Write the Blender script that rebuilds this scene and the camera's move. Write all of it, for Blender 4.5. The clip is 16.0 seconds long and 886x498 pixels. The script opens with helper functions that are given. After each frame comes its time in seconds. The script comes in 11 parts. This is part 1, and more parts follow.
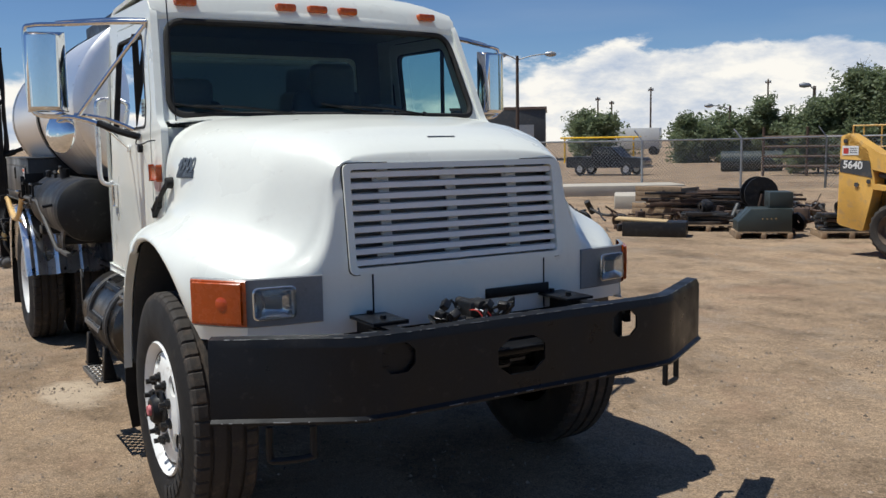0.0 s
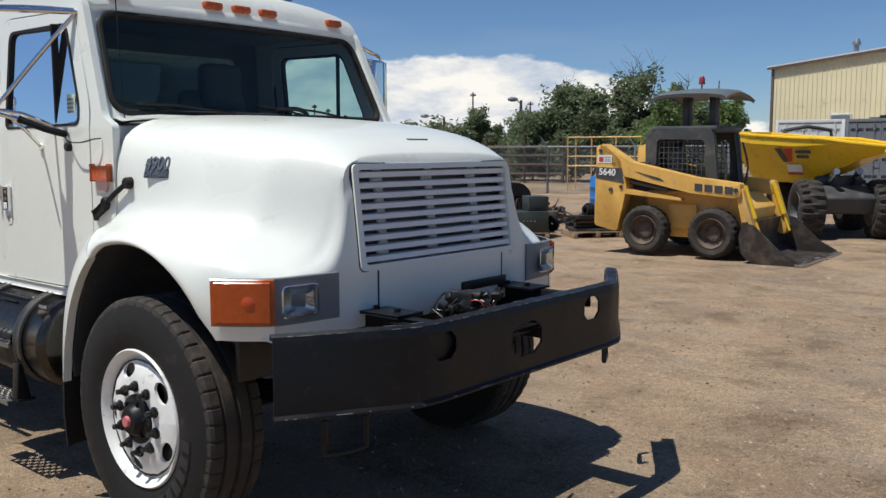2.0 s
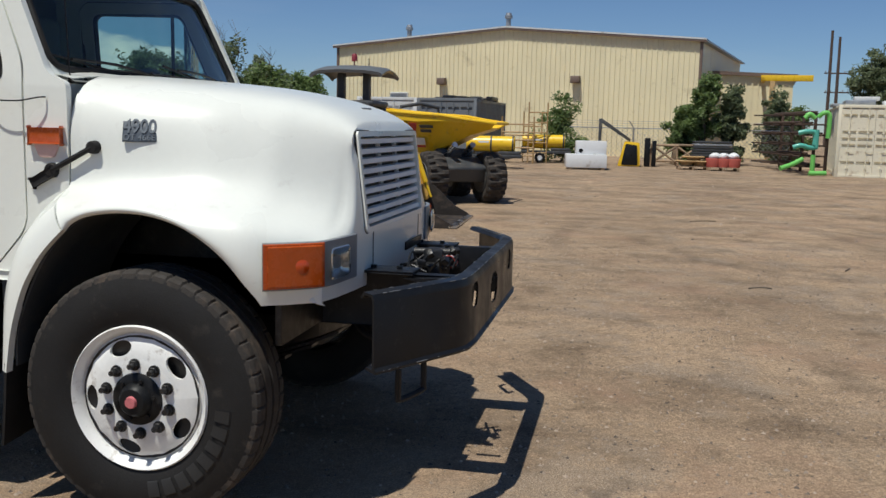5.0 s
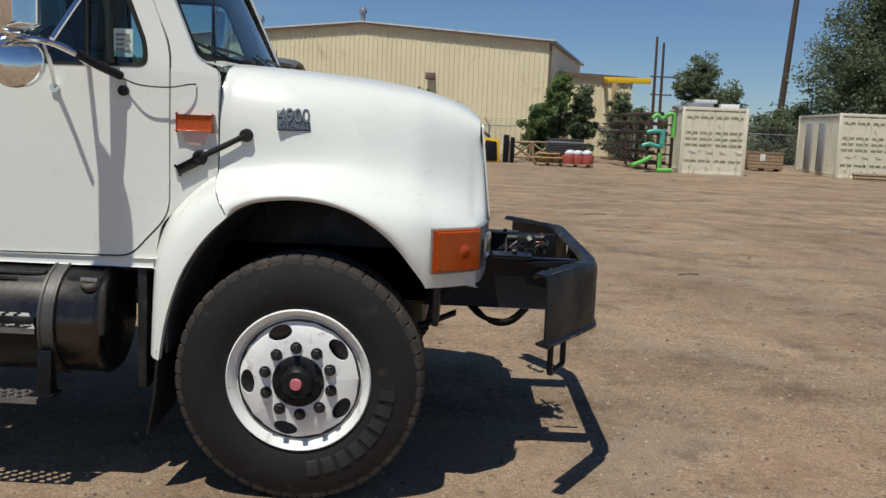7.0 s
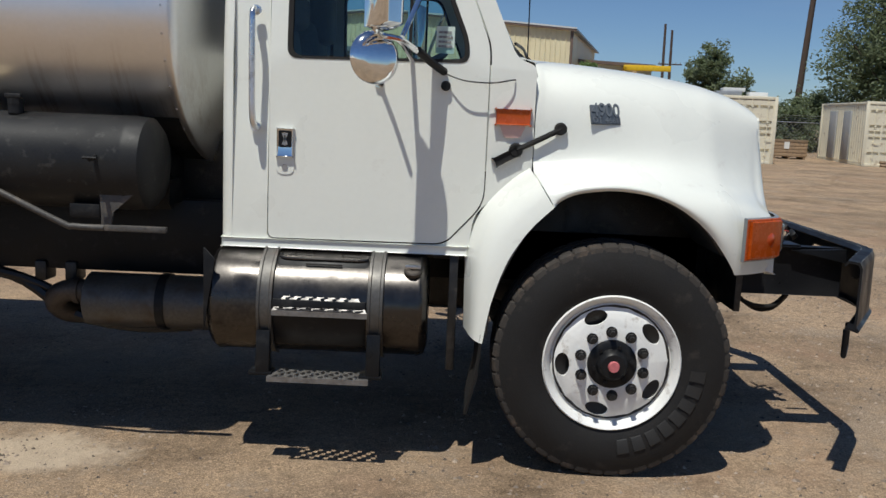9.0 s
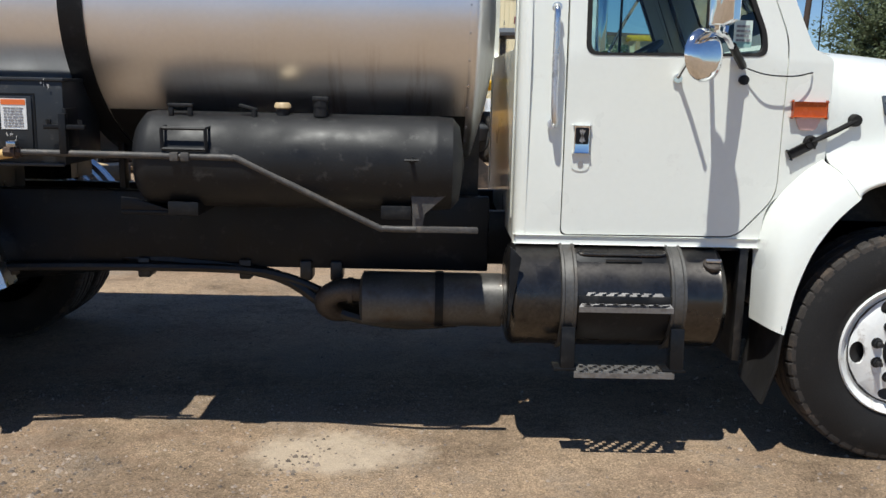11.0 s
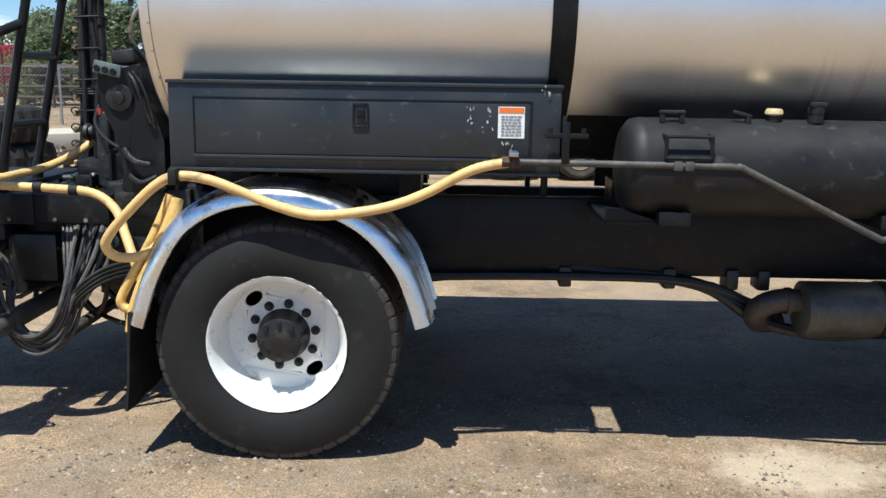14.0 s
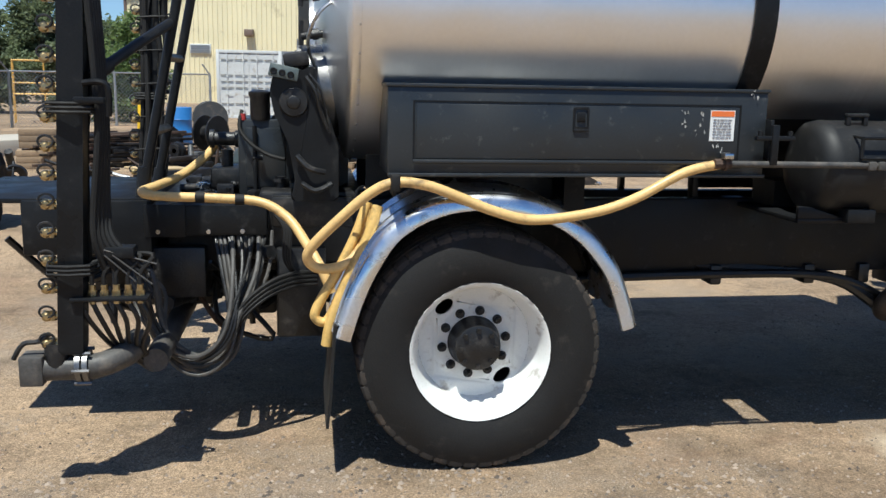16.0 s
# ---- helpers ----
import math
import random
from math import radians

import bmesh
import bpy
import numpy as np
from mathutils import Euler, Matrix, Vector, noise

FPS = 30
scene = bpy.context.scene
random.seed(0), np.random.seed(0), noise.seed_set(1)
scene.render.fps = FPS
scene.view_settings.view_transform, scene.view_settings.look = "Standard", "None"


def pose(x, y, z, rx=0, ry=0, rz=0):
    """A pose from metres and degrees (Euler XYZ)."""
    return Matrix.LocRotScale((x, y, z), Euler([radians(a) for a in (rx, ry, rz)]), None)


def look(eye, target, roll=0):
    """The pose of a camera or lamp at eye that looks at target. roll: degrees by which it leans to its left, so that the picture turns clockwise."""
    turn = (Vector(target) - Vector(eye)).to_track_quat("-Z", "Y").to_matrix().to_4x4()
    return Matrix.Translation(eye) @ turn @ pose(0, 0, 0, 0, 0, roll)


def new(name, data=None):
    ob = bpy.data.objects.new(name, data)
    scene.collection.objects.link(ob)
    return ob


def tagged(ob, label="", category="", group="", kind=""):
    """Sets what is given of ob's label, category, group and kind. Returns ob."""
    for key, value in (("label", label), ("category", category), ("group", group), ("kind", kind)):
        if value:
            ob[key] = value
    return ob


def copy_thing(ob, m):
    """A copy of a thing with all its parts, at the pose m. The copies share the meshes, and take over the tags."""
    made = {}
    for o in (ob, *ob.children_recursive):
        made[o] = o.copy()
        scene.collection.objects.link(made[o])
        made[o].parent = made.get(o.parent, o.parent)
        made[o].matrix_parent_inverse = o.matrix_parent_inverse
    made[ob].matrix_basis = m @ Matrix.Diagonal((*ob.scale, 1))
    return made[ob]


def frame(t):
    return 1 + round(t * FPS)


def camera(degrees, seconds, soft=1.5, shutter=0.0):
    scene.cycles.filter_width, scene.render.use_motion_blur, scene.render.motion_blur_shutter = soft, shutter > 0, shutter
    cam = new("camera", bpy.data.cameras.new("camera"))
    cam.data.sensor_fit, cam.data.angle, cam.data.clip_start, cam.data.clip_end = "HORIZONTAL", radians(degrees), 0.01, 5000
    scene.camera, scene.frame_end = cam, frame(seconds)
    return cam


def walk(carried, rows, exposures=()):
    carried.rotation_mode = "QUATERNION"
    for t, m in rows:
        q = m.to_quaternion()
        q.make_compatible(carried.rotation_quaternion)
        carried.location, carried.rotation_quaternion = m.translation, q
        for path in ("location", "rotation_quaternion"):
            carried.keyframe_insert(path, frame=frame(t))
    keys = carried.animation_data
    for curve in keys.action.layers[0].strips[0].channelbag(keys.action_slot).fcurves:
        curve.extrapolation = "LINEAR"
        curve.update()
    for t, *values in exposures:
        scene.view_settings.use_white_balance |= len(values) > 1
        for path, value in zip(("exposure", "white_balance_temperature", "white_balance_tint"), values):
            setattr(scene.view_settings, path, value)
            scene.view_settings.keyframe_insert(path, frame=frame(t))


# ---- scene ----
cam = camera(52.6, 16.0)
PATH = [
    (0, (4.052, -2.114, 1.699), (2.352, -1.087, 1.466), -0.9),
    (0.5, (3.915, -2.372, 1.686), (2.334, -1.168, 1.458), -0.9),
    (1, (3.848, -2.737, 1.696), (2.377, -1.407, 1.436), 0.3),
    (1.5, (3.681, -2.988, 1.677), (2.266, -1.596, 1.431), 0.2),
    (2, (3.454, -3.193, 1.689), (2.167, -1.678, 1.466), -0.1),
    (2.5, (3.271, -3.471, 1.683), (2.143, -1.841, 1.42), -0.0),
    (3, (3.061, -3.724, 1.686), (2.066, -2.01, 1.414), -0.1),
    (3.5, (2.756, -3.836, 1.684), (1.919, -2.036, 1.437), -0.8),
    (3.7, (2.644, -3.922, 1.687), (1.883, -2.088, 1.442), -0.6),
    (5.8, (1.466, -4.619, 1.647), (1.221, -2.655, 1.36), 2.2),
    (6, (1.353, -4.679, 1.645), (1.146, -2.711, 1.357), 2.3),
    (6.5, (1.01, -4.72, 1.616), (0.895, -2.743, 1.337), 2.1),
    (7, (0.634, -4.796, 1.613), (0.606, -2.815, 1.339), 2.4),
    (7.5, (0.258, -4.935, 1.621), (0.256, -2.955, 1.339), 2.8),
    (8, (-0.096, -4.93, 1.593), (-0.111, -2.95, 1.311), 2.4),
    (8.5, (-0.425, -4.95, 1.593), (-0.447, -2.97, 1.317), 2.3),
    (8.7, (-0.548, -4.973, 1.582), (-0.566, -2.994, 1.298), 2.5),
    (10.8, (-1.976, -5.024, 1.663), (-1.948, -3.057, 1.303), 1.2),
    (11, (-2.134, -5.004, 1.647), (-2.107, -3.036, 1.288), 1.3),
    (11.5, (-2.441, -4.91, 1.638), (-2.492, -2.943, 1.28), 1.4),
    (12, (-2.756, -4.901, 1.647), (-2.815, -2.937, 1.275), 0.2),
    (12.5, (-3.064, -4.931, 1.65), (-3.12, -2.971, 1.261), -0.4),
    (13, (-3.487, -4.877, 1.722), (-3.537, -2.921, 1.31), 0.4),
    (13.5, (-3.747, -4.838, 1.684), (-3.815, -2.877, 1.293), 0.8),
    (14, (-4.071, -4.864, 1.68), (-4.103, -2.901, 1.296), 0.9),
    (14.5, (-4.394, -4.836, 1.642), (-4.421, -2.867, 1.291), 0.8),
    (15, (-4.801, -4.803, 1.642), (-4.761, -2.837, 1.278), 1.0),
    (15.5, (-5.204, -4.822, 1.667), (-5.024, -2.868, 1.278), 1.2),
    (16, (-5.553, -4.764, 1.646), (-5.257, -2.82, 1.281), 1.1),
]
EXPOSURE = ((0, -0.04, 6450, 6), (2.0, -0.04, 6450, 6), (3.7, -0.08, 6500, 6), (6.0, -0.24, 6600, 6), (8.7, -0.22, 6550, 6), (11.0, 0.16, 6400, 6), (12.5, 0.58, 6230, 3), (14.0, 0.60, 6180, 1), (16.0, 0.42, 6250, 2))
walk(cam, [(t, look(eye, target, roll)) for t, eye, target, roll in PATH], EXPOSURE)

# ---- light ----
# Shadows fall 0.18 m ahead and 0.37 m to the left of the truck for each metre of height.
TO_SUN = Vector((-0.18, -0.37, 1.0)).normalized()
SUN_ELEV = math.asin(TO_SUN.z)
SUN_ROT = math.atan2(TO_SUN.x, TO_SUN.y)

world = bpy.data.worlds.new("world")
scene.world = world
world.use_nodes = True


def build_sky():
    nt = world.node_tree
    nt.nodes.clear()
    n, link = nt.nodes.new, nt.links.new
    out, bg = n("ShaderNodeOutputWorld"), n("ShaderNodeBackground")
    sky = n("ShaderNodeTexSky")
    sky.sky_type, sky.sun_disc = "NISHITA", False
    sky.sun_elevation, sky.sun_rotation = SUN_ELEV, SUN_ROT
    sky.air_density, sky.dust_density, sky.ozone_density, sky.altitude = 1.0, 0.3, 4.0, 1600
    co, sep = n("ShaderNodeTexCoord"), n("ShaderNodeSeparateXYZ")
    link(co.outputs["Generated"], sep.inputs[0])
    # cumulus low over the horizon: stretched noise in the direction's own coordinates
    mp = n("ShaderNodeMapping")
    mp.inputs["Scale"].default_value = (1.0, 1.0, 2.4)
    mp.inputs["Location"].default_value = (0.31, 0.12, 0.0)
    link(co.outputs["Generated"], mp.inputs["Vector"])
    big = n("ShaderNodeTexNoise")
    big.inputs["Scale"].default_value, big.inputs["Detail"].default_value, big.inputs["Roughness"].default_value = 3.2, 9, 0.58
    link(mp.outputs[0], big.inputs["Vector"])
    # how high the cloud bank stands, by direction: high to the west, none to the east
    bank = n("ShaderNodeMapRange")
    bank.inputs[1].default_value, bank.inputs[2].default_value = 0.15, -0.55
    bank.inputs[3].default_value, bank.inputs[4].default_value = -0.05, 0.075
    link(sep.outputs[0], bank.inputs[0])
    under = n("ShaderNodeMath")
    under.operation = "SUBTRACT"
    link(bank.outputs[0], under.inputs[0])
    link(sep.outputs[2], under.inputs[1])
    puff = n("ShaderNodeMath")
    puff.operation = "MULTIPLY_ADD"
    puff.inputs[1].default_value, puff.inputs[2].default_value = 0.40, -0.20
    link(big.outputs["Fac"], puff.inputs[0])
    total = n("ShaderNodeMath")
    link(under.outputs[0], total.inputs[0])
    link(puff.outputs[0], total.inputs[1])
    edge = n("ShaderNodeMapRange")
    edge.interpolation_type = "SMOOTHSTEP"
    edge.inputs[1].default_value, edge.inputs[2].default_value = 0.0, 0.022
    link(total.outputs[0], edge.inputs[0])
    small = n("ShaderNodeTexNoise")
    small.inputs["Scale"].default_value, small.inputs["Detail"].default_value, small.inputs["Roughness"].default_value = 9.0, 7, 0.6
    link(mp.outputs[0], small.inputs["Vector"])
    tone = n("ShaderNodeValToRGB")
    tone.color_ramp.elements[0].position, tone.color_ramp.elements[0].color = 0.30, (5.0, 6.2, 8.6, 1)
    tone.color_ramp.elements[1].position, tone.color_ramp.elements[1].color = 0.56, (13.2, 12.5, 11.8, 1)
    link(small.outputs["Fac"], tone.inputs[0])
    # thin high cloud
    mp2 = n("ShaderNodeMapping")
    mp2.inputs["Scale"].default_value = (1.2, 1.2, 9.0)
    link(co.outputs["Generated"], mp2.inputs["Vector"])
    thin = n("ShaderNodeTexNoise")
    thin.inputs["Scale"].default_value, thin.inputs["Detail"].default_value = 2.3, 7
    link(mp2.outputs[0], thin.inputs["Vector"])
    veil = n("ShaderNodeMapRange")
    veil.inputs[1].default_value, veil.inputs[2].default_value, veil.inputs[3].default_value, veil.inputs[4].default_value = 0.50, 0.85, 0.0, 0.14
    link(thin.outputs["Fac"], veil.inputs[0])
    m1, m2 = n("ShaderNodeMixRGB"), n("ShaderNodeMixRGB")
    m1.inputs[2].default_value = (7.6, 8.0, 9.0, 1)
    # clear, dry mountain air: a purer blue
    deep = n("ShaderNodeMixRGB")
    deep.blend_type = "MULTIPLY"
    deep.inputs[0].default_value, deep.inputs[2].default_value = 1.0, (0.84, 0.95, 1.13, 1)
    link(sky.outputs[0], deep.inputs[1])
    link(veil.outputs[0], m1.inputs[0])
    link(deep.outputs[0], m1.inputs[1])
    link(edge.outputs[0], m2.inputs[0])
    link(m1.outputs[0], m2.inputs[1])
    link(tone.outputs[0], m2.inputs[2])
    link(m2.outputs[0], bg.inputs[0])
    bg.inputs[1].default_value = 0.078
    link(bg.outputs[0], out.inputs[0])


build_sky()
sun = new("sun", bpy.data.lights.new("sun", "SUN"))
sun.data.energy, sun.data.angle, sun.data.color = 4.9, radians(0.53), (1.0, 0.965, 0.915)
sun.matrix_world = look(TO_SUN * 60, (0, 0, 0))


# ---- materials ----
def mat(name, base, rough=0.5, metal=0.0, vary=0.25, scale=6.0, fine=80.0, bump=0.15, dirt=None, dirt_amount=0.0, dirt_scale=2.0,
        rough_vary=0.15, coat=0.0, random_tone=0.0, spec=0.5, depth=0.004):
    """A surface with two scales of variation, stains and relief, in metres of its own thing."""
    m = bpy.data.materials.new(name)
    m.use_nodes = True
    nt = m.node_tree
    n, link = nt.nodes.new, nt.links.new
    b = nt.nodes["Principled BSDF"]
    co = n("ShaderNodeTexCoord")
    a, c = n("ShaderNodeTexNoise"), n("ShaderNodeTexNoise")
    a.inputs["Scale"].default_value, a.inputs["Detail"].default_value = scale, 6
    c.inputs["Scale"].default_value, c.inputs["Detail"].default_value = fine, 4
    for t in (a, c):
        link(co.outputs["Object"], t.inputs["Vector"])
    add = n("ShaderNodeMath")
    link(a.outputs["Fac"], add.inputs[0])
    link(c.outputs["Fac"], add.inputs[1])
    r = n("ShaderNodeMapRange")
    r.inputs[1].default_value, r.inputs[2].default_value, r.inputs[3].default_value, r.inputs[4].default_value = 0.6, 1.4, 1 - vary, 1 + vary
    link(add.outputs[0], r.inputs[0])
    hsv = n("ShaderNodeHueSaturation")
    hsv.inputs["Color"].default_value = (*base, 1)
    value = r.outputs[0]
    if random_tone:
        info, rr, mul = n("ShaderNodeObjectInfo"), n("ShaderNodeMapRange"), n("ShaderNodeMath")
        rr.inputs[3].default_value, rr.inputs[4].default_value = 1 - random_tone, 1 + random_tone
        link(info.outputs["Random"], rr.inputs[0])
        mul.operation = "MULTIPLY"
        link(rr.outputs[0], mul.inputs[0])
        link(value, mul.inputs[1])
        value = mul.outputs[0]
    link(value, hsv.inputs["Value"])
    colour = hsv.outputs[0]
    if dirt_amount:
        d, dr, mix = n("ShaderNodeTexNoise"), n("ShaderNodeMapRange"), n("ShaderNodeMixRGB")
        d.inputs["Scale"].default_value, d.inputs["Detail"].default_value, d.inputs["Roughness"].default_value = dirt_scale, 9, 0.65
        link(co.outputs["Object"], d.inputs["Vector"])
        dr.inputs[1].default_value, dr.inputs[2].default_value = 0.62 - 0.3 * dirt_amount, 0.78 - 0.2 * dirt_amount
        link(d.outputs["Fac"], dr.inputs[0])
        mix.inputs[2].default_value = (*(dirt or (0.12, 0.09, 0.07)), 1)
        link(dr.outputs[0], mix.inputs[0])
        link(colour, mix.inputs[1])
        colour = mix.outputs[0]
    link(colour, b.inputs["Base Color"])
    b.inputs["Metallic"].default_value = metal
    b.inputs["Specular IOR Level"].default_value = spec
    b.inputs["Coat Weight"].default_value = coat
    b.inputs["Coat Roughness"].default_value = 0.06
    rr = n("ShaderNodeMapRange")
    rr.inputs[1].default_value, rr.inputs[2].default_value = 0.3, 0.7
    rr.inputs[3].default_value, rr.inputs[4].default_value = max(0.02, rough - rough_vary), min(1, rough + rough_vary)
    link(a.outputs["Fac"], rr.inputs[0])
    link(rr.outputs[0], b.inputs["Roughness"])
    if bump:
        bp = n("ShaderNodeBump")
        bp.inputs["Strength"].default_value, bp.inputs["Distance"].default_value = bump, depth
        link(add.outputs[0], bp.inputs["Height"])
        link(bp.outputs[0], b.inputs["Normal"])
    return m


def glass(name, tint, rough=0.0, ior=1.45):
    m = bpy.data.materials.new(name)
    m.use_nodes = True
    b = m.node_tree.nodes["Principled BSDF"]
    b.inputs["Base Color"].default_value, b.inputs["Roughness"].default_value = (*tint, 1), rough
    b.inputs["Transmission Weight"].default_value, b.inputs["IOR"].default_value = 1.0, ior
    return m


WHITE = mat("white truck paint", (0.785, 0.800, 0.738), 0.30, vary=0.02, scale=3, fine=40, bump=0.0, coat=0.4, rough_vary=0.05, dirt=(0.66, 0.65, 0.60), dirt_amount=0.004, dirt_scale=7)
BLACK = mat("black chassis paint", (0.0095, 0.010, 0.0112), 0.42, vary=0.3, scale=7, fine=90, bump=0.08, dirt=(0.032, 0.031, 0.030), dirt_amount=0.16, dirt_scale=14, spec=0.22)
GREASE = mat("tarry black metal", (0.0105, 0.0102, 0.0105), 0.44, vary=0.5, scale=14, fine=120, bump=0.25, dirt=(0.055, 0.047, 0.041), dirt_amount=0.26, dirt_scale=14, depth=0.008)
CABINET = mat("charcoal cabinet paint", (0.0195, 0.0225, 0.0255), 0.42, vary=0.15, scale=4, fine=120, bump=0.05, dirt=(0.09, 0.09, 0.085), dirt_amount=0.08, dirt_scale=22)
# side tank's paint; also colours the sheet standing in for the belly's dark reflection
TANKBLK = mat("scuffed black paint and belly shade", (0.0125, 0.0128, 0.0135), 0.52, vary=0.25, scale=6, fine=110, bump=0.08, dirt=(0.06, 0.058, 0.055), dirt_amount=0.15, dirt_scale=18, spec=0.3)
RUBBER = mat("tyre rubber", (0.0115, 0.0108, 0.0104), 0.72, vary=0.3, scale=8, fine=140, bump=0.25, dirt=(0.04, 0.035, 0.030), dirt_amount=0.12, dirt_scale=9, spec=0.35)
TREAD = mat("dusty tyre tread", (0.034, 0.029, 0.025), 0.88, vary=0.3, scale=14, fine=160, bump=0.5, dirt=(0.10, 0.072, 0.052), dirt_amount=0.3, dirt_scale=9)
RIMWHITE = mat("white wheel paint", (0.78, 0.78, 0.75), 0.38, vary=0.05, scale=9, fine=90, bump=0.03, dirt=(0.30, 0.25, 0.20), dirt_amount=0.14, dirt_scale=13)
CHROME = mat("polished chrome", (0.82, 0.83, 0.84), 0.08, 1.0, vary=0.05, bump=0.01, rough_vary=0.05)
STEEL = mat("brushed steel", (0.55, 0.55, 0.56), 0.32, 1.0, vary=0.15, scale=10, bump=0.05, dirt=(0.10, 0.08, 0.06), dirt_amount=0.15, dirt_scale=20)
ALU = mat("bright aluminium fender", (0.76, 0.77, 0.79), 0.30, 1.0, vary=0.1, scale=7, bump=0.03, dirt=(0.25, 0.23, 0.2), dirt_amount=0.15, dirt_scale=11)
FUEL = mat("dull dark tank aluminium", (0.075, 0.069, 0.064), 0.30, 0.9, vary=0.3, scale=5, fine=60, bump=0.05, dirt=(0.022, 0.021, 0.02), dirt_amount=0.35, dirt_scale=5)
MUFFS = mat("sooty aluminised steel", (0.10, 0.096, 0.09), 0.50, 0.6, vary=0.3, scale=7, fine=80, bump=0.12, dirt=(0.07, 0.05, 0.035), dirt_amount=0.26, dirt_scale=10)
MUFF = mat("rusty dark steel", (0.085, 0.072, 0.062), 0.55, 0.6, vary=0.35, scale=9, fine=90, bump=0.2, dirt=(0.05, 0.035, 0.025), dirt_amount=0.3, dirt_scale=12)
AMBER = mat("amber lens", (0.42, 0.068, 0.006), 0.26, vary=0.1, scale=30, bump=0.05, coat=0.15)
LENS = mat("silvered lamp bowl", (0.62, 0.64, 0.66), 0.12, 0.85, vary=0.2, scale=40, bump=0.2)
BEZEL = mat("grey lamp bezel", (0.19, 0.20, 0.21), 0.4, vary=0.15, bump=0.05)


def pane_glass(name, tint):
    """A thin pane: clear through, with a glossy surface."""
    m = bpy.data.materials.new(name)
    m.use_nodes = True
    nt = m.node_tree
    n, link = nt.nodes.new, nt.links.new
    nt.nodes.remove(nt.nodes["Principled BSDF"])
    t, g, f, mx = n("ShaderNodeBsdfTransparent"), n("ShaderNodeBsdfGlossy"), n("ShaderNodeFresnel"), n("ShaderNodeMixShader")
    t.inputs["Color"].default_value = (*tint, 1)
    g.inputs["Roughness"].default_value = 0.02
    g.inputs["Color"].default_value = (1, 1, 1, 1)
    f.inputs["IOR"].default_value = 1.5
    link(f.outputs[0], mx.inputs[0])
    link(t.outputs[0], mx.inputs[1])
    link(g.outputs[0], mx.inputs[2])
    link(mx.outputs[0], nt.nodes["Material Output"].inputs["Surface"])
    return m


GLASS = pane_glass("tinted cab glass", (0.60, 0.76, 0.76))
DARKPANE = pane_glass("dark tinted rear pane", (0.10, 0.14, 0.145))
CLEAR = pane_glass("clear lamp glass", (0.95, 0.96, 0.96))
DUSTY = mat("dust-grey painted pipe", (0.06, 0.056, 0.052), 0.6, vary=0.4, scale=14, bump=0.25, dirt=(0.13, 0.11, 0.09), dirt_amount=0.35, dirt_scale=12)
INTERIOR = mat("dark grey cab trim", (0.13, 0.142, 0.145), 0.75, vary=0.2, bump=0.1)
HOSE = mat("yellow rubber hose", (0.66, 0.43, 0.17), 0.5, vary=0.15, scale=10, bump=0.06, dirt=(0.12, 0.085, 0.05), dirt_amount=0.22, dirt_scale=9)
PINK = mat("faded red cap", (0.50, 0.14, 0.15), 0.5, bump=0.05)
BRASS = mat("worn brass", (0.50, 0.38, 0.20), 0.38, 1.0, vary=0.3, scale=20, bump=0.1, dirt=(0.05, 0.04, 0.03), dirt_amount=0.22, dirt_scale=25)
PAPER = mat("white printed sticker", (0.74, 0.74, 0.72), 0.5, vary=0.05, bump=0.02)
ORANGE = mat("orange print", (0.75, 0.17, 0.04), 0.5, vary=0.08, bump=0.02)
INK = mat("grey print", (0.22, 0.22, 0.23), 0.6, vary=0.1, bump=0)
YELLOW = mat("worn yellow machine paint", (0.70, 0.40, 0.09), 0.5, vary=0.16, scale=4, bump=0.05, dirt=(0.46, 0.30, 0.15), dirt_amount=0.30, dirt_scale=7)
LEMON = mat("bright yellow machine paint", (0.80, 0.50, 0.02), 0.34, vary=0.06, scale=4, bump=0.03, dirt=(0.42, 0.26, 0.05), dirt_amount=0.1, dirt_scale=5)
DGREY = mat("dark grey machine paint", (0.05, 0.053, 0.056), 0.5, vary=0.2, bump=0.08, dirt=(0.13, 0.11, 0.09), dirt_amount=0.25, dirt_scale=6)
RUST = mat("rusted steel", (0.085, 0.055, 0.04), 0.75, 0.3, vary=0.5, scale=7, fine=60, bump=0.4, dirt=(0.05, 0.035, 0.03), dirt_amount=0.4, dirt_scale=6, random_tone=0.35)
WOOD = mat("weathered wood", (0.30, 0.21, 0.13), 0.8, vary=0.35, scale=9, fine=70, bump=0.3, dirt=(0.12, 0.09, 0.065), dirt_amount=0.3, dirt_scale=5, random_tone=0.25)


# ---- mesh helpers ----
def thing(name, label, category, at=(0, 0, 0), yaw=0.0, group="", kind=""):
    ob = new(name)
    ob.empty_display_size = 0.2
    ob.matrix_world = pose(*at, 0, 0, yaw)
    return tagged(ob, label, category, group, kind)


def part(name, bm, material, parent=None, label="", smooth=40.0):
    """Link a bmesh as one mesh object under a thing or a part; edges sharper than smooth degrees stay sharp."""
    bmesh.ops.recalc_face_normals(bm, faces=bm.faces)
    me = bpy.data.meshes.new(name)
    bm.to_mesh(me)
    bm.free()
    me.materials.append(material)
    if smooth:
        me.shade_smooth()
        me.set_sharp_from_angle(angle=radians(smooth))
    ob = new(name, me)
    ob.parent = parent
    return tagged(ob, label)


def same_mesh(name, ob, parent, m):
    """Another object on ob's mesh, at the local pose m."""
    o = new(name, ob.data)
    o.parent = parent
    o.matrix_basis = m
    return o


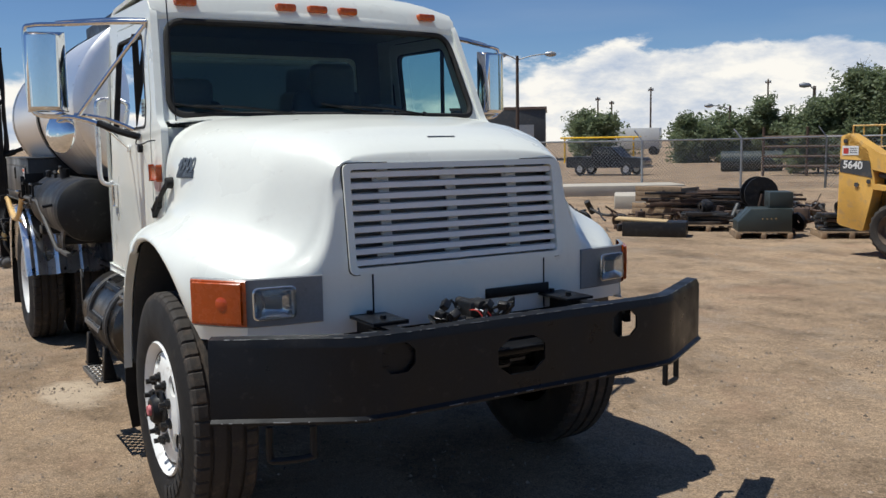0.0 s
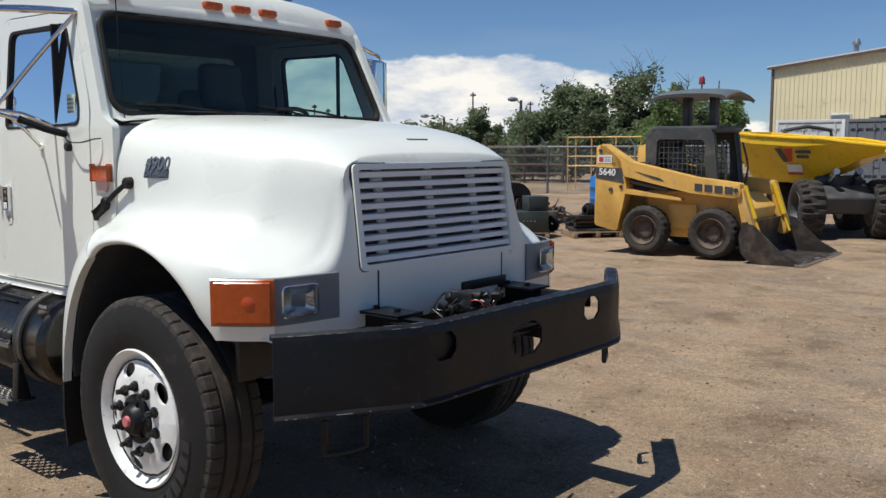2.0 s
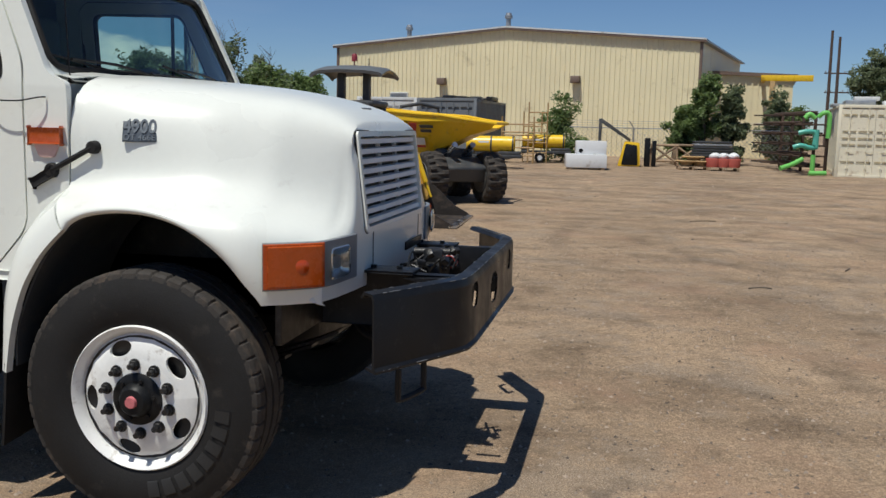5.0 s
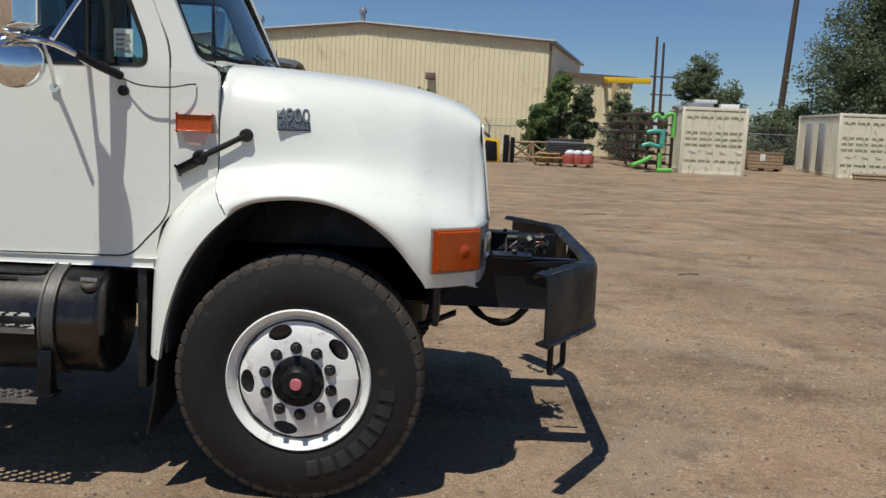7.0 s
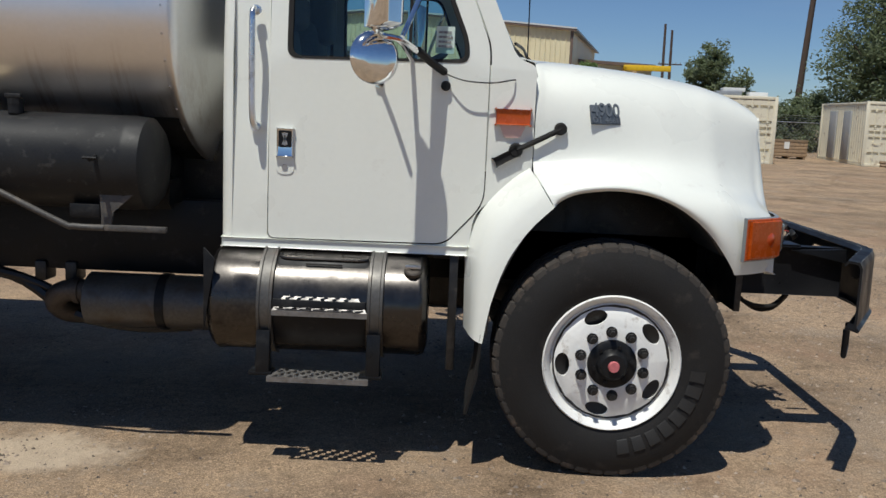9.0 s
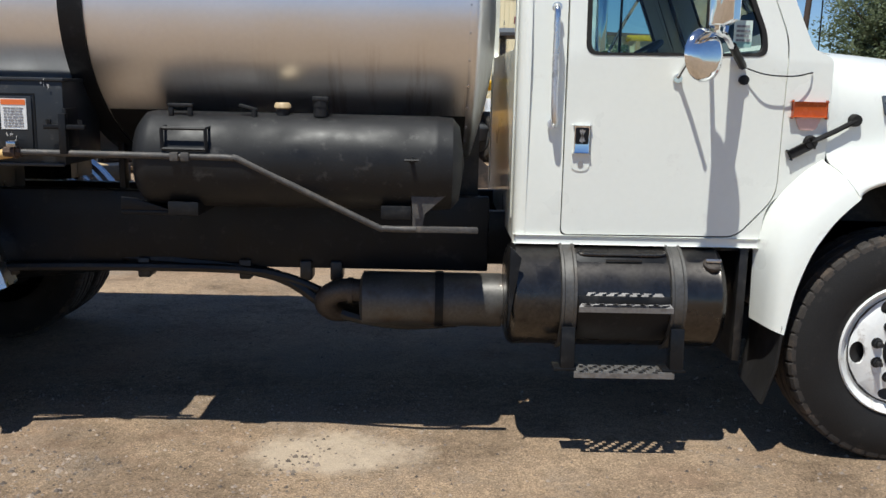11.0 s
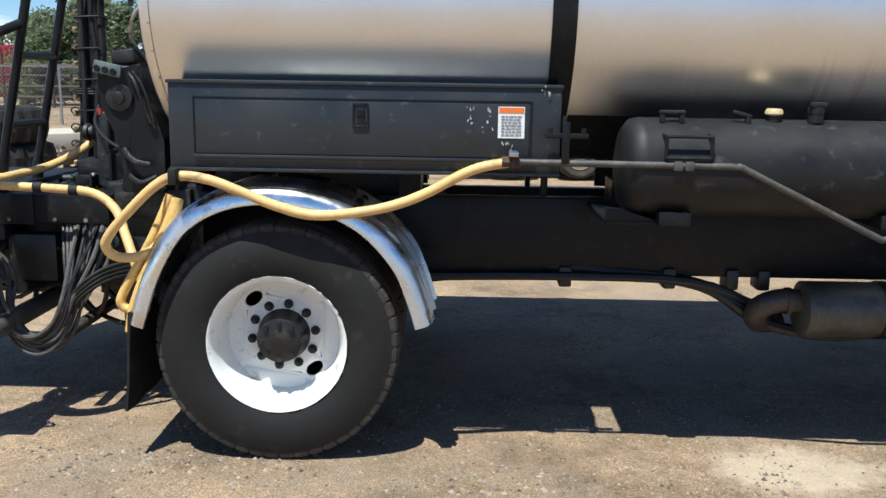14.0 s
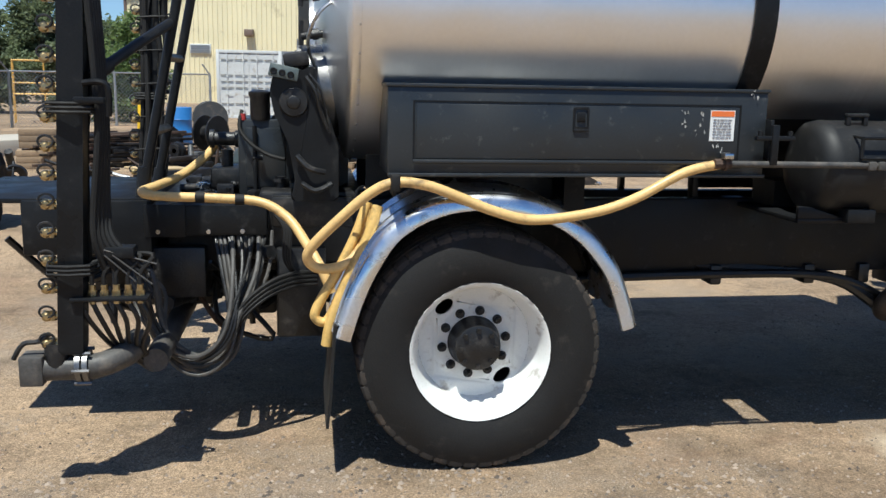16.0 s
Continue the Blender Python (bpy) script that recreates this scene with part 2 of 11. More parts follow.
def box(bm, x0, x1, y0, y1, z0, z1, bevel=0.0, seg=2, m=None):
    vs = bmesh.ops.create_cube(bm, size=1.0)["verts"]
    for v in vs:
        v.co = Vector((x0 + (v.co.x + 0.5) * (x1 - x0), y0 + (v.co.y + 0.5) * (y1 - y0), z0 + (v.co.z + 0.5) * (z1 - z0)))
    es = list({e for v in vs for e in v.link_edges})
    if bevel:
        r = bmesh.ops.bevel(bm, geom=es, offset=bevel, segments=seg, affect="EDGES", profile=0.5)
        vs = list({v for f in r["faces"] for v in f.verts} | {v for v in vs if v.is_valid})
    if m is not None:
        for v in vs:
            v.co = m @ v.co
    return vs


def basis(d):
    d = Vector(d).normalized()
    a = Vector((0, 0, 1)) if abs(d.z) < 0.9 else Vector((1, 0, 0))
    u = d.cross(a).normalized()
    return d, u, d.cross(u)


def lathe(bm, profile, at, axis, n=32, wobble=None):
    """Turn (along, radius) pairs round an axis. wobble(i, j, along, radius) may give another pair."""
    at = Vector(at)
    d, u, w = basis(axis)
    rings = []
    for j, (s, r) in enumerate(profile):
        if r < 1e-6:
            rings.append([bm.verts.new(at + d * s)])
            continue
        ring = []
        for i in range(n):
            ss, rr = wobble(i, j, s, r) if wobble else (s, r)
            a = 2 * math.pi * i / n
            ring.append(bm.verts.new(at + d * ss + (u * math.cos(a) + w * math.sin(a)) * rr))
        rings.append(ring)
    for p, q in zip(rings, rings[1:]):
        for i in range(n):
            k = (i + 1) % n
            if len(p) == 1 and len(q) == 1:
                continue
            if len(p) == 1:
                bm.faces.new((p[0], q[i], q[k]))
            elif len(q) == 1:
                bm.faces.new((p[i], p[k], q[0]))
            else:
                bm.faces.new((p[i], p[k], q[k], q[i]))


def cyl(bm, p, q, r, n=16, r2=None, bevel=0.0):
    p, q = Vector(p), Vector(q)
    h, r2 = (q - p).length, r if r2 is None else r2
    if bevel:
        prof = [(0, 0), (0, r - bevel), (bevel, r), (h - bevel, r2), (h, r2 - bevel), (h, 0)]
    else:
        prof = [(0, 0), (0, r), (h, r2), (h, 0)]
    lathe(bm, prof, p, q - p, n)


def curve_points(pts, per=6, closed=False):
    """A smooth line through the points (Catmull-Rom)."""
    pts = [Vector(p) for p in pts]
    if len(pts) < 3 or per < 2:
        return pts
    out, k = [], len(pts)
    for i in range(k if closed else k - 1):
        if closed:
            a, b, c, d = (pts[(i + s) % k] for s in (-1, 0, 1, 2))
        else:
            b, c = pts[i], pts[i + 1]
            a, d = pts[max(i - 1, 0)], pts[min(i + 2, k - 1)]
        for s in range(per):
            t = s / per
            out.append(0.5 * (2 * b + (c - a) * t + (2 * a - 5 * b + 4 * c - d) * t * t + (3 * b - a - 3 * c + d) * t ** 3))
    if not closed:
        out.append(pts[-1])
    return out


def tube(bm, pts, r, n=8, per=6, closed=False, taper=None, flat=None):
    pts = curve_points(pts, per, closed)
    k = len(pts)
    rings, u = [], None
    for i, p in enumerate(pts):
        d = (pts[(i + 1) % k] - pts[i - 1]) if closed else pts[min(i + 1, k - 1)] - pts[max(i - 1, 0)]
        d.normalize()
        if u is None:
            _, u, _ = basis(d)
        u = (u - d * u.dot(d)).normalized()
        w = d.cross(u)
        rr = r if taper is None else r + (taper - r) * i / (k - 1)
        rings.append([bm.verts.new(p + (u * math.cos(2 * math.pi * j / n) + w * math.sin(2 * math.pi * j / n)) * rr) for j in range(n)])
    for i in range(k if closed else k - 1):
        p, q = rings[i], rings[(i + 1) % k]
        for j in range(n):
            bm.faces.new((p[j], p[(j + 1) % n], q[(j + 1) % n], q[j]))
    if not closed:
        bm.faces.new(rings[0][::-1])
        bm.faces.new(rings[-1])


def prism(bm, outline, lo, hi, axis="y", bevel=0.0, seg=2):
    """A plate with the given outline (two coordinates each), from lo to hi along the axis."""
    def at(a, b, c):
        return {"x": (c, a, b), "y": (a, c, b), "z": (a, b, c)}[axis]
    p = [bm.verts.new(at(a, b, lo)) for a, b in outline]
    q = [bm.verts.new(at(a, b, hi)) for a, b in outline]
    fs = [bm.faces.new(p[::-1]), bm.faces.new(q)]
    k = len(p)
    for i in range(k):
        fs.append(bm.faces.new((p[i], p[(i + 1) % k], q[(i + 1) % k], q[i])))
    if bevel:
        bmesh.ops.bevel(bm, geom=list({e for f in fs for e in f.edges}), offset=bevel, segments=seg, affect="EDGES", profile=0.5)


def sheet(bm, rows, closed=False):
    """A net of quads through rows of points."""
    vs = [[bm.verts.new(p) for p in row] for row in rows]
    for a, b in zip(vs, vs[1:]):
        k = len(a)
        for i in range(k if closed else k - 1):
            bm.faces.new((a[i], a[(i + 1) % k], b[(i + 1) % k], b[i]))
    return vs


def thicken(bm, t):
    bmesh.ops.recalc_face_normals(bm, faces=bm.faces)
    bmesh.ops.solidify(bm, geom=bm.faces[:], thickness=t)


def rounded(pts, r, per=5):
    """A closed outline with its corners rounded by r (one number or one for each corner)."""
    out, k = [], len(pts)
    for i in range(k):
        rr = r[i] if isinstance(r, (list, tuple)) else r
        a, b, c = (Vector((*pts[(i + s) % k], 0)) for s in (-1, 0, 1))
        ua, uc = (a - b), (c - b)
        cut = min(rr, ua.length * 0.45, uc.length * 0.45)
        if cut < 1e-5:
            out.append((b.x, b.y))
            continue
        s, e = b + ua.normalized() * cut, b + uc.normalized() * cut
        for j in range(per + 1):
            t = j / per
            p = s * (1 - t) ** 2 + b * 2 * t * (1 - t) + e * t * t
            out.append((p.x, p.y))
    return out


def resample(loop, angles, c):
    """Where rays from c at the angles meet a closed outline."""
    out = []
    for a in angles:
        d = (math.cos(a), math.sin(a))
        best = None
        for i in range(len(loop)):
            (x0, y0), (x1, y1) = loop[i], loop[(i + 1) % len(loop)]
            ex, ey = x1 - x0, y1 - y0
            den = d[0] * ey - d[1] * ex
            if abs(den) < 1e-12:
                continue
            s = ((x0 - c[0]) * ey - (y0 - c[1]) * ex) / den
            t = ((x0 - c[0]) * d[1] - (y0 - c[1]) * d[0]) / den
            if s > 0 and -1e-6 <= t <= 1 + 1e-6 and (best is None or s > best):
                best = s
        out.append((c[0] + d[0] * best, c[1] + d[1] * best))
    return out


def framed(bm, outer, inner, place, lo, hi):
    """A plate with one hole: place(a, b, depth) lays its two coordinates into space."""
    c = (sum(p[0] for p in inner) / len(inner), sum(p[1] for p in inner) / len(inner))
    angles = sorted({round(math.atan2(p[1] - c[1], p[0] - c[0]), 5) for p in (*outer, *inner)})
    o, i = resample(outer, angles, c), resample(inner, angles, c)
    sheet(bm, [[place(*p, lo) for p in o], [place(*p, lo) for p in i], [place(*p, hi) for p in i], [place(*p, hi) for p in o], [place(*p, lo) for p in o]], closed=True)
    bmesh.ops.remove_doubles(bm, verts=bm.verts, dist=1e-5)


def lerp_rows(xs, rows, x):
    """Smooth reading, at x, of rows of numbers given at xs."""
    k = max(0, min(len(xs) - 2, sum(x > s for s in xs) - 1))
    t = (x - xs[k]) / (xs[k + 1] - xs[k])
    a, b, c, d = rows[max(k - 1, 0)], rows[k], rows[k + 1], rows[min(k + 2, len(xs) - 1)]
    return [0.5 * (2 * q + (r - p) * t + (2 * p - 5 * q + 4 * r - s) * t * t + (3 * q - p - 3 * r + s) * t ** 3) for p, q, r, s in zip(a, b, c, d)]


def bars(bm, x0, x1, z0, z1, rows, y, rnd, h=0.5, words=(2, 5)):
    """Short bars in place of writing, on the plane y."""
    for i in range(rows):
        z = z1 - (i + 0.5) * (z1 - z0) / rows
        t = (z1 - z0) / rows * h / 2
        x = x0
        while x < x1 - 0.004:
            w = (x1 - x0) * rnd.uniform(0.10, 0.30)
            box(bm, x, min(x + w, x1), y - 0.001, y + 0.001, z - t, z + t)
            x += w + (x1 - x0) * 0.04


def text(name, body, size, material, parent, m, depth=0.002, bold=0.0):
    cu = bpy.data.curves.new(name, "FONT")
    cu.body, cu.size, cu.extrude, cu.align_x, cu.align_y = body, size, depth, "CENTER", "CENTER"
    cu.offset = bold
    ob = bpy.data.objects.new(name, cu)
    me = bpy.data.meshes.new_from_object(ob)
    bpy.data.objects.remove(ob)
    me.materials.clear()
    me.materials.append(material)
    o = new(name, me)
    o.parent = parent
    o.matrix_basis = m
    return o

# ---- ground ----
def ground_material():
    m = bpy.data.materials.new("packed dirt and worn asphalt")
    m.use_nodes = True
    nt = m.node_tree
    n, link = nt.nodes.new, nt.links.new
    b = nt.nodes["Principled BSDF"]
    co = n("ShaderNodeTexCoord")

    def noise_at(scale, detail, rough=0.6, stretch=None):
        t = n("ShaderNodeTexNoise")
        t.inputs["Scale"].default_value, t.inputs["Detail"].default_value, t.inputs["Roughness"].default_value = scale, detail, rough
        if stretch:
            mp = n("ShaderNodeMapping")
            mp.inputs["Scale"].default_value = stretch
            link(co.outputs["Object"], mp.inputs["Vector"])
            link(mp.outputs[0], t.inputs["Vector"])
        else:
            link(co.outputs["Object"], t.inputs["Vector"])
        return t.outputs["Fac"]

    def ramp(src, stops):
        r = n("ShaderNodeValToRGB")
        while len(r.color_ramp.elements) < len(stops):
            r.color_ramp.elements.new(0.5)
        for e, (p, c) in zip(r.color_ramp.elements, stops):
            e.position, e.color = p, (*c, 1)
        link(src, r.inputs[0])
        return r.outputs[0]

    def mix(kind, fac, a, c):
        x = n("ShaderNodeMixRGB")
        x.blend_type = kind
        for s, v in zip(x.inputs, (fac, a, c)):
            if isinstance(v, (int, float)):
                s.default_value = v
            else:
                link(v, s)
        return x.outputs[0]

    wide = ramp(noise_at(0.35, 8, 0.62), [(0.30, (0.200, 0.146, 0.100)), (0.46, (0.285, 0.210, 0.142)), (0.58, (0.325, 0.240, 0.162)), (0.70, (0.390, 0.295, 0.205))])
    patch = ramp(noise_at(1.6, 9, 0.68), [(0.34, (0.62, 0.61, 0.60)), (0.48, (1, 1, 1)), (0.72, (1.20, 1.18, 1.14))])
    c = mix("MULTIPLY", 1.0, wide, patch)
    # long marks of wheels along the yard
    tracks = ramp(noise_at(0.9, 8, 0.62, (0.55, 1.15, 1.0)), [(0.40, (0.60, 0.58, 0.57)), (0.52, (1, 1, 1)), (0.7, (1.12, 1.10, 1.07))])
    c = mix("MULTIPLY", 0.5, c, tracks)
    # curved wheel marks where machines have turned
    for cx, cy, radius, width, depth in ((4.4, 9.0, 1.9, 0.16, 0.42), (4.6, 9.3, 3.7, 0.24, 0.40), (9.5, 4.0, 6.2, 0.25, 0.25), (-4.0, 7.0, 9.5, 0.30, 0.25)):
        mp = n("ShaderNodeMapping")
        mp.inputs["Location"].default_value, mp.inputs["Scale"].default_value = (-cx, -cy * 0.72, 0), (1, 0.72, 0)
        link(co.outputs["Object"], mp.inputs["Vector"])
        dist = n("ShaderNodeVectorMath")
        dist.operation = "LENGTH"
        link(mp.outputs[0], dist.inputs[0])
        off = n("ShaderNodeMath")
        off.operation = "SUBTRACT"
        off.inputs[1].default_value = radius
        link(dist.outputs["Value"], off.inputs[0])
        wob = n("ShaderNodeMath")
        wob.operation = "MULTIPLY_ADD"
        wob.inputs[1].default_value = 0.5
        link(noise_at(1.1, 5, 0.6), wob.inputs[0])
        link(off.outputs[0], wob.inputs[2])
        line = n("ShaderNodeMapRange")
        line.interpolation_type = "SMOOTHSTEP"
        line.inputs[3].default_value, line.inputs[4].default_value = depth, 0.0
        shifted = n("ShaderNodeMath")
        shifted.operation = "ABSOLUTE"
        minus = n("ShaderNodeMath")
        minus.operation = "SUBTRACT"
        minus.inputs[1].default_value = 0.25
        link(wob.outputs[0], minus.inputs[0])
        link(minus.outputs[0], shifted.inputs[0])
        line.inputs[1].default_value, line.inputs[2].default_value = width * 0.2, width
        link(shifted.outputs[0], line.inputs[0])
        worn = ramp(noise_at(0.7, 7, 0.7), [(0.40, (0.1, 0.1, 0.1)), (0.58, (1, 1, 1))])
        mark = mix("MULTIPLY", 1.0, worn, line.outputs[0])
        soil = n("ShaderNodeRGB")
        soil.outputs[0].default_value = (0.11, 0.085, 0.066, 1)
        c = mix("MIX", mark, c, soil.outputs[0])
    pit = ramp(noise_at(14, 8, 0.8), [(0.36, (0.66, 0.64, 0.62)), (0.48, (1, 1, 1)), (0.70, (1.14, 1.12, 1.10))])
    c = mix("MULTIPLY", 0.7, c, pit)
    grit = ramp(noise_at(95, 6, 0.85), [(0.38, (0.40, 0.38, 0.36)), (0.5, (1, 1, 1)), (0.62, (1.6, 1.56, 1.52))])
    c = mix("MULTIPLY", 0.9, c, grit)
    vor = n("ShaderNodeTexVoronoi")
    vor.inputs["Scale"].default_value = 42
    link(co.outputs["Object"], vor.inputs["Vector"])
    specks = ramp(vor.outputs["Distance"], [(0.10, (1, 1, 1)), (0.17, (0, 0, 0))])
    few = ramp(noise_at(3.0, 4), [(0.5, (0, 0, 0)), (0.62, (0.8, 0.8, 0.8))])
    fac = mix("MULTIPLY", 1.0, specks, few)
    stone = ramp(vor.outputs["Color"], [(0.2, (0.10, 0.085, 0.075)), (0.8, (0.42, 0.38, 0.34))])
    c = mix("MIX", fac, c, stone)
    for scale, share in ((130, 0.32), (46, 0.26)):
        cells = n("ShaderNodeTexVoronoi")
        cells.inputs["Scale"].default_value = scale
        link(co.outputs["Object"], cells.inputs["Vector"])
        grain = ramp(cells.outputs["Color"], [(0.22, (0.52, 0.50, 0.48)), (0.5, (1, 1, 1)), (0.80, (1.55, 1.50, 1.44))])
        c = mix("MULTIPLY", share, c, grain)
    # reddish clay showing through
    clay = n("ShaderNodeRGB")
    clay.outputs[0].default_value = (0.33, 0.205, 0.135, 1)
    c = mix("MIX", ramp(noise_at(0.6, 8, 0.66), [(0.52, (0, 0, 0)), (0.66, (0.45, 0.45, 0.45))]), c, clay.outputs[0])
    # gravelly grey stretches between the tan ones
    rough_patch = ramp(noise_at(0.85, 11, 0.74), [(0.50, (0, 0, 0)), (0.60, (0.6, 0.6, 0.6))])
    grey = mix("MULTIPLY", 1.0, ramp(noise_at(130, 4, 0.8), [(0.40, (0.11, 0.085, 0.063)), (0.52, (0.265, 0.205, 0.15)), (0.66, (0.62, 0.53, 0.43))]), patch)
    c = mix("MIX", rough_patch, c, grey)
    # pale patches of concrete dust and dark oil spots
    oil = ramp(noise_at(0.75, 7, 0.7), [(0.62, (0, 0, 0)), (0.72, (0.55, 0.55, 0.55))])
    dark = n("ShaderNodeRGB")
    dark.outputs[0].default_value = (0.085, 0.068, 0.056, 1)
    c = mix("MIX", oil, c, dark.outputs[0])
    # a pale dried slurry spill beside the truck, its edge worn away
    mp = n("ShaderNodeMapping")
    mp.inputs["Location"].default_value = (2.56 / 0.47, 1.17 / 0.28, 0)
    mp.inputs["Scale"].default_value = (1 / 0.47, 1 / 0.28, 0)
    link(co.outputs["Object"], mp.inputs["Vector"])
    far = n("ShaderNodeVectorMath")
    far.operation = "LENGTH"
    link(mp.outputs[0], far.inputs[0])
    ragged = n("ShaderNodeMath")
    ragged.operation = "MULTIPLY_ADD"
    ragged.inputs[1].default_value = 1.5
    link(noise_at(4.5, 9, 0.7), ragged.inputs[0])
    link(far.outputs["Value"], ragged.inputs[2])
    spill = ramp(ragged.outputs[0], [(0.0, (0.62, 0.62, 0.62)), (0.5, (0.62, 0.62, 0.62)), (0.92, (0, 0, 0))])
    shift = n("ShaderNodeMath")
    shift.operation = "SUBTRACT"
    shift.inputs[1].default_value = 0.82
    link(ragged.outputs[0], shift.inputs[0])
    for l in list(spill.node.inputs[0].links):
        nt.links.remove(l)
    link(shift.outputs[0], spill.node.inputs[0])
    pale = n("ShaderNodeRGB")
    pale.outputs[0].default_value = (0.56, 0.46, 0.345, 1)
    c = mix("MIX", spill, c, pale.outputs[0])
    link(c, b.inputs["Base Color"])
    b.inputs["Roughness"].default_value = 0.92
    b.inputs["Specular IOR Level"].default_value = 0.2
    h = mix("ADD", 1.0, mix("MULTIPLY", 1.0, noise_at(60, 5, 0.75), noise_at(9, 5)), fac)
    bp = n("ShaderNodeBump")
    bp.inputs["Strength"].default_value, bp.inputs["Distance"].default_value = 0.9, 0.02
    link(h, bp.inputs["Height"])
    link(bp.outputs[0], b.inputs["Normal"])
    return m


DIRT = ground_material()


def swell(x, y):
    """The yard's slight unevenness; flat under the truck's wheels."""
    far = min(1.0, max(0.0, (math.hypot(x + 2, y) - 3.0) / 8.0))
    rise = 0.006 * min(max(y - 4.0, 0.0), 60.0)
    return rise + 0.05 * far * noise.noise((x * 0.12, y * 0.12, 3.1)) + 0.006 * noise.noise((x * 1.3, y * 1.3, 0.0)) * min(1, 0.2 + far)


def build_ground():
    bm = bmesh.new()
    xs = [-2500, -900, -300, -140, -80, -55] + [-40 + i for i in range(13)] + [-27.5 + 0.5 * i for i in range(111)] + [29 + i for i in range(12)] + [55, 80, 140, 300, 900, 2500]
    ys = [-2500, -900, -300, -100, -50, -25, -15, -12, -10] + [-9 + 0.4 * i for i in range(110)] + [36 + 2 * i for i in range(15)] + [70, 80, 100, 140, 300, 900, 2500]
    sheet(bm, [[(x, y, swell(x, y) if abs(x) < 60 and abs(y) < 80 else (0.36 if y > 64 else 0.006 * max(0.0, y - 4))) for x in xs] for y in ys])
    return tagged(part("ground", bm, DIRT, None, smooth=60), "tan packed dirt yard with gravel and stains", "ground", kind="structure")


build_ground()

# ---- the truck ----
truck = thing("distributor_truck", "white conventional-cab truck with polished asphalt tank, parked on dirt", "truck", (0, -0.035, 0))

ARCH = curve_points([(a, b, 0) for a, b in ((-0.562, 0.61), (-0.553, 0.752), (-0.516, 0.864), (-0.461, 0.988), (-0.394, 1.10), (-0.299, 1.205), (-0.199, 1.261), (-0.094, 1.284), (0.0, 1.288),
                                            (0.108, 1.274), (0.216, 1.238), (0.315, 1.177), (0.391, 1.109), (0.462, 1.02), (0.51, 0.955))], 5)
ARCH_X, ARCH_Z = [p.x for p in ARCH], [p.y for p in ARCH]
NOSE_V = (0.0, 0.4, 0.675, 0.85, 0.98, 1.03)
NOSE_X = (0.800, 0.790, 0.768, 0.748, 0.715, 0.66)
# half sections of the hood, from the middle outwards and down: (offset, height)
HOOD_X = (-0.38, -0.1, 0.2, 0.45, 0.60, 0.69, 0.725)
HOOD = (
    ((0, 1.865), (0.35, 1.86), (0.65, 1.845), (0.80, 1.82), (0.915, 1.75), (0.963, 1.62), (0.97, 1.45), (0.98, 1.38), (1.03, 1.345), (1.10, 1.315), (1.155, 1.26), (1.175, 1.12)),
    ((0, 1.85), (0.35, 1.845), (0.62, 1.83), (0.78, 1.80), (0.90, 1.73), (0.957, 1.61), (0.965, 1.48), (0.985, 1.405), (1.04, 1.365), (1.10, 1.34), (1.155, 1.31), (1.175, 1.28)),
    ((0, 1.825), (0.33, 1.82), (0.58, 1.80), (0.72, 1.77), (0.815, 1.70), (0.88, 1.59), (0.92, 1.46), (0.965, 1.39), (1.035, 1.35), (1.10, 1.315), (1.15, 1.27), (1.172, 1.22)),
    ((0, 1.785), (0.32, 1.78), (0.53, 1.76), (0.65, 1.725), (0.725, 1.65), (0.78, 1.53), (0.825, 1.42), (0.895, 1.345), (0.985, 1.305), (1.07, 1.265), (1.125, 1.20), (1.15, 1.03)),
    ((0, 1.74), (0.31, 1.735), (0.49, 1.72), (0.59, 1.685), (0.645, 1.615), (0.68, 1.50), (0.72, 1.38), (0.79, 1.30), (0.89, 1.26), (0.985, 1.225), (1.045, 1.16), (1.07, 0.94)),
    ((0, 1.70), (0.31, 1.695), (0.475, 1.68), (0.565, 1.65), (0.605, 1.59), (0.625, 1.49), (0.66, 1.36), (0.72, 1.275), (0.81, 1.23), (0.91, 1.20), (0.975, 1.14), (1.00, 0.94)),
    ((0, 1.665), (0.31, 1.66), (0.465, 1.648), (0.548, 1.625), (0.582, 1.575), (0.60, 1.48), (0.64, 1.34), (0.70, 1.25), (0.79, 1.205), (0.885, 1.175), (0.945, 1.11), (0.965, 0.94)),
)


def read_line(x, xs, ys):
    return float(np.interp(x, xs, ys))


def hood_section(x, steps=44):
    flat = lerp_rows(HOOD_X, [[c for p in row for c in p] for row in HOOD], x)
    pts = [Vector((flat[2 * i], flat[2 * i + 1], 0)) for i in range(len(flat) // 2)]
    low = read_line(x + 0.085 * max(0.0, -x / 0.38), ARCH_X, ARCH_Z) if x < 0.51 else 0.94
    pts[-1].y = low
    pts[-2].y = max(pts[-2].y, low + 0.03)
    return [(p.x, p.y) for p in curve_points(pts, 4)]


def both_sides(rows, side):
    return [[(x, side * v, z) for x, v, z in row] for row in rows]


